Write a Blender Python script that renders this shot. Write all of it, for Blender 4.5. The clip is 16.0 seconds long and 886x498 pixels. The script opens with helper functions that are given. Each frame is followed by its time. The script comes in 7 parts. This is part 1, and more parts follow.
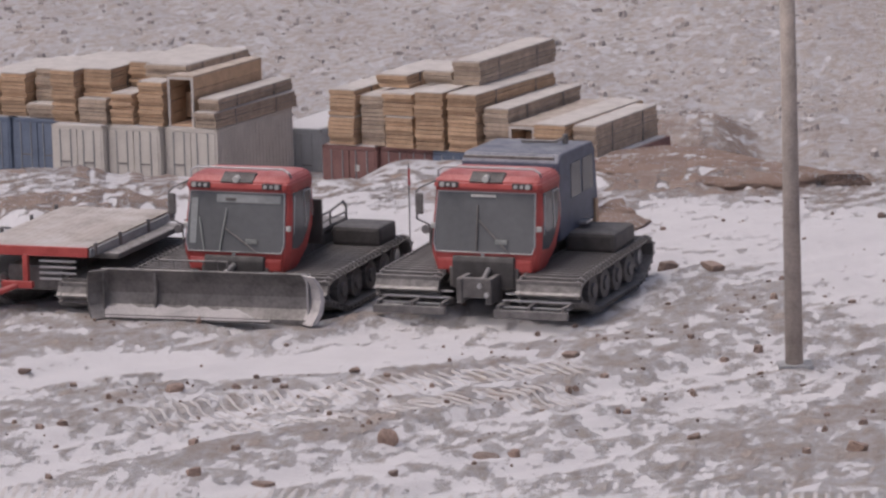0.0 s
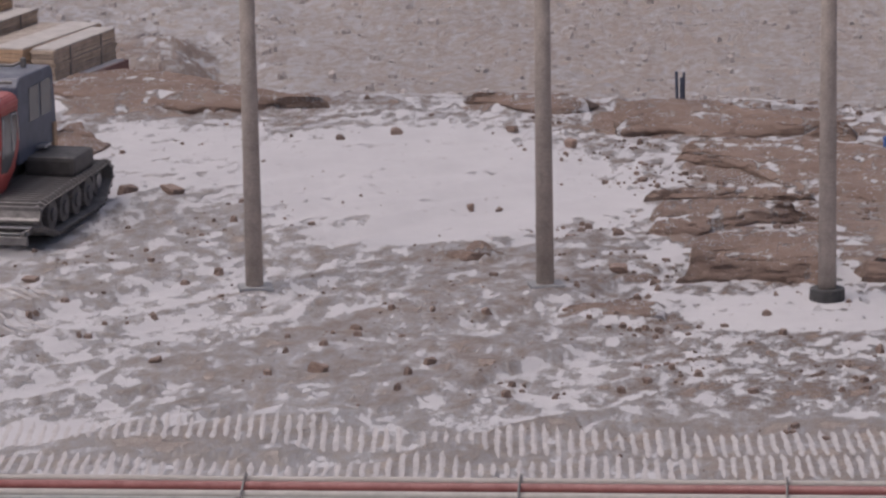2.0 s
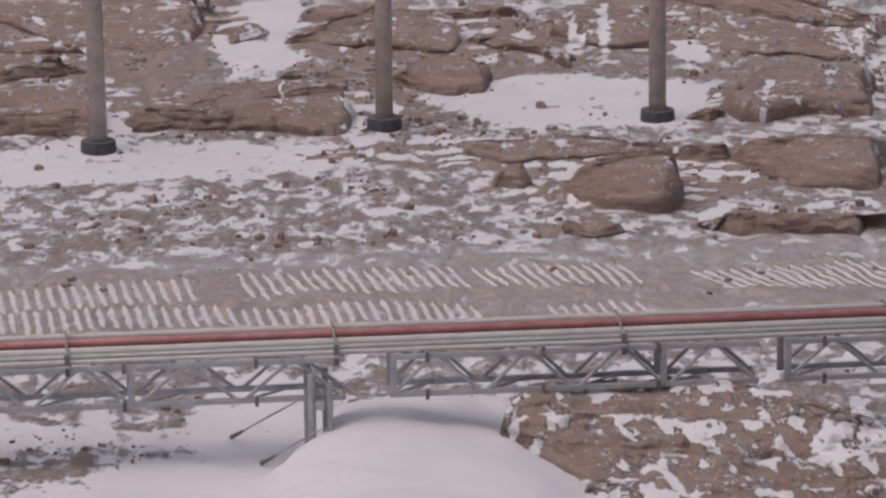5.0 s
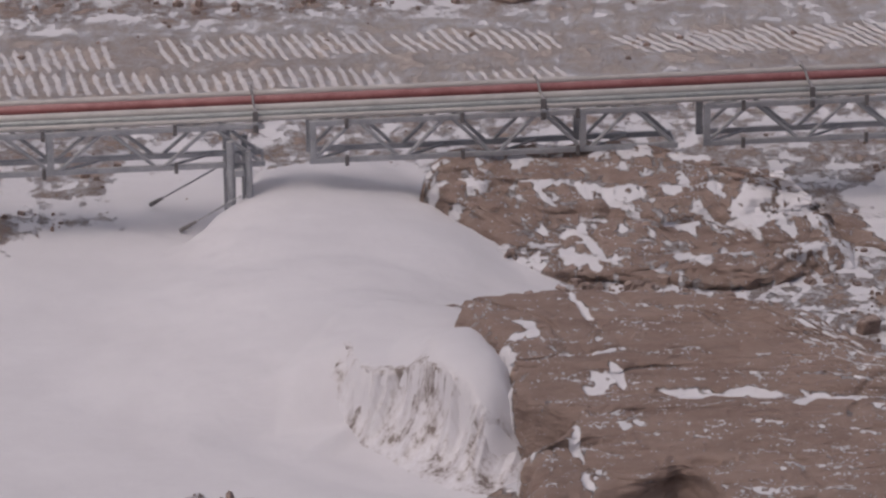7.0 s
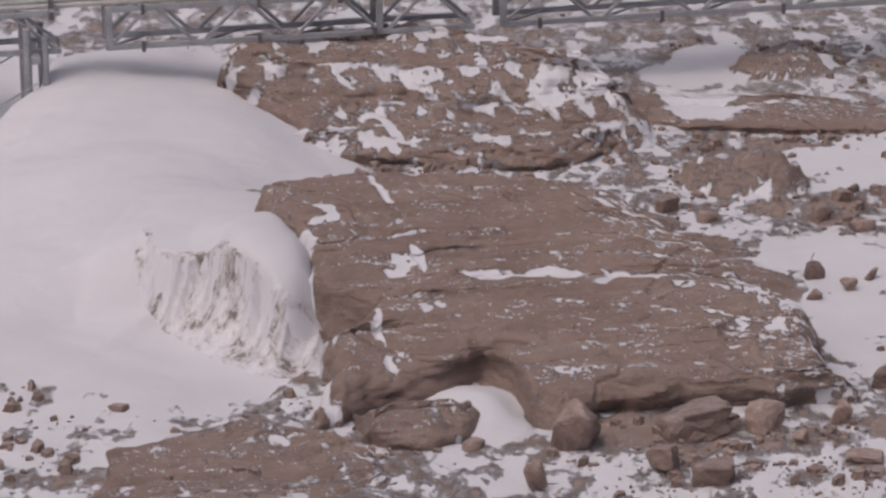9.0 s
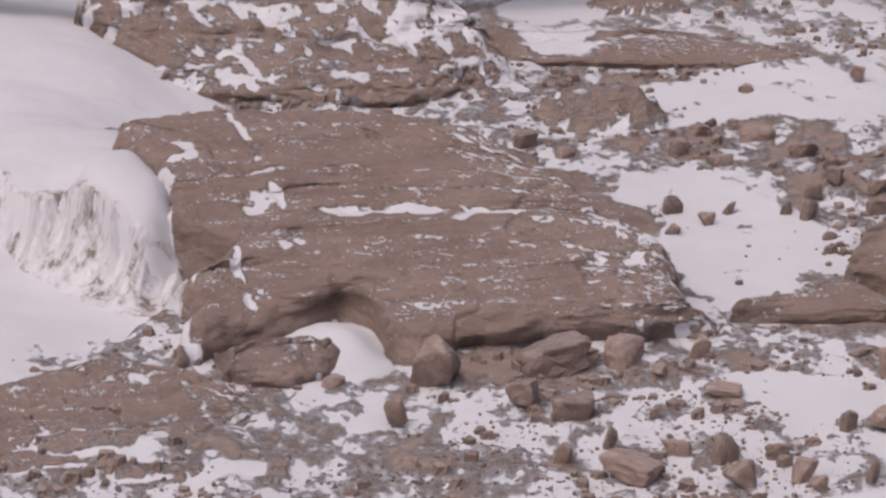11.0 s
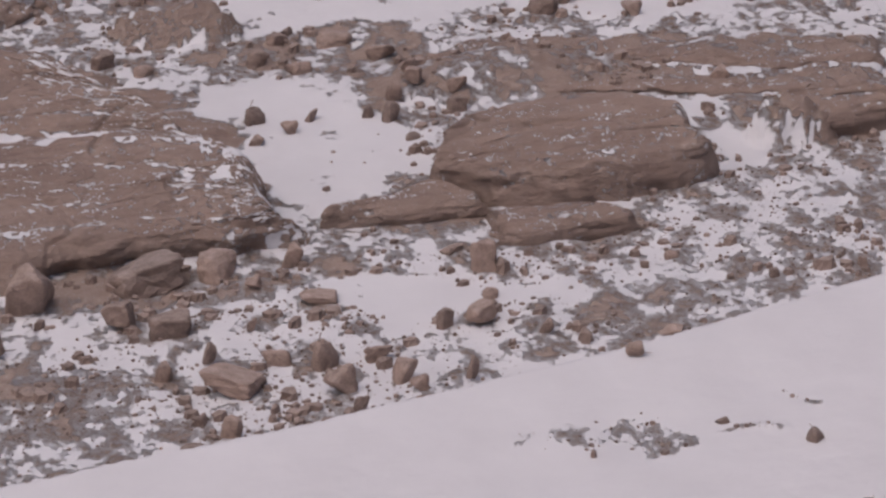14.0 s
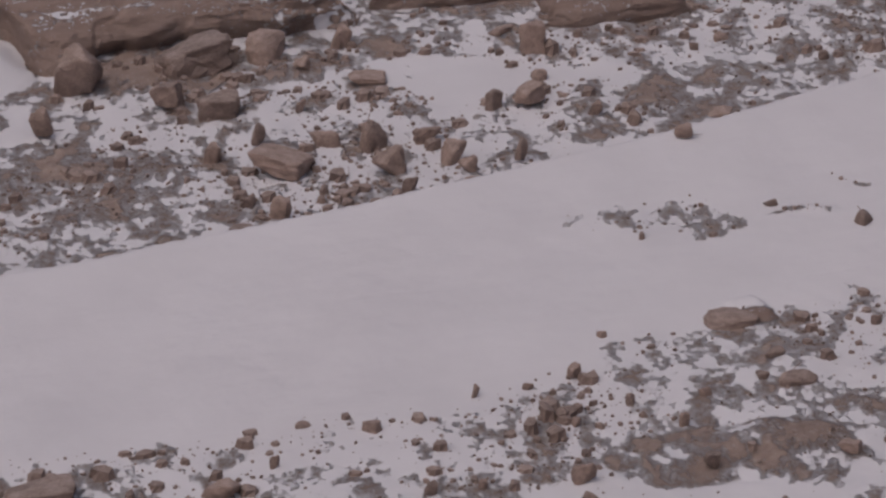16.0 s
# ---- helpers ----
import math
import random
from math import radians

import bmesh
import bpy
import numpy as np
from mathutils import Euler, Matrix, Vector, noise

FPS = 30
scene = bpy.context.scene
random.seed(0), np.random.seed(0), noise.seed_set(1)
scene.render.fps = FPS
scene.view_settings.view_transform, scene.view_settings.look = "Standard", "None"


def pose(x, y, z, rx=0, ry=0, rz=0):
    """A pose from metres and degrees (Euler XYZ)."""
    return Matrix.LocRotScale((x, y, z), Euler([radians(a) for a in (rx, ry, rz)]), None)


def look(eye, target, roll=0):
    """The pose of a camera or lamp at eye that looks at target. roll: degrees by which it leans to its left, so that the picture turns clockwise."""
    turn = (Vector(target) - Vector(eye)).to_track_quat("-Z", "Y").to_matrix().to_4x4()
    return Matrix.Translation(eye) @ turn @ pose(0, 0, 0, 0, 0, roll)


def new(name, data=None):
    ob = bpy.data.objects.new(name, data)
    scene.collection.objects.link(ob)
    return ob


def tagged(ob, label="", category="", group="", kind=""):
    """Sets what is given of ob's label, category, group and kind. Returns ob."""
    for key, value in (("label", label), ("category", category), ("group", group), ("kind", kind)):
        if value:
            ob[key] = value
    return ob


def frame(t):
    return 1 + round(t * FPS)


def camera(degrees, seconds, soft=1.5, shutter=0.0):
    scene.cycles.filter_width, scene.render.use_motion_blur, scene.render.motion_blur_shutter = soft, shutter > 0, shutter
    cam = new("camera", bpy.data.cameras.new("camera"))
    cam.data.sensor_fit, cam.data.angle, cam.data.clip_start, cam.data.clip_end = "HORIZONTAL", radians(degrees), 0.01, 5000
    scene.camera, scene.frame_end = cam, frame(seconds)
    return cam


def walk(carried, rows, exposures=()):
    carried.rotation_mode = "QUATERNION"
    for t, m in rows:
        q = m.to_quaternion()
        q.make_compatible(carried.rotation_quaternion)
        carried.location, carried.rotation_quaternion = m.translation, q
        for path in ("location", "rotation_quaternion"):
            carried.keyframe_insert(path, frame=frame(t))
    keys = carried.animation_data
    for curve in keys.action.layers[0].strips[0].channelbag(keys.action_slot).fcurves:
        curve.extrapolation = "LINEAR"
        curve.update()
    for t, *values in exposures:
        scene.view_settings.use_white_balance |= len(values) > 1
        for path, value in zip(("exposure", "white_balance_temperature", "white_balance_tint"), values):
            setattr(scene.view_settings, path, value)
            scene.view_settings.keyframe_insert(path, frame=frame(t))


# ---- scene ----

# ---- camera: held at an upper window, turning only ----
EYE = (0.0, 0.0, 16.6)
cam = camera(12.095, 16.0, soft=2.5)
TURNS = (
    (0, 0.000, -10.834, -1.710),
    (0.5, 0.124, -10.928, -1.998),
    (1, 1.845, -11.415, -1.898),
    (1.5, 5.029, -11.756, -1.496),
    (2, 7.515, -12.044, -0.739),
    (2.5, 9.679, -12.415, 0.047),
    (3, 10.717, -13.166, 0.005),
    (3.5, 13.439, -13.564, -0.107),
    (4, 15.982, -13.359, -0.069),
    (4.2, 16.574, -13.355, -0.202),
    (6.3, 18.309, -16.398, -0.786),
    (6.5, 18.386, -16.694, -0.794),
    (7, 18.799, -17.407, -0.738),
    (7.5, 19.589, -17.984, -0.872),
    (8, 20.624, -18.448, -0.866),
    (8.2, 20.889, -18.595, -0.850),
    (10.3, 22.850, -19.720, -0.479),
    (10.5, 23.073, -19.847, -0.446),
    (11, 23.707, -19.929, -0.446),
    (11.5, 25.423, -19.242, -0.521),
    (12, 27.223, -19.531, -1.186),
    (12.5, 28.603, -20.013, -1.570),
    (13, 29.638, -20.510, -1.777),
    (13.5, 29.930, -20.865, -2.197),
    (14, 29.688, -21.268, -2.508),
    (14.5, 29.228, -21.878, -2.813),
    (15, 28.925, -22.951, -2.947),
    (15.5, 28.846, -23.585, -2.762),
    (16, 28.821, -24.229, -2.676),
)
EXPO = ((0, -0.06, 6220, 14), (2.5, -0.32, 6220, 15), (4, -0.22, 6220, 16), (6.5, -0.34, 6220, 16), (7.5, -0.45, 6220, 16), (8.2, -0.42, 6220, 16), (10.3, 0.0, 6220, 16), (12.5, 0.02, 6220, 17), (13.5, -0.10, 6220, 17), (14.5, -0.36, 6220, 17), (15, -0.49, 6220, 17), (16, -0.68, 6220, 17))
walk(cam, [(t, pose(*EYE, 90 + tilt, 0, -pan) @ pose(0, 0, 0, 0, 0, roll)) for t, pan, tilt, roll in TURNS], EXPO)

# ---- light: overcast sky, weak wide sun ----
world = bpy.data.worlds.new("overcast_sky")
scene.world = world
world.use_nodes = True
wn = world.node_tree.nodes
sky = wn.new("ShaderNodeTexSky")
sky.sky_type, sky.sun_disc = "NISHITA", False
sky.sun_elevation, sky.sun_rotation = radians(64), radians(250)
sky.air_density, sky.dust_density, sky.ozone_density = 0.8, 9.0, 0.6
world.node_tree.links.new(sky.outputs[0], wn["Background"].inputs["Color"])
wn["Background"].inputs["Strength"].default_value = 0.105
sun_data = bpy.data.lights.new("sun", "SUN")
sun_data.energy, sun_data.angle, sun_data.color = 0.38, radians(60), (1.0, 0.95, 0.9)
sun = new("sun", sun_data)
sun.matrix_world = look((-32, 12, 70), (0, 0, 0))


# ---- materials ----
def nodes_of(name):
    m = bpy.data.materials.new(name)
    m.use_nodes = True
    nt = m.node_tree
    return m, nt, nt.nodes["Principled BSDF"]


def link(nt, a, b):
    nt.links.new(a, b)


def noise_node(nt, scale, detail=4.0, rough=0.6, vec=None, stretch=None):
    n = nt.nodes.new("ShaderNodeTexNoise")
    n.inputs["Scale"].default_value, n.inputs["Detail"].default_value, n.inputs["Roughness"].default_value = scale, detail, rough
    if vec is None:
        tc = nt.nodes.new("ShaderNodeTexCoord")
        vec = tc.outputs["Object"]
    if stretch:
        mp = nt.nodes.new("ShaderNodeMapping")
        mp.inputs["Scale"].default_value = stretch[:3]
        if len(stretch) > 3:
            mp.inputs["Rotation"].default_value = (0, 0, radians(stretch[3]))
        link(nt, vec, mp.inputs["Vector"])
        vec = mp.outputs[0]
    link(nt, vec, n.inputs["Vector"])
    return n.outputs["Fac"]


def ramp(nt, fac, stops):
    r = nt.nodes.new("ShaderNodeValToRGB")
    els = r.color_ramp.elements
    while len(els) < len(stops):
        els.new(0.5)
    for e, (p, c) in zip(els, stops):
        e.position = p
        e.color = (*c, 1) if len(c) == 3 else c
    link(nt, fac, r.inputs[0])
    return r.outputs[0]


def mixc(nt, fac, a, b, kind="MIX"):
    n = nt.nodes.new("ShaderNodeMix")
    n.data_type, n.blend_type = "RGBA", kind
    for sock, v in ((n.inputs[0], fac), (n.inputs[6], a), (n.inputs[7], b)):
        if isinstance(v, (int, float)):
            sock.default_value = v
        elif isinstance(v, tuple):
            sock.default_value = (*v, 1)
        else:
            link(nt, v, sock)
    return n.outputs[2]


def maths(nt, op, a, b=0.0, c=None, clamp=False):
    n = nt.nodes.new("ShaderNodeMath")
    n.operation, n.use_clamp = op, clamp
    for sock, v in zip(n.inputs, (a, b) if c is None else (a, b, c)):
        if isinstance(v, (int, float)):
            sock.default_value = v
        else:
            link(nt, v, sock)
    return n.outputs[0]


def bump(nt, bsdf, height, strength, dist):
    b = nt.nodes.new("ShaderNodeBump")
    b.inputs["Strength"].default_value, b.inputs["Distance"].default_value = strength, dist
    link(nt, height, b.inputs["Height"])
    link(nt, b.outputs[0], bsdf.inputs["Normal"])


ROCK = ((0.34, (0.218, 0.155, 0.130)), (0.45, (0.283, 0.205, 0.173)), (0.56, (0.344, 0.256, 0.217)), (0.72, (0.424, 0.332, 0.290)))
SNOW = (0.63, 0.62, 0.642)
DUSTY = (0.60, 0.555, 0.52)


def plain(name, colour, rough=0.6, metal=0.0, vary=0.25, scale=6.0, dust=0.0, bumpy=0.0, object_tint=0.0):
    """Painted or weathered surface: two scales of tone, optional dusting of frost on what faces up."""
    m, nt, b = nodes_of(name)
    big, small = noise_node(nt, scale, 5, 0.65), noise_node(nt, scale * 9, 3, 0.6)
    f = maths(nt, "ADD", maths(nt, "MULTIPLY", big, 0.65), maths(nt, "MULTIPLY", small, 0.35))
    lo, hi = tuple(c * (1 - vary) for c in colour), tuple(min(1, c * (1 + vary)) for c in colour)
    col = ramp(nt, f, ((0.35, lo), (0.65, hi)))
    if object_tint:
        oi = nt.nodes.new("ShaderNodeObjectInfo")
        k = maths(nt, "MULTIPLY_ADD", oi.outputs["Random"], object_tint, 1 - object_tint / 2)
        vm = nt.nodes.new("ShaderNodeVectorMath")
        vm.operation = "SCALE"
        link(nt, col, vm.inputs[0])
        link(nt, k, vm.inputs["Scale"])
        col = vm.outputs[0]
    if dust:
        ge = nt.nodes.new("ShaderNodeNewGeometry")
        sx = nt.nodes.new("ShaderNodeSeparateXYZ")
        link(nt, ge.outputs["Normal"], sx.inputs[0])
        up = maths(nt, "MULTIPLY", maths(nt, "MAXIMUM", sx.outputs[2], 0.15), dust)
        fac = maths(nt, "MULTIPLY", up, maths(nt, "MULTIPLY_ADD", f, 3.0, -0.9, clamp=True), clamp=True)
        col = mixc(nt, fac, col, (0.62, 0.6, 0.6))
    link(nt, col, b.inputs["Base Color"])
    b.inputs["Roughness"].default_value, b.inputs["Metallic"].default_value = rough, metal
    if bumpy:
        bump(nt, b, small, 0.6, bumpy)
    return m


def ground_material():
    """Snow over brown earth and rock. The attribute 'bare' says how far the wind has swept the ground."""
    m, nt, b = nodes_of("snow_over_earth")
    at = nt.nodes.new("ShaderNodeAttribute")
    at.attribute_name = "bare"
    bare = at.outputs["Fac"]
    tc = nt.nodes.new("ShaderNodeTexCoord")
    turn = nt.nodes.new("ShaderNodeMapping")
    turn.inputs["Rotation"].default_value = (0, 0, radians(17))
    link(nt, tc.outputs["Object"], turn.inputs["Vector"])
    P = turn.outputs[0]
    n1 = noise_node(nt, 0.8, 5, 0.6, P, (1.0, 0.8, 1.0))
    n2 = noise_node(nt, 2.5, 8, 0.66, P, (1.0, 0.6, 1.0))
    n3 = noise_node(nt, 12.0, 6, 0.66, P, (0.9, 0.75, 1.0))
    s = maths(nt, "ADD", maths(nt, "MULTIPLY", n1, 0.24), maths(nt, "ADD", maths(nt, "MULTIPLY", n2, 0.72), maths(nt, "MULTIPLY", n3, 0.28)))
    # on solid rock the snow lies in fine flecks
    n4 = noise_node(nt, 19.0, 5, 0.6, P, (1.0, 0.55, 1.0))
    solid = maths(nt, "MULTIPLY_ADD", bare, 5.0, -3.1, clamp=True)
    flecks = maths(nt, "MULTIPLY_ADD", maths(nt, "ADD", maths(nt, "MULTIPLY", n4, 0.75), maths(nt, "MULTIPLY", n2, 0.25)), 1.24, 0.0)
    s = maths(nt, "ADD", maths(nt, "MULTIPLY", s, maths(nt, "SUBTRACT", 1.0, solid)), maths(nt, "MULTIPLY", flecks, solid))
    fl = nt.nodes.new("ShaderNodeAttribute")
    fl.attribute_name = "powder_haze"
    slope = maths(nt, "MAXIMUM", maths(nt, "MULTIPLY_ADD", fl.outputs["Fac"], -14.0, 6.4), 2.3)
    lay = maths(nt, "ADD", bare, maths(nt, "MULTIPLY_ADD", s, 2.7, -1.674 - 0.5))
    # level rock holds broken flecks, in clusters
    ge = nt.nodes.new("ShaderNodeNewGeometry")
    sx = nt.nodes.new("ShaderNodeSeparateXYZ")
    link(nt, ge.outputs["Normal"], sx.inputs[0])
    level = maths(nt, "MULTIPLY_ADD", sx.outputs[2], 3.2, -2.0, clamp=True)
    n6 = noise_node(nt, 3.0, 4, 0.6, P, (0.5, 1.9, 1.6))
    n7 = noise_node(nt, 30.0, 3, 0.6, P, (1.0, 0.6, 1.0))
    n8 = noise_node(nt, 11.0, 4, 0.65, P, (0.7, 1.0, 1.0))
    cluster = maths(nt, "MULTIPLY_ADD", n6, 6.0, -2.72, clamp=True)
    chip = maths(nt, "MULTIPLY_ADD", maths(nt, "ADD", maths(nt, "MULTIPLY", n7, 0.5), maths(nt, "MULTIPLY", n8, 0.5)), 9.0, -4.55, clamp=True)
    lay = maths(nt, "SUBTRACT", lay, maths(nt, "MULTIPLY", maths(nt, "MULTIPLY", level, solid), maths(nt, "MULTIPLY", maths(nt, "MULTIPLY", cluster, chip), 1.25)))
    edge = maths(nt, "MULTIPLY_ADD", lay, slope, 0.5, clamp=True)
    # stone
    r1 = noise_node(nt, 1.6, 8, 0.68, P, (0.35, 1.2, 2.2, -14))
    r2 = noise_node(nt, 9.0, 8, 0.72, P, (0.6, 1.2, 2.0, -14))
    seam = noise_node(nt, 1.0, 5, 0.55, P, (0.35, 3.2, 5.0, -14))
    rf = maths(nt, "ADD", maths(nt, "MULTIPLY", r1, 0.45), maths(nt, "ADD", maths(nt, "MULTIPLY", r2, 0.3), maths(nt, "MULTIPLY", seam, 0.25)))
    rock = ramp(nt, rf, ROCK)
    grey = ramp(nt, n3, ((0.3, (0.28, 0.195, 0.152)), (0.7, (0.42, 0.312, 0.255))))
    earth_f = maths(nt, "MULTIPLY_ADD", bare, -2.4, 1.75, clamp=True)
    earth = mixc(nt, maths(nt, "MULTIPLY", earth_f, 0.85), rock, grey)
    # thin powder in the pores of the stone
    n5 = noise_node(nt, 24.0, 4, 0.6, P, (1.0, 0.6, 1.0))
    pore = maths(nt, "MULTIPLY_ADD", maths(nt, "SUBTRACT", maths(nt, "ADD", maths(nt, "MULTIPLY", n3, 0.5), maths(nt, "MULTIPLY", n5, 0.5)), 0.55), 13.0, 0.0, clamp=True)
    pore = maths(nt, "MULTIPLY", pore, maths(nt, "MULTIPLY_ADD", bare, -0.85, 1.0, clamp=True))
    earth = mixc(nt, maths(nt, "MULTIPLY", pore, 0.5), earth, DUSTY)
    film = maths(nt, "MULTIPLY", maths(nt, "MULTIPLY", fl.outputs["Fac"], maths(nt, "MULTIPLY_ADD", bare, -1.5, 1.75, clamp=True)), maths(nt, "MULTIPLY_ADD", n3, 1.6, 0.2), clamp=True)
    earth = mixc(nt, film, earth, DUSTY)
    tone = ramp(nt, n1, ((0.3, (0.59, 0.58, 0.602)), (0.7, (0.65, 0.64, 0.662))))
    link(nt, mixc(nt, edge, tone, earth), b.inputs["Base Color"])
    b.inputs["Roughness"].default_value = 0.85
    b.inputs["Specular IOR Level"].default_value = 0.25
    hgt = maths(nt, "ADD", maths(nt, "MULTIPLY", maths(nt, "ADD", maths(nt, "ADD", maths(nt, "MULTIPLY", seam, 1.3), maths(nt, "MULTIPLY", n3, 0.5)), maths(nt, "MULTIPLY", r2, 0.8)), maths(nt, "MULTIPLY_ADD", edge, 0.9, 0.1)), maths(nt, "MULTIPLY", edge, -0.2))
    bump(nt, b, hgt, 0.9, 0.10)
    return m


M_GROUND = ground_material()
M_SNOW = plain("packed_snow", SNOW, 0.8, 0, 0.06, 3.0, bumpy=0.01)
M_STONE = plain("brown_stone", (0.262, 0.186, 0.152), 0.85, 0, 0.35, 3.0, dust=0.22, bumpy=0.02, object_tint=0.5)
M_GALV = plain("galvanised_steel", (0.36, 0.37, 0.385), 0.55, 0.35, 0.2, 5.0, dust=0.4)
M_PIPE_RED = plain("red_pipe_paint", (0.27, 0.085, 0.08), 0.5, 0, 0.2, 4.0, dust=0.25)
M_PIPE_CREAM = plain("cream_pipe_jacket", (0.43, 0.41, 0.385), 0.6, 0, 0.12, 4.0, dust=0.3)
M_PIPE_GREY = plain("grey_pipe", (0.30, 0.32, 0.31), 0.5, 0.1, 0.2, 4.0, dust=0.3)
M_POLE = plain("weathered_pole_timber", (0.42, 0.37, 0.335), 0.9, 0, 0.25, 2.5, bumpy=0.02)
M_TYRE = plain("black_rubber", (0.05, 0.05, 0.052), 0.7, 0, 0.3, 6.0, dust=0.15)
# rubber colour lifted to put the haze in; its dust is real snow
M_DARK = plain("dusted_haze_pale_rubber", (0.125, 0.116, 0.113), 0.75, 0, 0.3, 6.0, dust=0.55)


# ---- mesh helpers ----
def part(name, bm, mat, parent=None, label=""):
    me = bpy.data.meshes.new(name)
    bm.to_mesh(me)
    bm.free()
    me.materials.append(mat)
    ob = new(name, me)
    if parent is not None:
        ob.parent = parent
    if label:
        tagged(ob, label)
    return ob


def empty(name, m):
    e = new(name)
    e.matrix_world = m
    e.empty_display_size = 0.2
    return e


def add_box(bm, c, s, bevel=0.0, turn=None, taper=1.0):
    r = bmesh.ops.create_cube(bm, size=1.0)["verts"]
    for v in r:
        k = taper if v.co.z > 0 else 1.0
        v.co = Vector((v.co.x * s[0] * k, v.co.y * s[1] * k, v.co.z * s[2]))
    if turn is not None:
        bmesh.ops.rotate(bm, verts=r, cent=(0, 0, 0), matrix=turn)
    bmesh.ops.translate(bm, verts=r, vec=c)
    if bevel:
        es = list({e for v in r for e in v.link_edges})
        bmesh.ops.bevel(bm, geom=es, offset=bevel, segments=2, affect="EDGES", profile=0.6)
    return bm


def box(c, s, bevel=0.0, turn=None, taper=1.0):
    return add_box(bmesh.new(), c, s, bevel, turn, taper)


def add_tube(bm, p0, p1, r, r2=None, n=10):
    p0, p1 = Vector(p0), Vector(p1)
    d = p1 - p0
    m = Matrix.Translation((p0 + p1) / 2) @ d.to_track_quat("Z", "Y").to_matrix().to_4x4()
    bmesh.ops.create_cone(bm, cap_ends=True, segments=n, radius1=r, radius2=r if r2 is None else r2, depth=d.length, matrix=m)
    return bm


def tube(p0, p1, r, r2=None, n=10):
    return add_tube(bmesh.new(), p0, p1, r, r2, n)


def rail(points, r, n=6):
    """A bent tube through points."""
    bm = bmesh.new()
    for a, b in zip(points, points[1:]):
        add_tube(bm, a, b, r, n=n)
    for p in points[1:-1]:
        bmesh.ops.create_uvsphere(bm, u_segments=n, v_segments=4, radius=r * 1.02, matrix=Matrix.Translation(p))
    return bm


def prism(outline, x0, x1, bevel=0.0, inset=0.0):
    """A side outline of (y, z) drawn out from x0 to x1."""
    bm = bmesh.new()
    a = [bm.verts.new((x0, y, z)) for y, z in outline]
    b = [bm.verts.new((x1, y, z)) for y, z in outline]
    n = len(outline)
    bm.faces.new(a)
    bm.faces.new(b[::-1])
    for i in range(n):
        bm.faces.new((a[i], b[i], b[(i + 1) % n], a[(i + 1) % n]))
    bmesh.ops.recalc_face_normals(bm, faces=bm.faces)
    if bevel:
        bmesh.ops.bevel(bm, geom=list(bm.edges), offset=bevel, segments=2, affect="EDGES", profile=0.6)
    return bm


# ---- the lie of the land ----
def hash2(ix, iy, seed):
    h = (ix.astype(np.int64) * 374761393 + iy.astype(np.int64) * 668265263 + seed * 1442695041) & 0x7FFFFFFF
    h = ((h ^ (h >> 13)) * 1274126177) & 0x7FFFFFFF
    return ((h ^ (h >> 16)) & 0xFFFF) / 65535.0


def vnoise(x, y, seed=0):
    ix, iy = np.floor(x), np.floor(y)
    fx, fy = x - ix, y - iy
    fx, fy = fx * fx * (3 - 2 * fx), fy * fy * (3 - 2 * fy)
    a, b = hash2(ix, iy, seed), hash2(ix + 1, iy, seed)
    c, d = hash2(ix, iy + 1, seed), hash2(ix + 1, iy + 1, seed)
    return (a + (b - a) * fx) * (1 - fy) + (c + (d - c) * fx) * fy


def fbm(x, y, octaves=4, seed=0):
    s, k, tot = 0.0, 0.5, 0.0
    for o in range(octaves):
        s = s + k * vnoise(x * 2 ** o + 17.3 * o, y * 2 ** o - 9.1 * o, seed + o)
        tot += k
        k *= 0.5
    return s / tot


OUTCROPS, COVERS, POCKETS, GRAVEL = [], [], [], []


def pocket(x, y, a, b, turn):
    """A hollow or crack filled with snow."""
    POCKETS.append((x, y, a, b, turn))


def gravel(x, y, a, b, turn):
    """A patch of gravel showing through the near drift."""
    GRAVEL.append((x, y, a, b, turn))


def outcrop(x, y, a, b, turn, h, bare, steep):
    """A hump of rock or drift: centre, half length, half depth, turn, height, how bare, how steep its edge."""
    OUTCROPS.append((x, y, a, b, turn, h, bare, steep))


def cover(x, y, a, b, turn, bare):
    """A stretch of ground with its own share of bare earth."""
    COVERS.append((x, y, a, b, turn, bare))


cover(17.70, 78.76, 3.01, 6.28, -13, 0.62)
cover(24.20, 76.77, 3.56, 5.83, -17, 0.60)
cover(30.18, 75.90, 2.60, 6.82, -22, 0.60)
cover(-5.26, 77.62, 9.68, 1.25, 4, 0.37)
cover(-0.94, 69.39, 11.59, 4.56, 1, 0.29)
cover(0.06, 71.45, 6.94, 1.68, -0, 0.38)
cover(-1.88, 69.40, 8.68, 0.61, 2, 0.38)
cover(-0.90, 64.95, 9.07, 2.23, 1, 0.24)
cover(-5.16, 76.12, 6.33, 0.97, 4, 0.12)
cover(5.69, 73.68, 2.87, 4.18, -4, 0.37)
cover(-3.04, 75.59, 6.28, 0.48, 2, 0.12)
cover(-4.65, 86.99, 6.00, 6.60, 3, 0.08)
cover(1.33, 86.04, 3.56, 6.46, -1, 0.05)
cover(5.60, 87.49, 3.38, 4.00, -4, 0.10)
cover(6.68, 93.77, 3.87, 1.61, -4, 0.59)
cover(-8.93, 98.60, 3.39, 2.72, 5, 0.49)
cover(10.53, 84.24, 3.86, 6.97, -7, 0.06)
cover(8.97, 76.13, 4.45, 1.68, -7, 0.40)
cover(12.51, 81.65, 2.28, 2.20, -9, 0.08)
cover(8.98, 68.34, 5.76, 3.69, -7, 0.44)
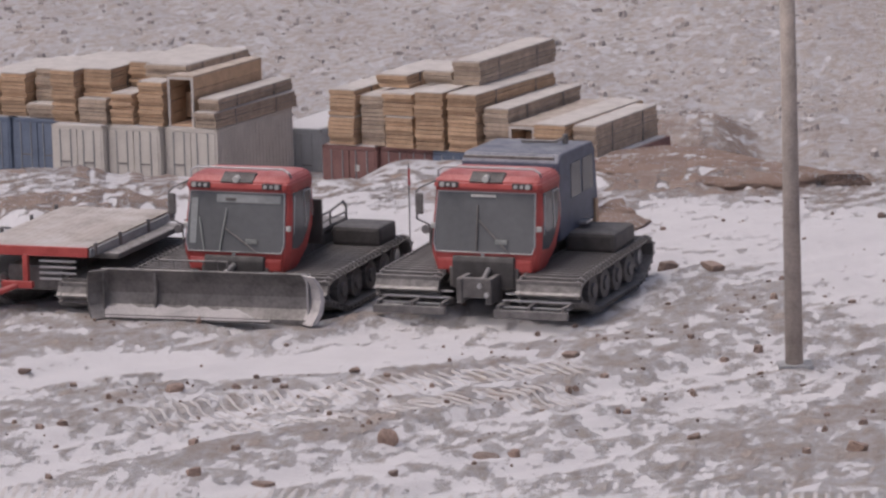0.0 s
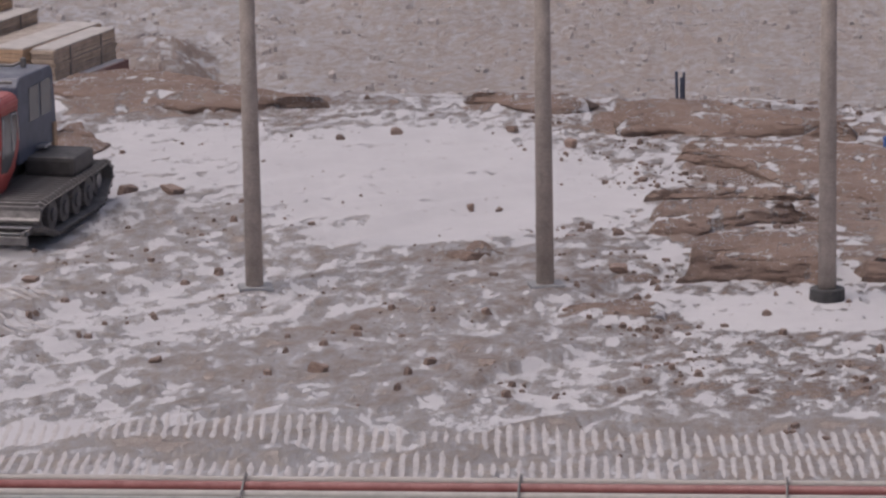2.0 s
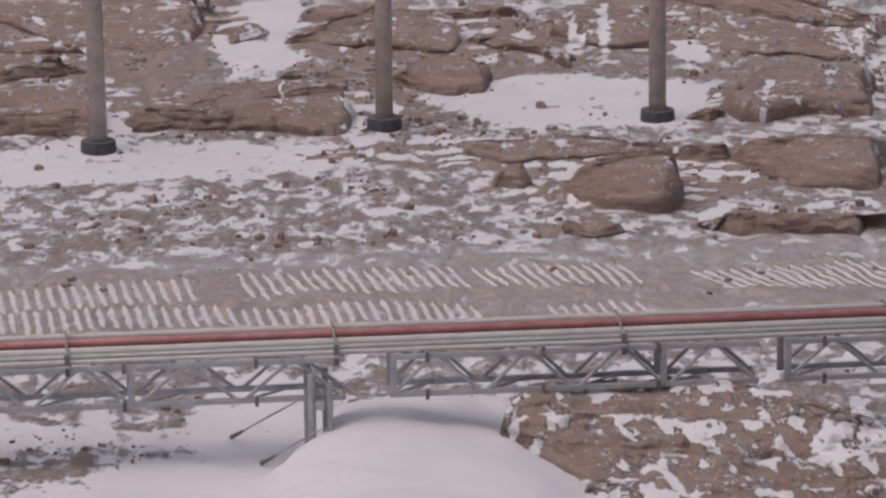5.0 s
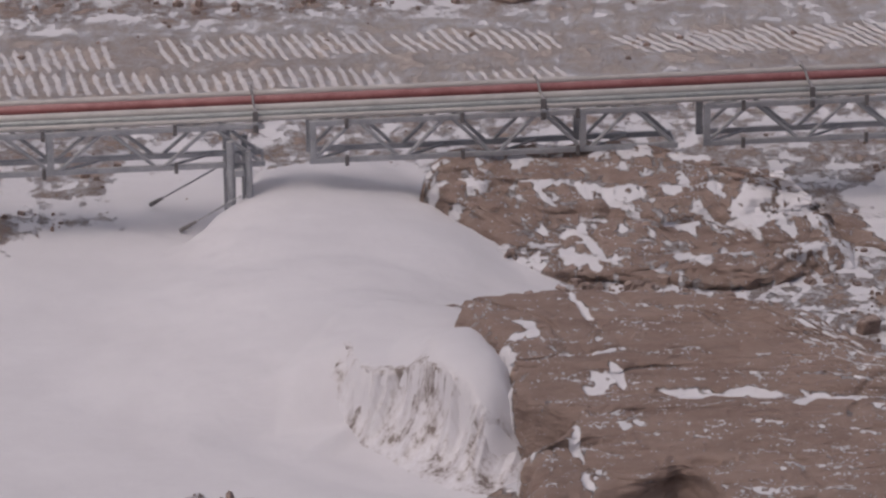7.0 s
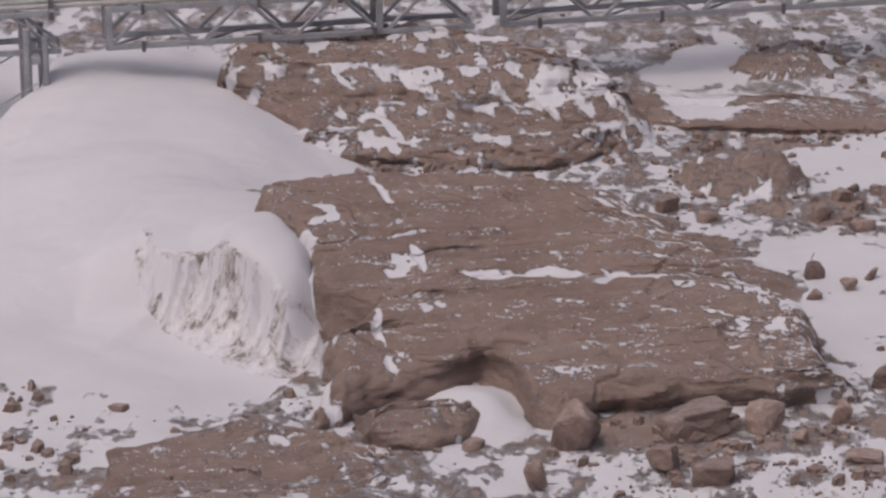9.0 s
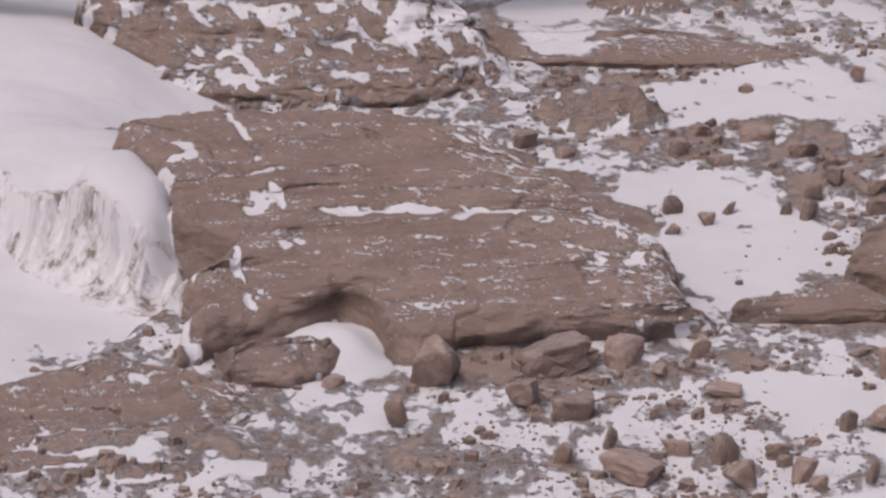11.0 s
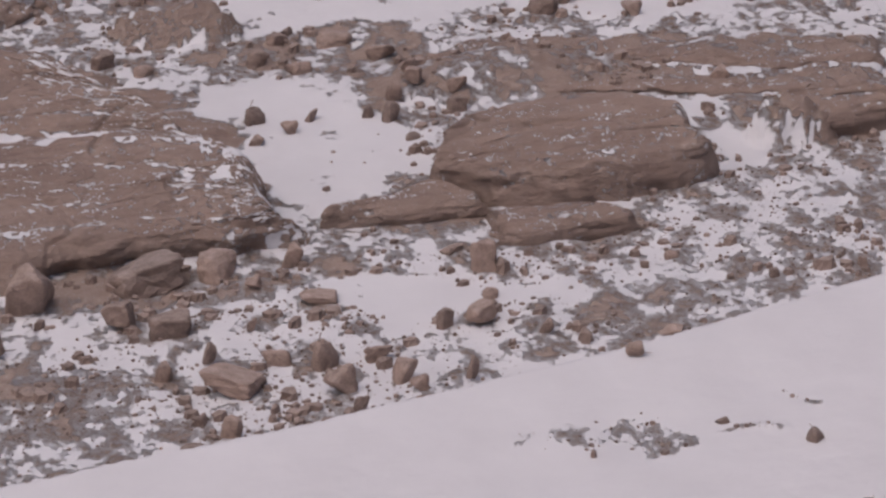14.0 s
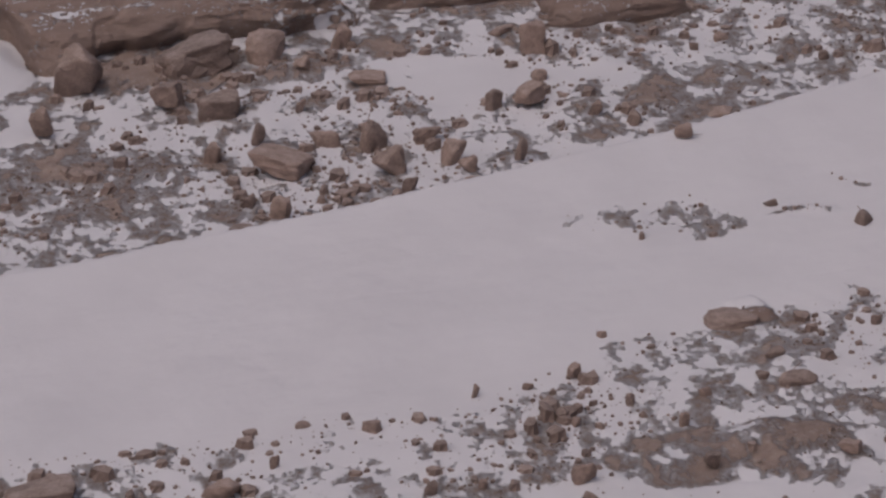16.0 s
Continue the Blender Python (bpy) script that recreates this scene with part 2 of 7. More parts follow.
cover(7.70, 65.69, 8.30, 0.83, -7, 0.42)
cover(9.90, 68.59, 6.75, 2.86, -8, 0.42)
cover(14.52, 67.15, 5.36, 3.33, -12, 0.45)
cover(17.14, 70.42, 4.22, 1.51, -14, 0.12)
cover(25.96, 72.45, 2.98, 2.49, -20, 0.10)
cover(21.80, 80.66, 1.04, 4.03, -15, 0.08)
cover(17.78, 65.88, 6.65, 2.96, -15, 0.43)
cover(23.87, 64.56, 4.02, 3.51, -20, 0.44)
cover(13.83, 61.08, 13.15, 1.93, -13, 0.60)
cover(22.57, 59.23, 7.97, 1.50, -21, 0.60)
cover(12.30, 54.77, 2.61, 1.33, -13, 0.18)
cover(12.24, 56.29, 2.43, 0.85, -12, 0.46)
cover(12.96, 55.26, 2.40, 0.70, -13, 0.46)
cover(12.04, 51.52, 1.50, 0.73, -13, 0.34)
cover(22.45, 52.19, 2.08, 1.23, -23, 0.44)
cover(12.86, 47.43, 3.67, 5.30, -15, -0.35)
cover(12.17, 44.95, 3.49, 4.07, -15, -0.40)
cover(23.86, 50.41, 0.87, 1.00, -25, -0.10)
cover(19.09, 49.66, 2.64, 1.78, -21, 0.68)
cover(21.95, 47.75, 2.46, 1.41, -25, 0.49)
cover(11.30, 41.05, 1.49, 1.44, -15, 0.28)
cover(25.09, 47.38, 2.28, 0.75, -28, 0.40)
cover(24.83, 45.30, 1.91, 1.37, -29, 0.12)
cover(23.64, 43.83, 1.56, 1.08, -28, 0.54)
cover(21.33, 40.87, 0.73, 2.48, -28, 0.10)
cover(21.82, 40.92, 1.00, 1.31, -28, 0.08)
cover(16.17, 36.64, 4.12, 1.84, -24, 0.39)
cover(13.64, 37.43, 2.46, 1.49, -20, 0.51)
cover(19.32, 37.00, 1.82, 0.48, -28, 0.50)
cover(12.42, 36.90, 1.43, 0.36, -19, 0.39)
cover(28.55, 44.21, 2.47, 2.39, -33, 0.10)
cover(26.08, 41.02, 2.92, 1.18, -32, 0.60)
cover(23.75, 35.10, 1.60, 1.43, -34, 0.40)
cover(20.18, 36.27, 0.73, 0.48, -29, 0.05)
cover(22.19, 33.84, 1.54, 0.46, -33, 0.56)
cover(20.71, 35.60, 1.32, 0.39, -30, 0.05)
cover(22.32, 33.71, 1.66, 0.61, -34, 0.56)
cover(15.71, 35.63, 1.72, 0.84, -24, 0.50)
cover(15.36, 34.26, 1.94, 0.60, -24, 0.46)
cover(24.40, 35.15, 1.24, 1.61, -35, 0.41)
cover(17.66, 38.27, 2.57, 0.73, -25, 0.60)
cover(13.68, 29.52, 1.63, 0.63, -25, 0.30)
cover(15.31, 28.87, 1.24, 0.38, -28, 0.26)
cover(18.91, 28.48, 1.34, 0.68, -26, 0.38)
cover(17.92, 27.45, 1.64, 0.69, -21, 0.50)
cover(16.91, 26.79, 1.94, 0.31, -32, 0.15)
cover(14.03, 26.66, 4.21, 1.43, -28, 0.33)
cover(18.09, 27.41, 1.38, 0.33, -18, 0.60)
cover(18.73, 27.98, 1.05, 0.25, -12, 0.42)
cover(19.19, 28.88, 1.15, 0.15, -23, 0.40)
cover(16.20, 28.02, 0.62, 0.10, -11, 0.45)
cover(14.09, 30.11, 0.57, 0.09, -29, 0.42)
cover(13.48, 29.54, 1.55, 0.33, -38, 0.30)
cover(14.96, 34.42, 0.89, 0.43, -3, 0.42)
cover(15.70, 36.47, 0.66, 0.39, -29, 0.55)

outcrop(9.96, 170.87, 3.4, 9.0, -4, 1.60, 0.90, 2.0)
outcrop(6.44, 94.02, 3.62, 1.10, -4, 0.35, 0.75, 2.0)
outcrop(-8.58, 92.88, 2.43, 2.09, 5, 0.35, 0.78, 2.0)
outcrop(-7.36, 97.52, 2.01, 1.50, 4, 0.40, 0.80, 2.0)
outcrop(-5.88, 95.09, 1.18, 0.44, 4, 0.20, 0.70, 2.0)
outcrop(14.36, 92.10, 1.66, 0.60, -9, 0.15, 0.95, 2.0)
outcrop(17.96, 89.27, 3.00, 1.87, -11, 0.15, 0.98, 2.0)
outcrop(12.49, 71.11, 1.10, 0.66, -10, 0.05, 0.85, 2.0)
outcrop(10.46, 76.11, 0.55, 0.36, -8, 0.25, 0.95, 2.0)
outcrop(13.59, 73.73, 0.36, 0.23, -10, 0.09, 1.00, 2.0)
outcrop(23.86, 65.32, 1.06, 0.84, -20, 0.18, 1.00, 3.0)
outcrop(27.87, 64.43, 1.95, 0.47, -23, 0.15, 1.00, 2.0)
outcrop(25.46, 62.35, 0.75, 0.44, -22, 0.09, 1.00, 2.0)
outcrop(19.19, 84.69, 3.11, 4.60, -13, 0.09, 0.86, 2.0)
outcrop(16.30, 76.97, 1.85, 3.91, -12, 0.07, 0.86, 2.0)
outcrop(19.89, 74.05, 2.65, 2.19, -15, 0.04, 0.80, 2.0)
outcrop(24.64, 79.70, 3.10, 2.04, -17, 0.04, 0.80, 2.0)
outcrop(26.19, 77.46, 1.35, 1.48, -19, 0.04, 0.76, 2.0)
outcrop(31.18, 79.42, 3.06, 4.32, -21, 0.06, 0.84, 2.0)
outcrop(24.46, 66.20, 1.96, 2.18, -20, 0.04, 0.72, 2.0)
outcrop(26.90, 66.26, 1.99, 1.75, -22, 0.04, 0.72, 2.0)
outcrop(22.82, 69.02, 3.53, 1.01, -18, 0.02, 0.70, 2.0)
outcrop(29.32, 71.42, 1.39, 2.05, -22, 0.03, 0.70, 2.0)
outcrop(14.75, 44.81, 1.90, 3.03, -18, 0.62, -0.40, 2.2)
outcrop(15.71, 50.57, 2.48, 4.22, -17, 0.40, -0.45, 1.7)
outcrop(19.48, 49.60, 2.49, 1.52, -21, 0.12, 0.74, 2.0)
outcrop(25.10, 49.94, 0.87, 0.67, -27, 0.30, 0.85, 2.0)
outcrop(22.20, 45.70, 0.90, 0.56, -26, 0.45, 0.72, 2.0)
outcrop(14.29, 47.02, 3.17, 4.65, -17, 0.50, -0.50, 1.2)
outcrop(16.01, 49.25, 2.51, 3.40, -18, 0.45, -0.45, 1.1)
outcrop(15.00, 43.55, 0.95, 1.70, -15, 0.86, -0.45, 2.0)
outcrop(18.08, 42.26, 2.85, 3.07, -23, 0.16, 1.00, 3.5)
outcrop(18.23, 44.67, 2.42, 1.61, -22, 0.30, 1.00, 3.0)
outcrop(19.09, 40.04, 1.54, 1.30, -25, 0.12, 0.62, 3.0)
outcrop(16.77, 46.09, 0.84, 1.06, -20, 0.45, 0.93, 3.0)
outcrop(16.05, 39.40, 0.60, 0.90, -22, 0.20, -0.45, 1.1)
outcrop(13.06, 38.45, 1.60, 1.12, -19, 0.12, 0.80, 2.0)
outcrop(13.78, 37.32, 1.17, 0.81, -20, 0.10, 0.62, 2.0)
outcrop(23.91, 38.85, 1.58, 1.27, -32, 0.20, 1.00, 3.2)
outcrop(26.34, 37.89, 0.60, 0.49, -35, 0.50, 0.95, 3.0)
outcrop(25.16, 41.52, 2.08, 0.89, -31, 0.25, 0.60, 2.0)
outcrop(17.98, 27.44, 1.24, 0.40, -21, 0.10, 0.60, 2.0)
outcrop(19.30, 29.61, 0.29, 0.20, -33, 0.12, 1.00, 3.0)

pocket(14.93, 41.38, 0.42, 0.34, -18)
pocket(15.25, 41.58, 0.36, 0.20, 30)
pocket(15.25, 42.9, 0.22, 0.9, -16)
pocket(15.94, 43.66, 0.16, 0.30, -20)
pocket(17.84, 41.48, 0.24, 0.14, -23)
pocket(18.36, 41.00, 0.20, 0.12, -23)
pocket(16.24, 41.17, 0.08, 0.14, -22)
pocket(15.74, 43.51, 0.12, 0.22, -20)
pocket(19.44, 39.10, 0.15, 0.14, -26)
pocket(15.37, 40.33, 0.10, 0.30, -20)
pocket(16.40, 42.40, 0.22, 0.12, -22)
pocket(15.45, 37.61, 0.34, 0.36, -22)
pocket(15.37, 38.37, 0.25, 0.24, -22)
pocket(15.79, 37.96, 0.25, 0.24, -23)
pocket(22.76, 82.36, 0.60, 2.99, -15)
pocket(21.38, 79.08, 0.69, 1.70, -15)
pocket(14.20, 75.70, 0.43, 1.27, -11)
pocket(17.21, 74.19, 0.27, 1.95, -13)
pocket(28.18, 77.51, 0.12, 2.26, -20)
pocket(27.50, 77.45, 0.12, 1.71, -20)
pocket(29.45, 75.93, 0.34, 1.68, -21)
pocket(21.48, 72.31, 0.21, 1.92, -17)
pocket(24.94, 62.88, 0.38, 0.99, -22)
pocket(17.78, 47.45, 0.37, 0.36, -21)
pocket(21.24, 50.67, 0.48, 0.23, -23)
pocket(23.04, 48.69, 0.79, 0.93, -25)
pocket(25.37, 37.86, 0.20, 0.67, -34)
pocket(20.81, 36.86, 0.28, 0.20, -29)
pocket(19.82, 35.61, 0.54, 0.40, -29)
pocket(21.50, 42.58, 0.83, 0.53, -27)
gravel(19.75, 31.61, 1.30, 0.75, -32)
gravel(21.95, 31.29, 0.51, 0.22, -35)
gravel(19.26, 28.53, 1.03, 0.47, -28)
gravel(17.12, 28.21, 1.30, 0.26, -21)
gravel(21.09, 31.02, 0.67, 0.20, -34)

# the hollow that the wind keeps clear at the end of the bedrock: the run of its lip
SCOOP = ((14.05, 45.03), (13.97, 44.15), (14.15, 43.92), (14.43, 43.69), (14.65, 43.05), (14.87, 42.28), (15.26, 42.21), (15.56, 42.30), (15.60, 41.50))
SCOOP_FOOT = ((13.72, 45.02), (13.75, 44.15), (13.82, 43.35), (13.92, 42.75), (14.13, 42.05), (14.50, 41.45), (14.72, 40.75), (14.84, 40.15))
# the edge to which the wind has cut the drift beside the bridge's trestle
DRIFT_EDGE = ((13.44, 51.22), (14.04, 51.40), (14.73, 51.91), (15.16, 52.81), (15.53, 53.75), (16.18, 54.30), (16.88, 54.40), (17.73, 54.44))


def local(x, y, cx, cy, a, b, turn):
    c, s = math.cos(radians(turn)), math.sin(radians(turn))
    dx, dy = x - cx, y - cy
    return (dx * c + dy * s) / a, (-dx * s + dy * c) / b


def smooth(e0, e1, v):
    t = np.clip((v - e0) / (e1 - e0), 0, 1)
    return t * t * (3 - 2 * t)


def beside(x, y, run):
    """Distance in front of a run of points (negative behind it and past its ends), and a fade towards the ends."""
    best, out, fade, gone = np.full(np.shape(x), 1e9), np.full(np.shape(x), -9.0), np.zeros(np.shape(x)), 0.0
    total = sum(math.hypot(b[0] - a[0], b[1] - a[1]) for a, b in zip(run, run[1:]))
    for (ax, ay), (bx, by) in zip(run, run[1:]):
        ex, ey = bx - ax, by - ay
        t = ((x - ax) * ex + (y - ay) * ey) / (ex * ex + ey * ey)
        c = np.clip(t, 0, 1)
        far = np.hypot(x - ax - c * ex, y - ay - c * ey)
        front = -((x - ax) * -ey + (y - ay) * ex)
        past = (((ax, ay) == run[0]) & (t < 0)) | (((bx, by) == run[-1]) & (t > 1))
        near = far < best
        out = np.where(near, np.where(past, -far, np.sign(front) * far), out)
        arc = gone + c * math.hypot(ex, ey)
        fade = np.where(near, smooth(0, 1.2, arc) * smooth(0, 0.7, total - arc), fade)
        best = np.where(near, far, best)
        gone += math.hypot(ex, ey)
    return out, fade


def base_height(x, y):
    """A level yard, falling away behind into a shallow valley with a hillside beyond."""
    d = np.hypot(x, y)
    pan = np.degrees(np.arctan2(x, y))
    brink = 97.5 - 0.36 * np.clip(pan, -5, 30) + 3.0 * (fbm(pan * 0.25 + 50, pan * 0.02, 3, 5) - 0.5)
    brink = brink - 2.3 * (1 - smooth(-1.6, -0.4, pan)) * smooth(-5.6, -4.4, pan)
    fall = smooth(0, 1, (d - brink) / 52.0)
    z = -11.3 * fall - 1.2 * smooth(brink, brink + 6, d)
    z = z + 0.05 * np.clip(d - 175, 0, 120) + 0.24 * np.clip(d - 260, 0, 500)
    return z


def land(x, y):
    """Height and bareness of the ground."""
    x, y = np.asarray(x, float), np.asarray(y, float)
    z = base_height(x, y)
    d = np.hypot(x, y)
    w1, w2 = fbm(x * 0.55, y * 0.55, 5, 11) - 0.5, fbm(x * 0.55 + 40, y * 0.55, 4, 12) - 0.5
    u1, u2 = fbm(x * 2.3, y * 2.3, 3, 13) - 0.5, fbm(x * 2.3 + 40, y * 2.3, 3, 14) - 0.5
    wx, wy = x + 1.3 * w1 + 0.5 * u1, y + 1.3 * w2 + 0.5 * u2
    bare = 0.40 + 0.0 * x
    far = smooth(120, 170, d)
    # right-hand hillside made barer, painting in the thinner haze there
    bare = bare + far * (0.06 + 0.12 * smooth(3, 9, np.degrees(np.arctan2(x, y))))
    for cx, cy, a, b, turn, lev in COVERS:
        near = (np.abs(x - cx) < a * 2 + 2) & (np.abs(y - cy) < max(a, b) * 2 + 2)
        if near.any():
            p, q = local(wx[near], wy[near], cx, cy, a, b, turn)
            k = 1 - smooth(0.75, 1.15, np.hypot(p, q))
            bare[near] = bare[near] * (1 - k) + lev * k
    # wind streaks across the yard
    pan = np.degrees(np.arctan2(x, y))
    streak = fbm(0.13 * (0.8 * x + 0.6 * y), 0.85 * (0.8 * y - 0.6 * x), 4, 61)
    yard = (1 - smooth(9, 13, pan)) * smooth(56, 60, d) * (1 - smooth(84, 90, d))
    bare = bare + yard * (0.62 * (streak - 0.5) - 0.055)
    z = z + yard * 0.16 * (smooth(0.4, 0.62, streak) - 0.5)
    lift, solid = np.zeros_like(z), np.zeros_like(z)
    for cx, cy, a, b, turn, h, lev, steep in OUTCROPS:
        r = max(a, b) * 1.6 + 1.2
        near = (np.abs(x - cx) < r) & (np.abs(y - cy) < r)
        if not near.any():
            continue
        amp = 0.8 if lev > 0 else 0.35
        p, q = local(x[near] + amp * (wx[near] - x[near]), y[near] + amp * (wy[near] - y[near]), cx, cy, a, b, turn)
        rr = np.sqrt(np.abs(p) ** 2.4 + np.abs(q) ** 2.4) ** (2 / 2.4)
        dome = np.clip(1 - rr ** steep, 0, 1)
        dome = np.where(q < 0, dome ** 0.9, dome ** 1.2)
        if lev < 0:
            dome = smooth(0, 1, np.clip(1 - rr ** steep, 0, 1))
        hh = h * dome
        k = smooth(0.0, 0.10, dome)
        here = np.full(hh.shape, float(lev))
        if lev > 0.6:
            # bedding steps the rock, and snow lies along the backs of the ledges
            f = (hh + 0.30 * q * b) / 0.17 + 1.5 * w1[near] + 0.35 * u1[near]
            fr = f - np.floor(f)
            hh = hh + 0.20 * (smooth(0.55, 0.95, fr) - fr) * k * min(1, h / 0.5)
            gate = fbm((0.91 * x[near] - 0.42 * y[near]) * 1.1, np.floor(f) * 5.3, 4, 77)
            here = here - 0.72 * smooth(0.30, 0.46, fr) * (1 - smooth(0.54, 0.64, fr)) * smooth(0.48, 0.56, gate)
            patch = fbm(x[near] * 2.0, y[near] * 2.4, 4, 78)
            here = here - (0.6 if lev < 0.97 else 0.0) * smooth(0.52, 0.68, patch) * (1.25 - 0.5 * dome)
            if lev >= 0.97:
                here = here + 0.15 - 0.55 * (1 - smooth(0.05, 0.4, dome)) * smooth(0.45, 0.6, patch)
        lift[near] = np.maximum(lift[near], hh) + 0.25 * np.minimum(lift[near], hh)
        bare[near] = bare[near] * (1 - k) + here * k
        solid[near] = np.maximum(solid[near], k * (lev > 0.9))
    side, fade = beside(x + 0.12 * u1, y + 0.12 * u2, SCOOP)
    hollow = fade * smooth(0.0, 0.13, side) * (1 - smooth(0.9, 2.3, side))
    lift = lift * (1 - 0.96 * hollow) - 0.16 * hollow
    bare = np.where(hollow > 0.02, bare - 0.5 * hollow, bare)
    side, fade = beside(x + 0.15 * u1, y + 0.15 * u2, DRIFT_EDGE)
    gone = fade * smooth(-0.02, 0.16, -side) * (1 - smooth(1.6, 2.6, -side))
    lift = lift * (1 - 0.95 * gone) - 0.05 * gone + 0.13 * fade * smooth(-0.02, 0.12, side) * (1 - smooth(0.4, 2.4, side))
    bare = bare - 0.4 * gone * smooth(13.2, 13.9, x) * (1 - smooth(15.2, 16.2, x))
    for cx, cy, a, b, turn in POCKETS:
        near = (np.abs(x - cx) < a * 2 + 1) & (np.abs(y - cy) < max(a, b) * 2 + 1)
        if near.any():
            p, q = local(x[near] + 0.8 * u1[near], y[near] + 0.8 * u2[near], cx, cy, a, b, turn)
            k = 1 - smooth(0.15, 1.35, np.hypot(p, q))
            bare[near] = bare[near] * (1 - k) - 0.05 * k
    # the long clean drift nearest the window
    top = 38.751 - 0.50417 * x + 0.011713 * x * x + 0.10 * w1
    low = 44.2565 - 1.58126 * x + 0.041604 * x * x + 1.6 * w2 + 0.5 * u1
    low = np.where(x > 19, np.minimum(low, 29.3 + 1.6 * w2), low)
    k = smooth(0.0, 0.16, top - y) * smooth(-0.5, 0.35, y - low) * (np.abs(x - 16) < 14) * (d < 60)
    patchy = np.zeros_like(x)
    for cx, cy, a, b, turn in GRAVEL:
        p, q = local(x + 0.7 * u1, y + 0.7 * u2, cx, cy, a, b, turn)
        patchy = np.maximum(patchy, 1 - smooth(0.2, 1.3, np.hypot(p, q)))
    bare = bare * (1 - k) + (-0.45 + (0.885 + 0.2 * w2) * patchy) * k
    lift = lift + 0.22 * k * np.exp(-np.clip(top - y, 0, 9) / 1.2)
    rubble = smooth(11, 15, np.degrees(np.arctan2(x, y))) * (1 - smooth(41, 45, d))
    bare = bare - 0.04 * rubble * smooth(0.2, 0.35, bare) * (1 - smooth(0.62, 0.75, bare))
    rough = np.clip(bare, 0, 1)
    z = z + lift + (0.028 + 0.12 * rough * (1 - 0.7 * solid)) * (fbm(x * 1.1, y * 1.1, 4, 21) - 0.5) * 2 * smooth(20, 26, d)
    z = z + (0.006 + 0.085 * rough * (1 - 0.8 * solid)) * (fbm(x * 4.3, y * 4.3, 3, 31) - 0.5) * (1 - far)
    # grain of the bedrock runs across the slope
    bx, by = 0.91 * x - 0.42 * y, 0.42 * x + 0.91 * y
    z = z + 0.14 * solid * (fbm(bx * 0.7, by * 3.2, 4, 36) - 0.5)
    z = z + far * 1.6 * (fbm(x * 0.06, y * 0.06, 5, 41) - 0.5) + far * 0.5 * (fbm(x * 0.5, y * 0.5, 3, 42) - 0.5)
    # the levelled track along the pipe bridge stays flat
    return z, bare


def behind_bridge(x, y):
    """How far behind the pipe bridge a place lies."""
    return -(x - 15.2) * math.sin(radians(-12.1)) + (y - 52.25) * math.cos(radians(-12.1))


def powder_haze(x, y):
    """How thickly blown snow films the bare ground, thickened far off to paint haze."""
    d, pan = np.hypot(x, y), np.degrees(np.arctan2(x, y))
    back = behind_bridge(x, y)
    lane = smooth(5.2, 6.4, back) * (1 - smooth(10.2, 11.6, back))
    yard = (1 - smooth(4, 13, pan)) * smooth(52, 60, d) * (1 - 0.7 * smooth(83, 90, d))
    blow = 0.75 + 0.5 * fbm(x * 0.3, y * 0.12, 3, 91)
    thin = np.zeros_like(d)
    for cx, cy, a, b, turn in GRAVEL:
        p, q = local(x, y, cx, cy, a, b, turn)
        thin = np.maximum(thin, 1 - smooth(0.6, 1.3, np.hypot(p, q)))
    return np.clip((0.10 + 0.10 * smooth(50, 56, d) * (1 - smooth(88, 95, d)) + 0.05 * smooth(11, 15, pan) * (1 - smooth(44, 50, d)) + 0.50 * smooth(110, 160, d) + 0.36 * yard * (1 - smooth(110, 160, d)) + 0.42 * lane * (1 - 0.5 * yard)) * blow + 0.05 * thin, 0, 0.8)


def ground_at(x, y):
    z, b = land(np.array([x]), np.array([y]))
    return float(z[0])


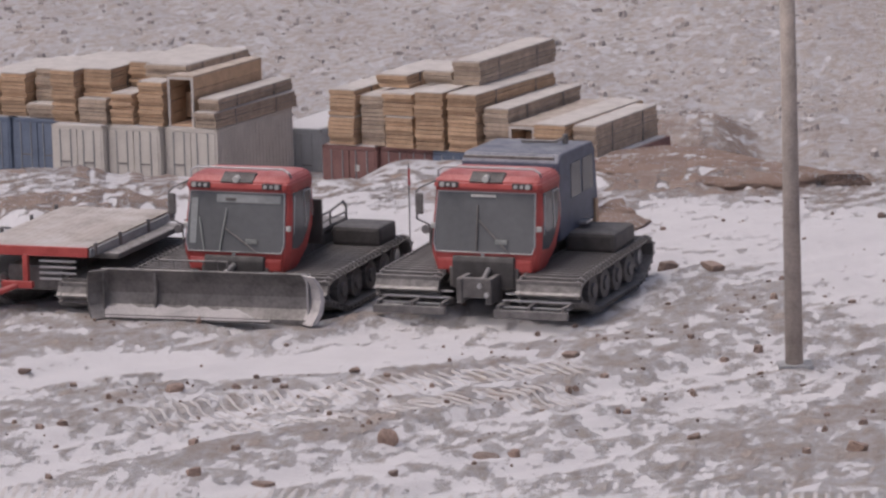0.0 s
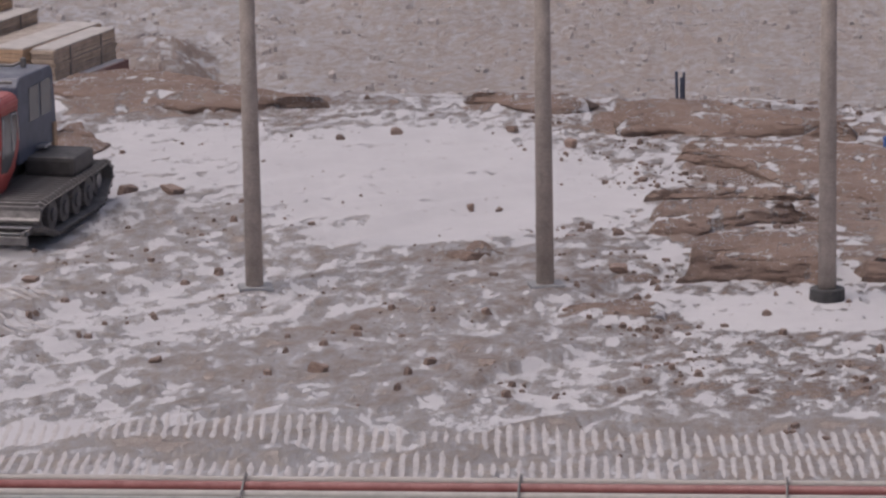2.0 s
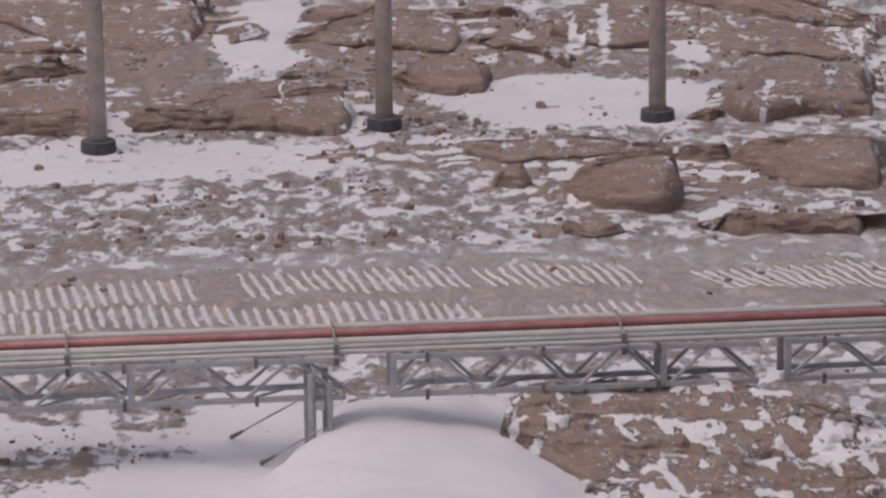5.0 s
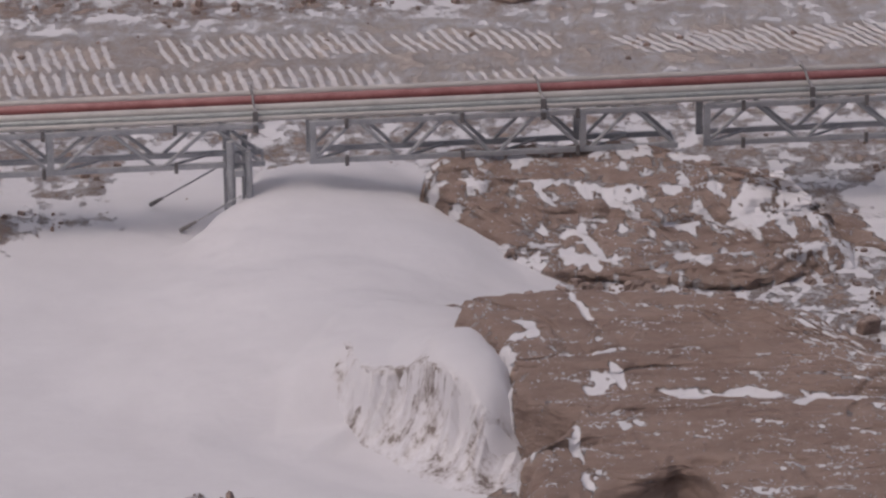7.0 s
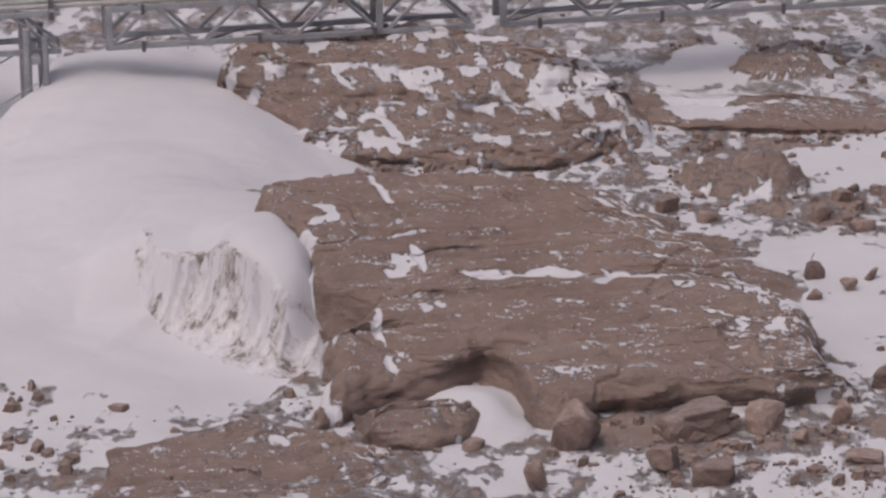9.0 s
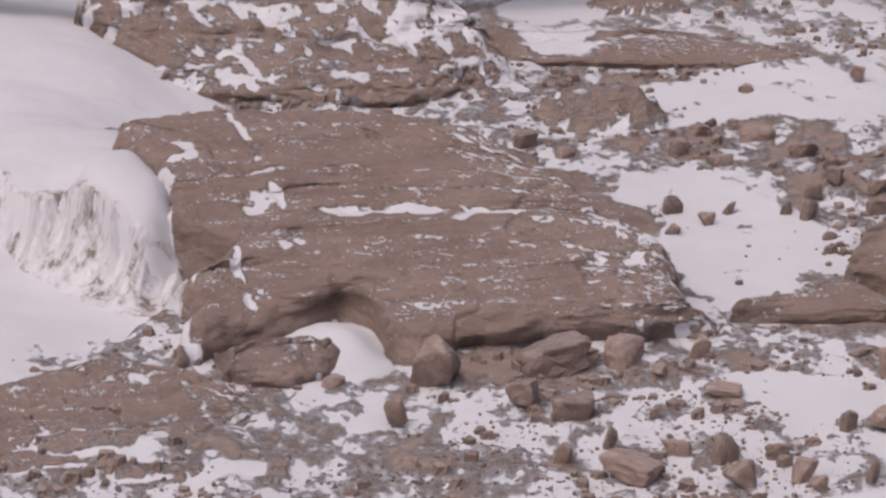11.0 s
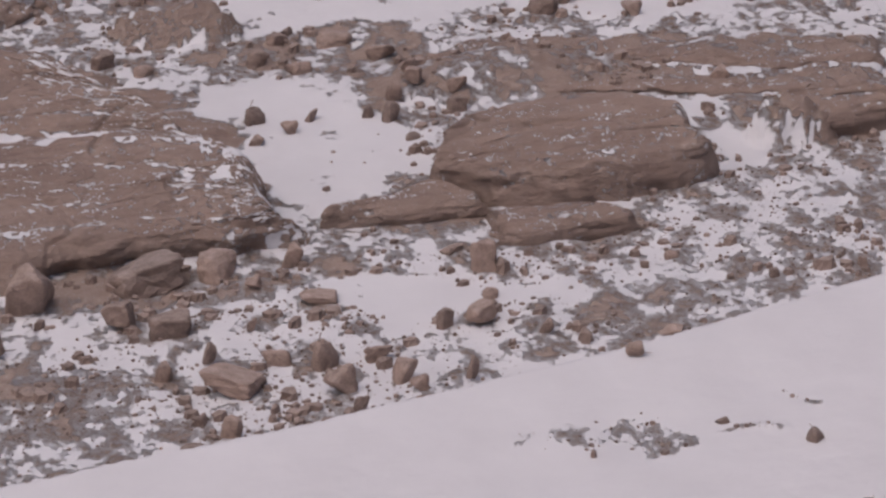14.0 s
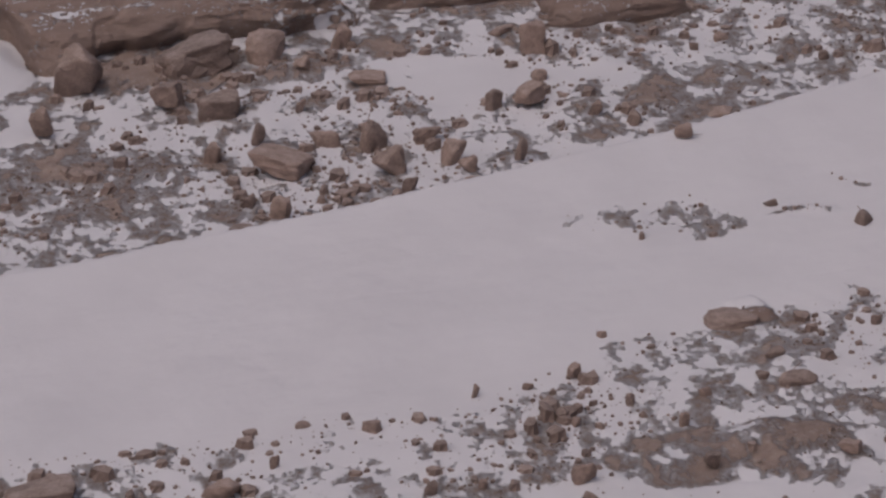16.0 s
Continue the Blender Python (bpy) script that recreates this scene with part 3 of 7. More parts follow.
def build_ground():
    pans = np.concatenate([np.arange(-180, -9, 4.0), np.arange(-9, 38.01, 0.055), np.arange(42, 180, 4.0)])
    deps = np.concatenate([np.arange(84, 30, -3.0), np.arange(30, 9.0, -0.034), np.arange(9.0, 6.9, -0.02)])
    dist = EYE[2] / np.tan(np.radians(deps))
    # the valley lies lower: step out by distance there
    dist = np.concatenate([dist[dist < 96], np.arange(96, 140, 3.0), np.arange(140, 260, 0.6), np.geomspace(262, 3500, 34)])
    X = np.sin(np.radians(pans))[None, :] * dist[:, None]
    Y = np.cos(np.radians(pans))[None, :] * dist[:, None]
    z, bare = land(X.ravel(), Y.ravel())
    nr, nc = X.shape
    co = np.stack([X.ravel(), Y.ravel(), z], 1)
    idx = np.arange(nr * nc).reshape(nr, nc)
    nxt = np.roll(idx, -1, axis=1)
    quads = np.stack([idx[:-1], nxt[:-1], nxt[1:], idx[1:]], -1).reshape(-1, 4)
    # the middle under the window
    co = np.vstack([co, [[0, 0, 0]]])
    bare = np.append(bare, 0.3)
    me = bpy.data.meshes.new("ground")
    nq = len(quads)
    tri = np.stack([np.full(nc, nr * nc), nxt[0], idx[0]], 1)
    me.vertices.add(len(co))
    me.vertices.foreach_set("co", co.ravel())
    loops = np.concatenate([quads.ravel(), tri.ravel()])
    me.loops.add(len(loops))
    me.loops.foreach_set("vertex_index", loops.astype(np.int32))
    starts = np.concatenate([np.arange(nq) * 4, nq * 4 + np.arange(nc) * 3])
    me.polygons.add(len(starts))
    me.polygons.foreach_set("loop_start", starts.astype(np.int32))
    me.update(calc_edges=True)
    me.validate()
    film = me.attributes.new("powder_haze", "FLOAT", "POINT")
    film.data.foreach_set("value", powder_haze(co[:, 0], co[:, 1]).astype(np.float32))
    a = me.attributes.new("bare", "FLOAT", "POINT")
    a.data.foreach_set("value", bare.astype(np.float32))
    me.polygons.foreach_set("use_smooth", np.ones(len(me.polygons), bool))
    me.materials.append(M_GROUND)
    ob = new("ground", me)
    return tagged(ob, "wind-swept snow over brown earth and bedrock", "ground", kind="structure")


build_ground()


# ---- bedded rock, built bed by bed ----
BEDS = []


def bed_line(l, strike, u):
    """One bed line as x, y and z along u: either two ends and a height, or a height and the points it runs through."""
    if len(l) == 5 and not isinstance(l[1], tuple):
        xl, yl, xr, yr, z = l
        return xl + (xr - xl) * u, yl + (yr - yl) * u, z
    pts = np.array(l[1:])
    s = np.maximum.accumulate(pts @ strike + 1e-4 * np.arange(len(pts)))
    at = (s - s[0]) / (s[-1] - s[0])
    x, y = np.interp(u, at, pts[:, 0]), np.interp(u, at, pts[:, 1])
    n = max(3, len(u) // 26)
    soft = np.hanning(n + 2)[1:-1]
    soft = soft / soft.sum()
    for v in (x, y):
        v[:] = np.convolve(np.pad(v, (n, n), "reflect", reflect_type="odd"), soft, "same")[n:-n]
    return x, y, l[0]


def bedrock(label, lines, speckle=0.32, fleck=0.2, cracks=(), wild=1.0, seams=0.9):
    """Beds of rock stepping up and back, each line the foot of a bed. Cracks hold snow; wild says how broken the rock is."""
    seed = 200 + 10 * len(BEDS)
    rng = random.Random(seed)
    BEDS.append(label)
    traced = isinstance(lines[0][1], tuple)
    if traced:
        ends = np.array(lines[0][-1]) - np.array(lines[0][1])
        top, near_y = max(l[0] for l in lines), lines[0][1][1]
    else:
        ends = np.array(lines[0][2:4]) - np.array(lines[0][:2])
        top, near_y = max(l[4] for l in lines), lines[0][1]
    length = float(np.hypot(*ends))
    strike = ends / length
    fine = 0.02 if near_y < 60 else 0.04
    nu = int(min(480, max(40, length / fine)))
    u = np.linspace(0, 1, nu)
    feet = []
    for k, l in enumerate(lines):
        x, y, z = bed_line(l, strike, u)
        c, s = strike
        if not traced:
            j0, j1 = rng.uniform(-0.2, 0.2), rng.uniform(-0.3, 0.3)
            slide = j0 + (j1 - j0) * u
            x, y = x + c * slide, y + s * slide
        amp = 0.30 if traced else 0.8
        wave = amp * (fbm(u * length * 0.45, 0 * u + 3.7 * k, 4, seed + k) - 0.5) + 0.26 * (fbm(u * length * 2.2, 0 * u + 5.1 * k, 3, seed + k + 40) - 0.5)
        if not traced:
            wave = wave + 0.9 * np.clip(np.abs(2 * u - 1) - 0.55, 0, 1) ** 2 * (1 if k == 0 else 0.3)
        rise = 0.08 * (fbm(u * length * 0.6, 0 * u + 9.3 * k, 3, seed + k + 80) - 0.5) * (k > 0)
        x, y = x - s * wave, y + c * wave
        if traced and k:
            # no bed overhangs the one below it
            short = np.maximum(0.05 - ((x - feet[-1][0]) * -s + (y - feet[-1][1]) * c), 0)
            x, y = x - s * short, y + c * short
        feet.append((x, y, z + rise))
    dx, dy = -strike[1], strike[0]
    x0, y0, z0 = feet[0]
    beds = []
    for k in range(len(feet) - 1):
        (xa, ya, za), (xb, yb, zb) = feet[k], feet[k + 1]
        last = k == len(feet) - 2
        rows = [(xa + 0.06 * dx, ya + 0.06 * dy, za - 0.4, 0 * u + 1.0)] if k == 0 else []
        n = 20 if k == 0 else 15
        soft = smooth(0.35, 0.65, fbm(u * length * 0.45, 0 * u + 2.2 * k, 3, seed + k + 120))
        sq = 2.1 + 0.6 * soft if k == 0 else 1.0 + 0.9 * soft
        bluff = 0.05 + 0.8 * smooth(0.46, 0.70, fbm(u * length * 0.8, 0 * u + 4.4 * k, 3, seed + k + 140)) if traced else 1.0
        gate = smooth(0.47, 0.54, fbm(u * length * 3.2, 0 * u + 7.7 * k, 5, seed + k + 160)) * smooth(0.34, 0.46, fbm(u * length * 0.5, 0 * u + 1.3 * k, 2, seed + k + 170))
        for i in range(n + 1):
            s = i / n
            ang = s * math.pi / 2
            back = 1 - math.cos(ang) ** (2 / 2.2) if k == 0 else 1 - math.cos(ang) ** (1.0 + 0.7 * (1 - soft))
            up = math.sin(ang) ** (2 / sq)
            if k:
                up = back + (up - back) * bluff
            lip = -0.06 * math.sin(math.pi * min(1, s * 2.2)) * (s < 0.45) * (k == 0)
            snow = 0.0 if last else float(smooth(0.80, 0.93, np.array(s)))
            foot = float(1 - smooth(0.0, 0.05, np.array(s))) if k else 0.0
            broken = smooth(0.44, 0.56, fbm(u * length * 15.0, 0 * u + (k + s) * 24.0, 3, seed + 31))
            dots = smooth(0.56, 0.64, fbm(u * length * 6.0, 0 * u + (k + s) * 7.0, 3, seed + 9)) * float(smooth(0.45, 0.9, np.array(s)))
            b = 1.14 - (0.25 if traced else 1.0) * fleck * float(smooth(0.25, 0.6, np.array(s))) - 0.78 * seams * np.maximum(snow, foot) * gate * broken - 0.30 * dots
            fine_dots = smooth(0.50, 0.60, fbm(u * length * 14.0, 0 * u + (k + s) * 14.0, 3, seed + 21))
            b = b - speckle * (1 - smooth(0.02, 0.30, 1 - u)) * (0.2 + 1.15 * fine_dots) - 0.3 * (1 - smooth(0.0, 0.05, u)) * fine_dots
            rows.append((xa + (xb - xa) * (back + lip), ya + (yb - ya) * (back + lip), za + (zb - za) * up, b))
        if last:
            xa, ya, za = feet[-1]
            rows.append((xa + 0.5 * dx, ya + 0.5 * dy, za - 0.2, 0 * u + 1.0))
            rows.append((xa + 0.9 * dx, ya + 0.9 * dy, za - 1.2, 0 * u + 1.0))
        beds.append(rows)
    e = empty("bedrock_outcrop", pose(float(x0[nu // 2]), float(y0[nu // 2]), 0))
    inv = e.matrix_world.inverted()
    round_w = (0.12 + 0.25 * top) / length if traced else min(0.4, (0.2 + 0.6 * top) / length)
    for rows in beds:
        X, Y, Zc, B = (np.stack([np.broadcast_to(r[i], u.shape) for r in rows]) for i in range(4))
        rag = 0.5 / length * (fbm(X * 1.7, Y * 1.7 + Zc * 2, 4, seed + 7) - 0.5)
        uu = np.clip(np.minimum(u, 1 - u)[None, :] + rag, 0, 1)
        ends = np.sqrt(np.clip(1 - (1 - np.clip(uu / round_w, 0, 1)) ** 2, 0, 1))
        Zc = np.where(Zc > 0, Zc * ends, Zc) - 0.15 * (1 - ends)
        Zc = Zc + wild * (0.12 * (fbm(X * 0.9, Y * 0.9 + Zc, 4, seed + 1) - 0.5) + 0.05 * (fbm(X * 3.5 + Zc * 3, Y * 3.5 - Zc * 4, 4, seed + 2) - 0.5))
        push = wild * (0.28 * (fbm(X * 1.1 + 7, Zc * 5, 4, seed + 3) - 0.5) + 0.12 * (fbm(X * 3.2 + 3, Zc * 11, 4, seed + 4) - 0.5) + 0.05 * (fbm(X * 9, Zc * 24 + Y * 3, 3, seed + 5) - 0.5))
        # joints break the beds, partings run along them
        joint = 1 - smooth(0.004, 0.018, np.abs(fbm(X * 0.55 + Y * 0.2, Y * 0.35 + Zc * 0.6, 3, seed + 6) - 0.5))
        parting = 1 - smooth(0.01, 0.05, np.abs(fbm(X * 0.5, Zc * 9 + Y * 1.6, 3, seed + 8) - 0.5))
        push = push + wild * (0.035 * joint + 0.03 * parting)
        Zc = Zc - wild * (0.04 * joint * ends + 0.012 * parting)
        B = B - 0.32 * joint * (fbm(X * 2.1, Y * 2.1, 3, seed + 9) > 0.55) - 0.10 * parting
        if traced:
            B = B - fleck * (0.9 * smooth(0.46, 0.62, fbm(X * 6.5, Y * 3.6 + Zc, 4, seed + 61)) + 0.5 * smooth(0.42, 0.6, fbm(X * 1.2, Y * 0.8, 3, seed + 62)))
        X, Y = X + dx * push, Y + dy * push
        wx = X + 0.22 * (fbm(X * 3.1, Y * 3.1, 4, 13) - 0.5)
        wy = Y + 0.5 * (fbm(X * 3.1 + 9, Y * 3.1, 4, 15) - 0.5)
        for width, run in cracks:
            for (ax, ay), (bx, by) in zip(run, run[1:]):
                ex, ey = bx - ax, by - ay
                t = np.clip(((wx - ax) * ex + (wy - ay) * ey) / (ex * ex + ey * ey + 1e-9), 0, 1)
                far = np.hypot(wx - ax - t * ex, (wy - ay - t * ey) * 0.5)
                k = (1 - smooth(0.4 * width, width, far)) * smooth(0.34, 0.52, fbm(wx * 5.0, wy * 3.0, 3, seed + 51))
                B = B - 1.1 * k
                Zc = Zc - 0.03 * k
        for cx, cy, a, b, turn in POCKETS:
            if abs(cx - X.mean()) < 9 and abs(cy - Y.mean()) < 9:
                p, q = local(X + 0.5 * (fbm(X * 3.1, Y * 3.1, 4, 13) - 0.5), wy, cx, cy, a, b, turn)
                B = B - 1.15 * (1 - smooth(0.3, 1.1, np.hypot(p, q)))
        nr, nc = X.shape
        idx = np.arange(nr * nc).reshape(nr, nc)
        quads = np.stack([idx[:-1, :-1], idx[:-1, 1:], idx[1:, 1:], idx[1:, :-1]], -1).reshape(-1, 4)
        me = bpy.data.meshes.new("bed")
        me.from_pydata(np.stack([X.ravel(), Y.ravel(), Zc.ravel()], 1).tolist(), [], quads.tolist())
        film = me.attributes.new("powder_haze", "FLOAT", "POINT")
        film.data.foreach_set("value", np.full(nr * nc, 0.10, np.float32))
        att = me.attributes.new("bare", "FLOAT", "POINT")
        att.data.foreach_set("value", B.ravel().astype(np.float32))
        me.polygons.foreach_set("use_smooth", np.ones(len(me.polygons), bool))
        me.materials.append(M_GROUND)
        ob = new("bed", me)
        ob.parent = e
        ob.matrix_parent_inverse = inv
    tagged(e, label, "bedrock", "bedrock outcrops")


bedrock("long brown bedrock outcrop stepping up in beds", (
    (0.05, (14.29, 39.75), (14.95, 39.96), (15.78, 40.03), (16.40, 40.24), (16.63, 39.89), (16.50, 38.96), (16.69, 38.63), (17.47, 38.79), (18.16, 38.66), (19.24, 38.20), (20.03, 38.05)),
    (0.42, (14.58, 40.45), (15.33, 40.60), (15.93, 40.30), (16.39, 39.96), (16.69, 39.62), (17.19, 39.40), (17.75, 39.21), (18.34, 38.94), (19.14, 38.48), (19.84, 37.98)),
    (0.52, (14.74, 41.07), (15.61, 41.01), (16.15, 40.41), (16.79, 39.96), (17.39, 39.82), (18.17, 39.48), (19.00, 39.03), (19.50, 38.51), (19.87, 38.11)),
    (0.60, (15.15, 41.33), (16.23, 41.03), (17.19, 40.48), (18.15, 39.83), (18.92, 39.31), (19.89, 38.47)),
    (0.68, (15.48, 41.55), (16.38, 41.40), (17.33, 40.89), (18.40, 40.18), (19.44, 39.29), (19.92, 38.78)),
    (0.76, (15.63, 41.75), (16.55, 41.57), (17.53, 41.25), (18.70, 40.72), (19.69, 40.01), (20.02, 39.21)),
    (0.70, (15.07, 42.37), (15.82, 42.19), (16.63, 41.87), (17.36, 41.68), (18.24, 41.27), (19.13, 40.88), (19.91, 40.44)),
    (0.84, (15.12, 42.69), (15.66, 42.76), (16.24, 42.60), (17.10, 42.48), (17.84, 41.97), (18.60, 41.49), (19.22, 41.13), (19.84, 40.65)),
    (0.94, (15.22, 43.06), (16.05, 42.95), (16.94, 42.79), (17.75, 42.59), (18.41, 42.08), (18.91, 41.68), (19.75, 40.86)),
    (1.03, (15.38, 43.62), (16.19, 43.58), (17.02, 43.53), (18.02, 43.30), (18.58, 42.86), (18.96, 42.17), (19.52, 41.19)),
    (1.10, (15.22, 44.38), (15.97, 44.39), (16.83, 44.22), (17.65, 43.91), (18.39, 43.25), (18.95, 42.53), (19.32, 41.60)),
    (1.14, (15.25, 44.66), (15.95, 44.72), (16.60, 44.60), (17.29, 44.47), (18.09, 43.91), (18.76, 43.26), (19.09, 42.68), (19.29, 41.84))),
    0.62, 0.14,
    ((0.075, ((16.72, 44.90), (16.75, 43.96), (16.66, 43.19), (16.67, 42.69), (16.51, 42.15), (16.14, 42.28))), (0.09, ((16.75, 41.80), (17.36, 41.64), (18.24, 41.22), (18.95, 40.88))), (0.07, ((14.84, 41.87), (14.50, 40.60), (14.38, 39.75))), (0.07, ((15.0, 41.64), (14.81, 40.96), (14.64, 40.36), (14.45, 39.85))), (0.07, ((15.62, 41.45), (15.46, 41.0), (15.36, 40.33), (15.30, 40.0)))), 0.8, 0.95)
bedrock("low slab of brown bedrock in front of a drift", (
    (0.00, (14.59, 39.29), (14.81, 38.92), (15.23, 38.69), (15.65, 38.75), (15.97, 39.07)),
    (0.25, (14.49, 38.92), (14.88, 39.25), (15.38, 39.37), (15.70, 39.18), (15.78, 38.64)),
    (0.30, (14.56, 38.93), (14.93, 39.21), (15.37, 39.34), (15.66, 39.17), (15.75, 38.65))), 0.15, 0.28, (), 0.7, 0.3)
bedrock("low brown rock rib swept by drifting snow", (
    (0.00, (11.35, 38.46), (11.75, 38.10), (12.33, 38.00), (13.01, 37.68), (13.67, 37.63), (14.55, 38.07)),
    (0.10, (11.50, 38.87), (11.96, 38.71), (12.55, 38.64), (13.27, 38.39), (13.85, 38.08), (14.49, 37.98)),
    (0.22, (11.69, 39.32), (12.16, 39.33), (12.66, 39.31), (13.16, 39.31), (13.63, 39.19), (14.06, 38.80), (14.30, 38.27), (14.44, 37.84)),
    (0.26, (11.82, 39.42), (12.20, 39.45), (12.71, 39.46), (13.22, 39.46), (13.68, 39.34), (14.12, 38.95), (14.34, 38.35), (14.42, 37.86))), 0.4, 0.26, (), 1.0, 0.5)
bedrock("rounded brown bedrock hump with a steep face", (
    (0.00, (21.60, 38.37), (22.18, 37.86), (22.90, 37.45), (23.72, 37.23), (24.37, 37.04), (24.85, 37.12)),
    (0.50, (21.62, 38.37), (22.11, 38.25), (22.78, 38.00), (23.49, 37.70), (24.11, 37.39), (24.53, 37.11), (24.72, 36.97)),
    (0.62, (21.78, 38.45), (22.46, 38.38), (23.33, 38.14), (23.95, 37.74), (24.42, 37.41), (24.70, 37.08)),
    (0.70, (22.05, 38.68), (22.70, 38.74), (23.41, 38.51), (24.18, 38.04), (24.52, 37.60), (24.68, 37.25)),
    (0.74, (22.42, 38.84), (23.12, 38.95), (23.71, 38.75), (24.41, 38.41), (24.61, 37.86), (24.75, 37.43))), 0.2, 0.24, (), 0.7, 0.2)
bedrock("low brown rock ledge below the rounded hump", (
    (0.00, (21.60, 36.93), (21.87, 36.60), (22.29, 36.46), (22.63, 36.31), (23.01, 36.23), (23.30, 36.29)),
    (0.26, (21.60, 36.97), (21.92, 36.86), (22.42, 36.64), (22.82, 36.46), (23.22, 36.28)),
    (0.28, (21.68, 37.02), (22.08, 36.98), (22.47, 36.80), (22.85, 36.60), (23.15, 36.39))), 0.1, 0.2, (), 0.6, 0.2)
bedrock("tapering brown rock slab in drifted snow", (
    (0.00, (20.36, 38.49), (20.80, 38.24), (21.24, 38.06), (21.53, 37.86), (21.95, 37.65), (22.07, 37.57)),
    (0.24, (20.40, 38.44), (20.75, 38.30), (21.26, 38.26), (21.71, 38.12), (21.90, 37.87), (22.02, 37.62)),
    (0.28, (20.50, 38.46), (20.83, 38.38), (21.33, 38.40), (21.75, 38.37), (21.95, 37.97), (22.03, 37.73))), 0.1, 0.2, (), 0.6, 0.2)
bedrock("dark brown rock knob beside a snow gully", (
    (0.00, (26.27, 38.55), (26.23, 37.86), (26.57, 37.43), (27.18, 37.29), (27.64, 37.12)),
    (0.36, (25.95, 38.02), (26.39, 38.08), (26.90, 37.89), (27.29, 37.44), (27.56, 37.01)),
    (0.42, (26.02, 38.01), (26.46, 38.06), (26.91, 37.91), (27.31, 37.47), (27.52, 37.07))), 0.1, 0.2, (), 0.7, 0.3)
bedrock("brown rock mound half buried by a snow drift", (
    (0.00, (17.00, 49.15), (17.50, 48.80), (17.96, 48.34), (18.57, 47.89), (19.37, 47.44), (20.14, 47.12), (20.98, 47.21), (21.82, 47.44)),
    (0.25, (17.44, 49.46), (17.93, 49.18), (18.70, 48.71), (19.62, 48.04), (20.59, 47.78), (21.54, 47.92), (22.01, 47.95)),
    (0.48, (17.14, 50.83), (17.55, 50.46), (17.93, 50.02), (18.68, 49.49), (19.58, 48.93), (20.63, 48.55), (21.45, 48.46), (21.96, 48.32)),
    (0.70, (17.00, 51.06), (17.71, 51.03), (18.36, 50.65), (19.12, 50.21), (19.89, 49.69), (20.85, 49.07), (21.48, 48.65), (21.93, 48.38)),
    (0.85, (17.10, 51.20), (17.69, 51.42), (18.48, 51.38), (19.33, 51.06), (20.21, 50.36), (20.76, 49.63), (21.20, 48.94), (21.77, 48.47)),
    (0.90, (17.19, 51.32), (17.74, 51.63), (18.53, 51.55), (19.44, 51.33), (20.32, 50.64), (20.84, 49.91), (21.20, 49.14), (21.72, 48.63))), 0.5, 0.64, (), 1.5, 0.3)
bedrock("low brown rock rib beside a patch of snow", ((21.64, 48.24, 25.92, 46.58, 0.00), (21.87, 48.84, 24.93, 47.91, 0.10), (22.15, 49.30, 23.79, 48.68, 0.16)), 0.2, 0.25)
bedrock("low brown earth mound behind parked vehicles", (
    (0.00, (3.01, 88.78), (3.49, 88.13), (4.10, 88.19), (4.60, 89.22)),
    (0.14, (3.09, 88.81), (3.56, 89.51), (4.16, 89.65), (4.54, 88.94)),
    (0.24, (3.21, 89.18), (3.68, 90.32), (4.08, 90.37), (4.46, 89.03)),
    (0.27, (3.32, 89.40), (3.74, 90.63), (4.06, 90.77), (4.39, 89.29))), 0.10, 0.22)
bedrock("broad brown rock shelf speckled with snow", ((23.40, 41.50, 28.03, 38.21, 0.00), (23.83, 42.39, 28.64, 39.05, 0.12), (24.29, 42.76, 28.93, 39.46, 0.24)), 0.1, 0.40)
bedrock("long brown hump of rock at the hollow's edge", (
    (0.00, (3.39, 95.79), (4.62, 94.36), (5.84, 93.19), (7.71, 92.55), (9.54, 92.88)),
    (0.30, (3.68, 96.32), (4.75, 96.47), (6.02, 95.69), (7.82, 93.72), (9.37, 91.86)),
    (0.36, (3.96, 96.61), (5.04, 96.85), (6.31, 96.06), (7.86, 94.13), (9.20, 92.07))), 0.15, 0.25)
bedrock("broad brown rock dome along the ridge's brink", (
    (0.00, (15.54, 88.11), (16.48, 88.16), (17.57, 87.30), (18.80, 87.23), (19.74, 86.40), (20.27, 85.98)),
    (0.32, (15.53, 88.42), (16.67, 89.15), (17.85, 88.74), (18.89, 87.65), (19.74, 85.87), (19.99, 85.09)),
    (0.42, (15.65, 89.47), (16.59, 90.11), (17.80, 89.76), (18.77, 88.31), (19.68, 86.69), (19.98, 85.28))), 0.28, 0.30, (), 1.0)
bedrock("brown rock ledges of the ridge streaked with snow", (
    (0.00, (16.12, 85.04), (16.82, 84.16), (17.41, 82.95), (17.82, 81.55), (18.56, 80.66), (19.51, 79.74), (20.40, 80.06), (21.26, 82.31)),
    (0.22, (16.05, 84.66), (16.84, 84.27), (17.55, 83.64), (18.05, 82.62), (18.88, 82.05), (19.76, 80.82), (20.99, 81.70)),
    (0.40, (16.05, 84.53), (17.08, 84.88), (18.24, 84.62), (19.21, 83.55), (20.14, 82.39), (21.04, 81.80)),
    (0.46, (16.27, 84.75), (17.16, 85.27), (18.34, 85.07), (19.36, 84.18), (20.24, 83.32), (21.09, 82.29))), 0.30, 0.37, (), 1.0)
bedrock("brown rock ledges of the ridge streaked with snow", (
    (0.00, (14.77, 81.11), (15.69, 80.78), (16.84, 80.77), (17.89, 80.24), (18.12, 79.97)),
    (0.20, (14.90, 80.90), (15.76, 81.17), (16.94, 81.27), (17.83, 80.53), (18.07, 80.02))), 0.30, 0.37, (), 1.0)
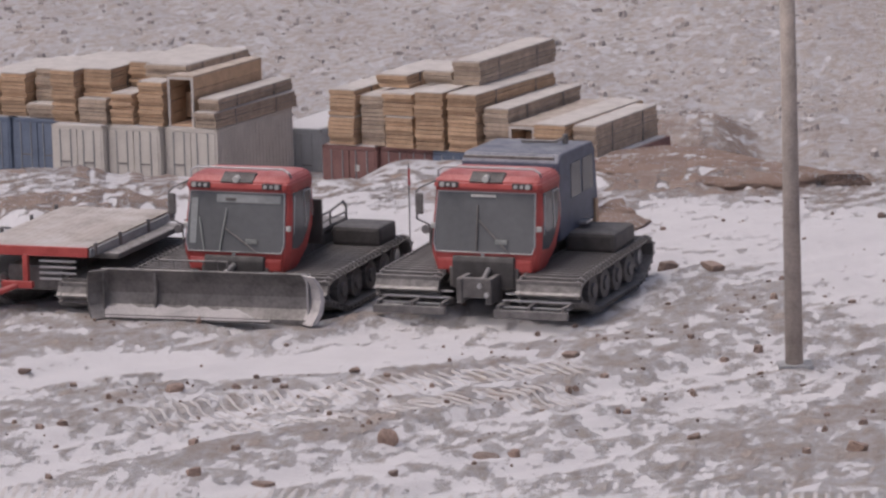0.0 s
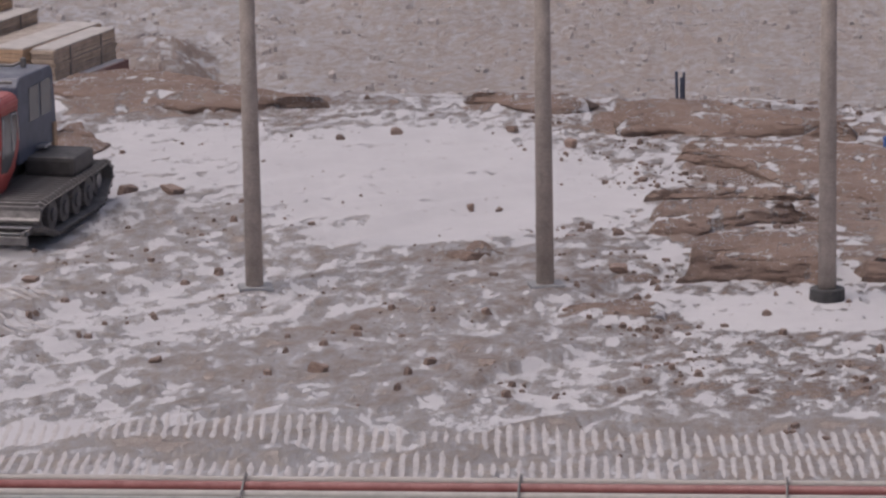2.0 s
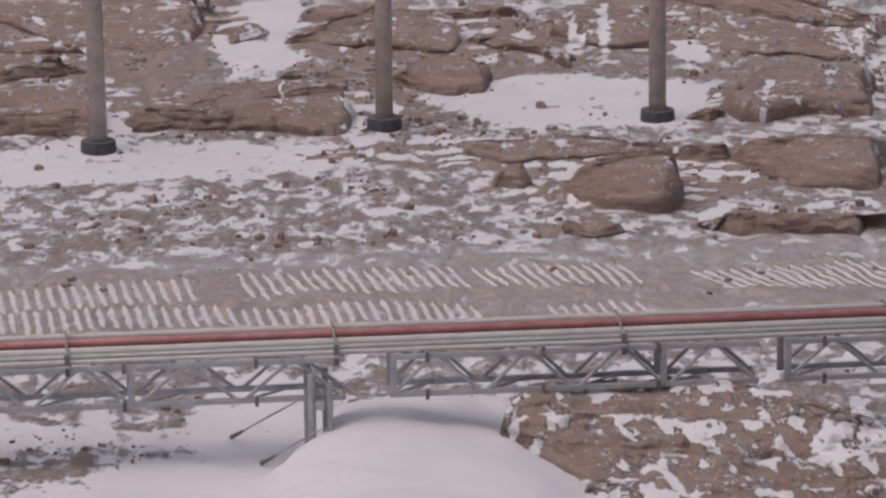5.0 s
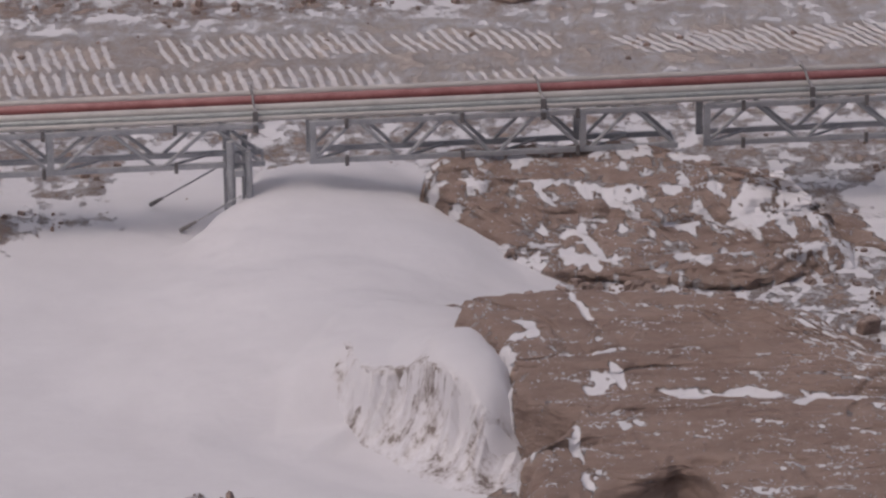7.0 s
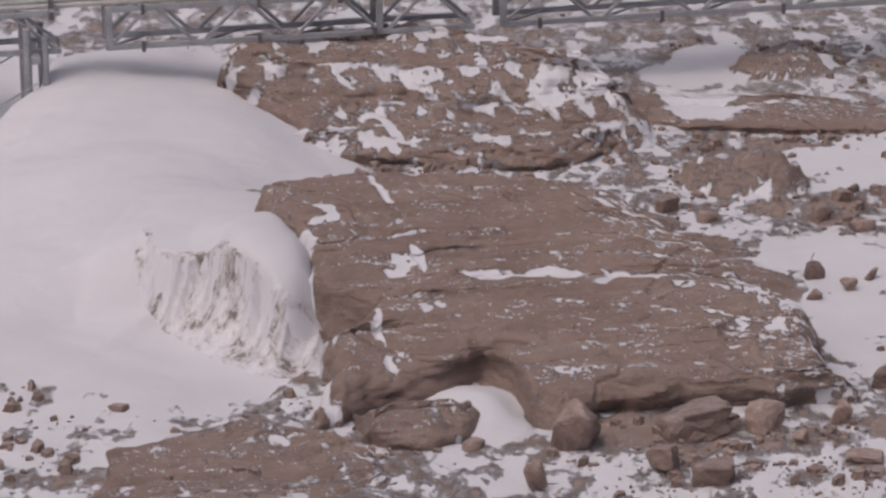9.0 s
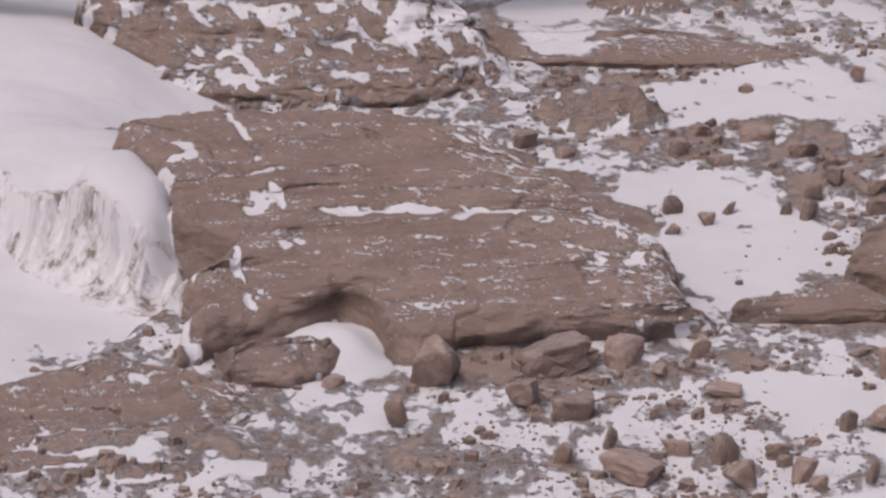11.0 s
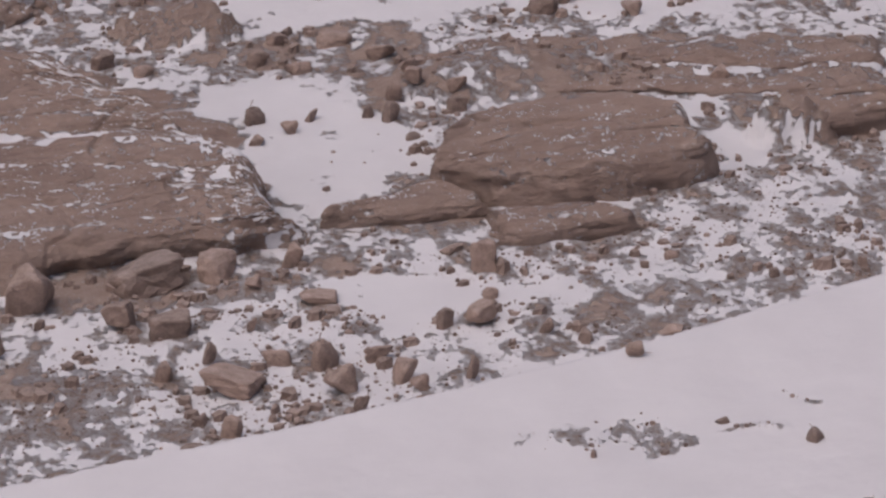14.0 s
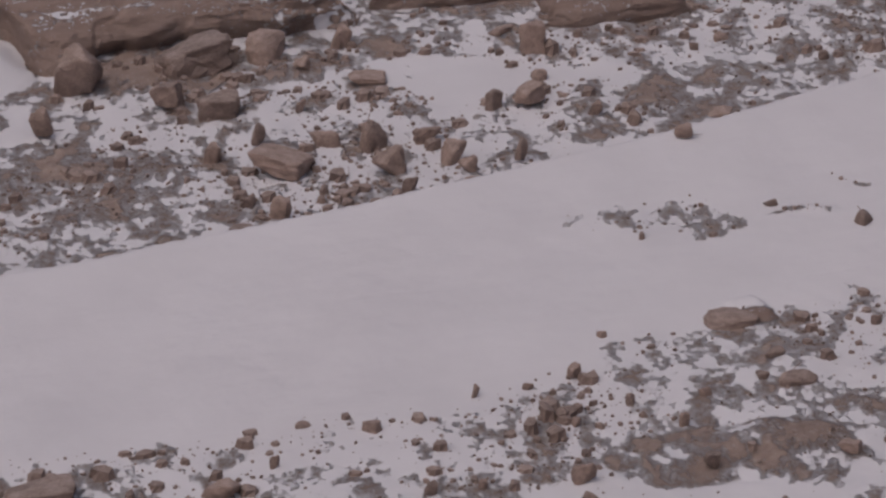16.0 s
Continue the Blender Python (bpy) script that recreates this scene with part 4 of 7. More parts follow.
bedrock("brown rock ledges of the ridge streaked with snow", (
    (0.00, (14.19, 77.73), (14.46, 77.31), (15.14, 77.36), (15.96, 77.60), (16.82, 77.95), (17.74, 78.12)),
    (0.30, (14.26, 77.89), (15.15, 78.02), (16.16, 78.02), (16.88, 77.73), (17.50, 77.24)),
    (0.42, (14.59, 78.63), (15.43, 78.89), (16.39, 78.61), (17.15, 77.92), (17.40, 77.05))), 0.30, 0.37, (), 1.0)
bedrock("brown rock ledges of the ridge streaked with snow", (
    (0.00, (14.00, 73.58), (14.80, 73.44), (15.45, 73.53), (15.79, 73.13), (16.64, 72.75)),
    (0.45, (14.06, 73.44), (14.89, 73.91), (15.48, 73.71), (16.14, 73.30), (16.71, 73.00)),
    (0.55, (14.23, 73.79), (14.96, 74.28), (15.61, 74.33), (16.29, 74.01), (16.82, 73.51)),
    (0.60, (14.61, 74.77), (15.62, 74.91), (16.41, 74.57), (16.95, 74.07))), 0.28, 0.30, (), 1.0)
bedrock("small brown rock ledge showing through snow", (
    (0.00, (17.29, 73.12), (17.93, 72.77), (18.54, 73.31)),
    (0.28, (17.37, 73.19), (18.02, 73.58), (18.36, 73.03))), 0.30, 0.37, (), 1.0)
bedrock("brown rock ledges of the ridge streaked with snow", (
    (0.00, (17.51, 73.41), (18.22, 72.59), (19.07, 72.17), (19.86, 71.92), (20.32, 71.28), (20.95, 71.42), (21.63, 72.99)),
    (0.40, (17.30, 72.08), (18.18, 72.41), (19.25, 72.84), (20.11, 72.82), (20.78, 72.88), (21.33, 72.70), (21.31, 71.93)),
    (0.50, (17.53, 72.13), (18.21, 72.52), (19.35, 73.20), (20.18, 73.05), (20.84, 73.10), (21.34, 72.94), (21.34, 72.21)),
    (0.60, (17.86, 72.82), (18.71, 73.23), (19.49, 73.73), (20.32, 73.57), (20.81, 72.99), (21.34, 72.50))), 0.28, 0.30, ((0.06, ((19.43, 72.00), (19.40, 71.35), (19.38, 70.76))), (0.05, ((20.52, 74.11), (20.04, 72.57))),), 1.0)
bedrock("brown rock ledges of the ridge streaked with snow", (
    (0.00, (22.14, 79.72), (22.61, 79.27), (23.39, 78.72), (24.15, 78.48), (25.05, 77.60), (25.45, 78.19)),
    (0.30, (22.01, 79.03), (22.97, 79.71), (23.95, 79.78), (24.78, 79.38), (25.44, 78.43)),
    (0.36, (22.60, 79.63), (23.52, 79.96), (24.65, 80.11), (25.42, 79.87), (25.55, 78.70)),
    (0.40, (22.96, 79.68), (23.79, 80.04), (24.73, 80.38), (25.45, 80.15), (25.59, 79.09))), 0.30, 0.37, (), 1.0)
bedrock("small brown rock ledge showing through snow", (
    (0.00, (25.94, 81.13), (26.65, 80.65), (27.50, 80.77)),
    (0.22, (25.99, 80.96), (26.81, 81.15), (27.29, 80.35))), 0.25, 0.30)
bedrock("brown rock ledges of the ridge streaked with snow", (
    (0.00, (22.96, 75.07), (23.21, 74.34), (23.82, 73.77), (24.36, 73.71), (24.89, 74.63)),
    (0.36, (22.81, 74.42), (23.48, 75.21), (24.10, 75.36), (24.48, 74.78), (24.58, 73.86)),
    (0.40, (22.96, 74.62), (23.60, 75.42), (24.15, 75.53), (24.56, 75.01), (24.61, 74.20))), 0.25, 0.18, (), 1.0)
bedrock("brown rock ledges of the ridge streaked with snow", (
    (0.00, (25.49, 78.29), (26.05, 77.40), (26.46, 76.51), (26.66, 75.47)),
    (0.26, (25.39, 77.81), (26.04, 77.72), (26.42, 76.76), (26.51, 75.33)),
    (0.30, (25.51, 77.92), (26.14, 77.85), (26.51, 77.01), (26.58, 75.80))), 0.30, 0.37, (), 1.0)
bedrock("small brown rock ledge showing through snow", (
    (0.00, (23.02, 82.00), (23.53, 81.64), (24.35, 81.51), (24.96, 81.71)),
    (0.28, (23.01, 81.84), (23.71, 82.27), (24.35, 81.93), (24.71, 81.17))), 0.30, 0.37, (), 1.0)
bedrock("small brown rock ledge showing through snow", (
    (0.00, (21.08, 80.06), (21.72, 80.34), (22.09, 81.09)),
    (0.18, (21.41, 80.85), (21.84, 81.28), (21.99, 80.79))), 0.30, 0.37, (), 1.0)
bedrock("small brown rock ledge showing through snow", (
    (0.00, (24.21, 85.29), (24.30, 84.30), (24.59, 84.21)),
    (0.30, (24.17, 84.72), (24.59, 85.08), (24.62, 84.44))), 0.30, 0.37, (), 1.0)
bedrock("small brown rock ledge showing through snow", (
    (0.00, (21.17, 76.64), (21.58, 76.06), (22.14, 76.05)),
    (0.16, (21.18, 76.28), (21.66, 76.35), (22.10, 75.99))), 0.30, 0.37, (), 1.0)
bedrock("broad brown rock dome along the ridge's brink", (
    (0.00, (28.89, 83.38), (29.81, 82.54), (30.73, 81.58), (31.41, 80.04), (32.07, 78.55), (33.46, 75.95)),
    (0.35, (28.74, 82.84), (30.01, 83.13), (31.03, 82.39), (31.89, 81.29), (32.49, 79.62), (33.32, 75.67)),
    (0.48, (28.88, 82.82), (30.14, 83.48), (30.92, 83.16), (31.68, 82.42), (32.38, 81.57), (32.74, 80.22), (33.18, 75.63))), 0.28, 0.30, (), 1.0)
bedrock("brown rock ledges of the ridge streaked with snow", (
    (0.00, (30.10, 77.62), (30.02, 75.85), (30.70, 75.16), (32.62, 74.03)),
    (0.16, (30.39, 78.23), (30.56, 76.94), (31.14, 76.27), (33.02, 74.96)),
    (0.30, (30.66, 78.78), (31.12, 77.75), (31.71, 77.06), (33.09, 75.40))), 0.50, 0.42, (), 1.0)
bedrock("brown rock ledges of the ridge streaked with snow", (
    (0.00, (27.11, 78.14), (27.69, 77.66), (28.09, 76.76), (28.93, 76.61)),
    (0.36, (27.08, 77.90), (27.90, 78.26), (28.66, 78.33), (29.40, 77.78)),
    (0.42, (27.91, 79.13), (28.98, 79.56), (29.69, 78.82))), 0.30, 0.37, ((0.09, ((27.85, 78.64), (26.92, 75.90))), (0.09, ((28.82, 79.29), (27.38, 75.46))),), 1.0)
bedrock("brown rock ledges of the ridge streaked with snow", (
    (0.00, (28.09, 70.94), (28.03, 69.79), (28.44, 69.56), (29.26, 69.71), (30.39, 69.15)),
    (0.50, (27.83, 70.16), (28.58, 70.50), (29.57, 70.50), (30.71, 69.93)),
    (0.60, (28.36, 71.08), (29.22, 71.51), (29.98, 71.49), (31.13, 70.91))), 0.25, 0.35, ((0.08, ((29.08, 71.03), (28.04, 68.53))),), 1.0)
bedrock("small brown rock ledge showing through snow", (
    (0.00, (27.18, 70.16), (27.42, 69.78), (27.91, 70.33)),
    (0.22, (27.14, 69.93), (27.56, 70.16), (27.69, 69.86))), 0.30, 0.37, (), 1.0)
bedrock("square-shouldered brown rock face above the vehicle track", (
    (0.00, (22.94, 65.47), (23.18, 64.66), (23.61, 63.89), (24.24, 63.69), (24.76, 64.16)),
    (0.70, (22.55, 64.09), (23.18, 64.68), (23.93, 64.80), (24.54, 64.79), (24.76, 64.27)),
    (0.80, (22.77, 64.36), (23.36, 64.61), (24.01, 64.72), (24.54, 64.78), (24.71, 64.37))), 0.25, 0.10, (), 0.6)
bedrock("brown rock ledges of the ridge streaked with snow", (
    (0.00, (22.39, 68.94), (23.01, 68.04), (24.04, 67.95), (25.05, 67.82), (25.86, 67.56)),
    (0.20, (22.47, 68.94), (23.82, 68.85), (24.73, 68.42), (25.80, 67.42)),
    (0.24, (22.60, 69.00), (23.84, 68.90), (24.77, 68.51), (25.71, 67.59))), 0.30, 0.37, (), 1.0)
bedrock("brown rock ledges of the ridge streaked with snow", (
    (0.00, (26.68, 66.66), (26.67, 65.17), (27.09, 64.47), (28.18, 63.82)),
    (0.55, (26.21, 65.58), (26.95, 65.91), (27.62, 65.79), (28.77, 65.20)),
    (0.60, (26.34, 65.68), (26.97, 65.95), (27.62, 65.79), (28.67, 65.23))), 0.25, 0.15, (), 1.0)
bedrock("small brown rock ledge showing through snow", (
    (0.00, (25.77, 67.13), (26.22, 66.71), (26.65, 66.85)),
    (0.30, (25.77, 66.97), (26.41, 67.19), (26.68, 66.87))), 0.30, 0.37, (), 1.0)
bedrock("small brown rock ledge showing through snow", (
    (0.00, (24.54, 62.25), (24.77, 61.70), (25.77, 61.30), (26.73, 60.92)),
    (0.35, (24.36, 61.63), (25.10, 61.80), (25.84, 61.48), (26.77, 61.03))), 0.25, 0.15, (), 1.0)
bedrock("small brown rock ledge showing through snow", (
    (0.00, (22.10, 62.77), (22.54, 62.31), (23.10, 62.46)),
    (0.25, (22.04, 62.46), (22.61, 62.52), (22.97, 62.16))), 0.30, 0.37, (), 1.0)
bedrock("small brown rock ledge showing through snow", (
    (0.00, (22.15, 66.46), (22.51, 65.95), (22.94, 66.48)),
    (0.32, (22.12, 66.20), (22.69, 66.78), (22.82, 66.24))), 0.30, 0.37, (), 1.0)
bedrock("small brown rock ledge showing through snow", (
    (0.00, (11.58, 71.62), (12.24, 70.83), (13.28, 70.66)),
    (0.12, (11.77, 71.61), (12.60, 71.70), (13.35, 71.35))), 0.30, 0.37, (), 1.0)
bedrock("low brown rock hump at the hollow's edge", (
    (0.00, (12.88, 93.06), (13.54, 91.84), (14.43, 90.96), (15.42, 91.09)),
    (0.28, (12.93, 92.19), (13.64, 92.52), (14.63, 92.20), (15.39, 91.18))), 0.30, 0.37, (), 1.0)
bedrock("small brown rock ledge showing through snow", (
    (0.00, (9.97, 76.24), (10.38, 75.56), (10.94, 75.87)),
    (0.22, (9.96, 75.71), (10.40, 76.05), (10.83, 75.47))), 0.30, 0.37, (), 1.0)
bedrock("small brown rock ledge showing through snow", ((24.26, 62.10, 28.22, 61.01, 0.00), (24.40, 62.15, 28.22, 61.04, 0.30)), .15, 0.32)



# ---- boulders and stones ----
# far copy of the stone: base paled to imitate haze, dust is snow
M_HAZED_STONE = plain("far_stone_haze_paled", (0.42, 0.38, 0.365), 0.9, 0, 0.2, 1.0, dust=0.8)

def stone_mesh(name, seed, cuts=1, squash=0.7):
    rnd = random.Random(seed)
    bm = bmesh.new()
    block = seed in (23, 33, 43)
    if block:
        for i in range(8):
            v = Vector((1 if i & 1 else -1, 1 if i & 2 else -1, 1 if i & 4 else -1))
            bm.verts.new((0.5 * v.x * rnd.uniform(0.5, 1.0), 0.42 * v.y * rnd.uniform(0.45, 1.0), 0.4 * squash * v.z * rnd.uniform(0.55, 1.0)))
    for i in range(5 if block else 12):
        v = Vector((rnd.gauss(0, 1), rnd.gauss(0, 1), rnd.gauss(0, 1))).normalized()
        k = rnd.uniform(0.85, 1.0)
        v = Vector((max(-0.62, min(0.62, v.x)) * 1.4, max(-0.62, min(0.62, v.y)) * 1.25, max(-0.5, min(0.55, v.z)) * 1.4))
        bm.verts.new((0.52 * v.x * k, 0.44 * v.y * k, 0.44 * squash * max(-0.75, min(0.8, v.z)) * k))
    r = bmesh.ops.convex_hull(bm, input=list(bm.verts))
    bmesh.ops.delete(bm, geom=[v for v in r["geom_interior"] if isinstance(v, bmesh.types.BMVert)], context="VERTS")
    bmesh.ops.bevel(bm, geom=list(bm.edges), offset=0.03, segments=1, affect="EDGES")
    bmesh.ops.triangulate(bm, faces=list(bm.faces))
    for turn in range(2):
        bmesh.ops.subdivide_edges(bm, edges=[e for e in bm.edges if e.calc_length() > 0.11], cuts=1)
        bmesh.ops.triangulate(bm, faces=list(bm.faces))
    for v in bm.verts:
        v.co += v.co.normalized() * (noise.noise(v.co * 3.5 + Vector((seed, 0, 0))) * 0.045 + noise.noise(v.co * 9 + Vector((0, seed, 0))) * 0.03)
    for turn in range(2):
        bmesh.ops.smooth_vert(bm, verts=list(bm.verts), factor=0.5, use_axis_x=True, use_axis_y=True, use_axis_z=True)
    for v in bm.verts:
        v.co += v.co.normalized() * (noise.noise(v.co * 6 + Vector((seed, 4, 0))) * 0.045 + noise.noise(v.co * 15 + Vector((3, seed, 0))) * 0.018)
    lo = min(v.co.z for v in bm.verts)
    w = max(v.co.x for v in bm.verts) - min(v.co.x for v in bm.verts)
    hgt = max(v.co.z for v in bm.verts) - lo
    for v in bm.verts:
        v.co = Vector((v.co.x / w, v.co.y / w, (v.co.z - lo) / hgt))
    me = bpy.data.meshes.new(name)
    bm.to_mesh(me)
    bm.free()
    me.materials.append(M_STONE)
    return me


STONES = [stone_mesh("boulder", 3 + 5 * i, 1, 0.6 + 0.05 * i) for i in range(9)]
spin = random.Random(8)


def boulder(x, y, w, h, kind):
    """A loose boulder bedded a little in the ground."""
    ob = new("boulder", STONES[kind])
    sink = 0.22 * h + 0.02
    big = "large" if w > 0.45 else ("slab-like" if w > 2 * h else "small")
    turn = spin.uniform(-60, 30)
    ob.matrix_world = pose(x, y, ground_at(x, y) - sink, spin.uniform(-10, 10), spin.uniform(-14, 14), turn) @ Matrix.Diagonal((w, w * 0.85, h + sink, 1))
    tagged(ob, big + " brown boulder half sunk in drifted snow", "boulder", "boulders on the slope")


boulder(16.76, 38.15, 0.58, 0.54, 3)
boulder(18.03, 38.07, 0.89, 0.31, 6)
boulder(18.77, 37.90, 0.55, 0.28, 4)
boulder(19.58, 37.65, 0.25, 0.27, 3)
boulder(15.86, 37.25, 0.35, 0.35, 1)
boulder(17.19, 37.05, 0.33, 0.29, 8)
boulder(17.59, 36.67, 0.47, 0.27, 6)
boulder(17.37, 34.98, 0.63, 0.24, 8)
boulder(18.11, 35.32, 0.35, 0.22, 2)
boulder(18.48, 34.98, 0.32, 0.31, 0)
boulder(19.01, 34.86, 0.29, 0.19, 7)
boulder(18.33, 34.29, 0.34, 0.27, 5)
boulder(18.99, 34.24, 0.34, 0.24, 3)
boulder(19.48, 33.71, 0.23, 0.25, 1)
boulder(20.37, 34.97, 0.33, 0.22, 8)
boulder(20.01, 35.12, 0.21, 0.20, 6)
boulder(16.84, 33.91, 0.22, 0.22, 4)
boulder(16.71, 34.34, 0.20, 0.16, 2)
boulder(16.37, 33.80, 0.28, 0.08, 0)
boulder(18.13, 33.64, 0.17, 0.19, 7)
boulder(18.94, 33.81, 0.20, 0.16, 5)
boulder(16.96, 35.57, 0.20, 0.22, 3)
boulder(20.98, 32.97, 0.29, 0.16, 1)
boulder(17.36, 29.21, 0.13, 0.14, 8)
boulder(19.19, 29.39, 0.55, 0.10, 4)
boulder(17.48, 28.45, 0.11, 0.10, 4)
boulder(17.98, 29.75, 0.10, 0.09, 2)
boulder(18.91, 27.92, 0.36, 0.10, 0)
boulder(16.34, 27.37, 0.22, 0.19, 7)
boulder(12.32, 29.74, 0.64, 0.17, 6)
boulder(13.70, 28.98, 0.37, 0.14, 3)
boulder(15.11, 27.91, 0.17, 0.14, 1)
boulder(17.41, 27.07, 0.14, 0.15, 8)
boulder(15.32, 29.29, 0.17, 0.10, 6)
boulder(19.28, 36.54, 0.42, 0.09, 8)
boulder(20.90, 31.27, 0.14, 0.09, 2)
boulder(21.43, 30.45, 0.22, 0.13, 0)
boulder(20.24, 28.58, 0.10, 0.12, 7)
boulder(18.85, 37.19, 0.21, 0.12, 5)
boulder(16.88, 28.39, 0.11, 0.08, 3)
boulder(19.06, 28.50, 0.28, 0.09, 1)
boulder(18.55, 26.58, 0.20, 0.11, 8)
boulder(21.14, 36.18, 0.30, 0.33, 6)
boulder(17.65, 27.83, 0.11, 0.12, 4)
boulder(18.09, 28.15, 0.12, 0.11, 2)
boulder(26.44, 43.46, 0.42, 0.22, 4)
boulder(26.87, 43.70, 0.33, 0.32, 7)
boulder(28.85, 46.36, 0.42, 0.30, 5)
boulder(28.61, 45.20, 0.45, 0.32, 3)
boulder(23.15, 41.61, 0.31, 0.26, 1)
boulder(23.44, 41.70, 0.21, 0.23, 8)
boulder(23.62, 40.93, 0.27, 0.19, 6)
boulder(22.77, 41.13, 0.24, 0.23, 4)
boulder(22.64, 41.34, 0.19, 0.21, 2)
boulder(21.42, 41.98, 0.27, 0.23, 0)
boulder(22.02, 41.71, 0.19, 0.14, 7)
boulder(21.56, 41.44, 0.21, 0.16, 5)
boulder(21.11, 41.30, 0.21, 0.12, 3)
boulder(25.21, 42.50, 0.20, 0.22, 1)
boulder(23.69, 44.10, 0.46, 0.17, 4)
boulder(23.04, 44.46, 0.29, 0.14, 6)
boulder(22.45, 43.87, 0.28, 0.20, 4)
boulder(22.70, 43.23, 0.35, 0.19, 2)
boulder(22.64, 40.31, 0.20, 0.09, 0)
boulder(23.92, 43.26, 0.35, 0.19, 7)
boulder(27.19, 42.69, 0.27, 0.19, 5)
boulder(26.61, 39.83, 0.27, 0.27, 3)
boulder(28.70, 42.18, 0.18, 0.15, 1)
boulder(25.91, 45.58, 0.19, 0.21, 8)
boulder(20.89, 44.97, 0.32, 0.20, 6)
boulder(21.15, 44.42, 0.28, 0.12, 4)
boulder(26.05, 43.79, 0.22, 0.10, 2)
boulder(-1.04, 69.15, 0.35, 0.24, 0)
boulder(4.54, 83.46, 0.41, 0.19, 6)
boulder(14.25, 87.10, 0.36, 0.21, 5)
boulder(5.45, 83.33, 0.46, 0.16, 8)
boulder(17.56, 35.75, 0.26, 0.24, 1)
boulder(13.03, 74.14, 0.35, 0.17, 8)
boulder(6.77, 67.69, 0.34, 0.16, 6)
boulder(-4.89, 73.50, 0.36, 0.14, 4)
boulder(23.66, 42.16, 0.23, 0.21, 2)
boulder(10.78, 89.19, 0.27, 0.17, 0)
boulder(23.83, 41.30, 0.25, 0.17, 7)
boulder(1.09, 68.02, 0.28, 0.15, 5)
boulder(21.19, 33.32, 0.32, 0.13, 3)
boulder(4.14, 68.54, 0.38, 0.10, 1)
boulder(13.30, 88.91, 0.25, 0.15, 8)
boulder(-4.20, 67.10, 0.26, 0.13, 6)
boulder(0.62, 68.41, 0.47, 0.07, 4)
boulder(19.01, 43.10, 0.24, 0.13, 2)
boulder(13.64, 77.63, 0.24, 0.13, 0)
boulder(21.11, 36.91, 0.31, 0.10, 7)
boulder(-3.08, 67.01, 0.42, 0.07, 6)
boulder(21.87, 33.65, 0.35, 0.08, 3)
boulder(-1.70, 74.78, 0.31, 0.09, 1)
boulder(2.30, 75.43, 0.31, 0.09, 8)
boulder(8.68, 67.74, 0.23, 0.12, 6)
boulder(15.63, 38.55, 0.30, 0.09, 4)
boulder(23.35, 44.73, 0.22, 0.12, 2)
boulder(9.51, 88.84, 0.20, 0.13, 0)
boulder(-7.86, 75.85, 0.26, 0.10, 7)
boulder(11.24, 80.94, 0.16, 0.16, 5)
boulder(20.78, 34.35, 0.15, 0.16, 3)
boulder(10.65, 93.64, 0.21, 0.11, 1)
boulder(18.76, 33.40, 0.19, 0.12, 8)
boulder(19.32, 42.89, 0.20, 0.11, 6)
boulder(20.78, 35.48, 0.18, 0.12, 4)
boulder(-6.65, 67.34, 0.19, 0.11, 2)
boulder(19.81, 38.16, 0.25, 0.08, 0)
boulder(18.31, 36.21, 0.14, 0.14, 7)
boulder(-0.93, 66.63, 0.17, 0.11, 5)
boulder(11.82, 80.96, 0.18, 0.09, 3)
boulder(17.56, 48.97, 0.18, 0.09, 1)
boulder(12.48, 41.11, 0.21, 0.07, 8)
boulder(17.82, 34.03, 0.20, 0.07, 6)
boulder(23.62, 34.28, 0.12, 0.11, 4)
boulder(22.54, 35.22, 0.11, 0.12, 2)
boulder(22.96, 35.30, 0.16, 0.08, 0)
boulder(14.27, 29.16, 0.09, 0.13, 7)
boulder(18.68, 28.17, 0.13, 0.08, 5)
boulder(16.40, 29.36, 0.08, 0.13, 3)
boulder(23.23, 34.56, 0.13, 0.07, 1)
boulder(10.48, 40.50, 0.15, 0.06, 8)
boulder(10.73, 41.29, 0.15, 0.06, 6)
boulder(15.56, 27.76, 0.09, 0.09, 4)
boulder(20.97, 39.40, 0.10, 0.08, 2)
boulder(14.84, 29.71, 0.15, 0.05, 0)
boulder(16.87, 29.22, 0.10, 0.07, 7)
boulder(27.95, 42.88, 0.12, 0.05, 5)
boulder(17.03, 29.02, 0.08, 0.05, 3)


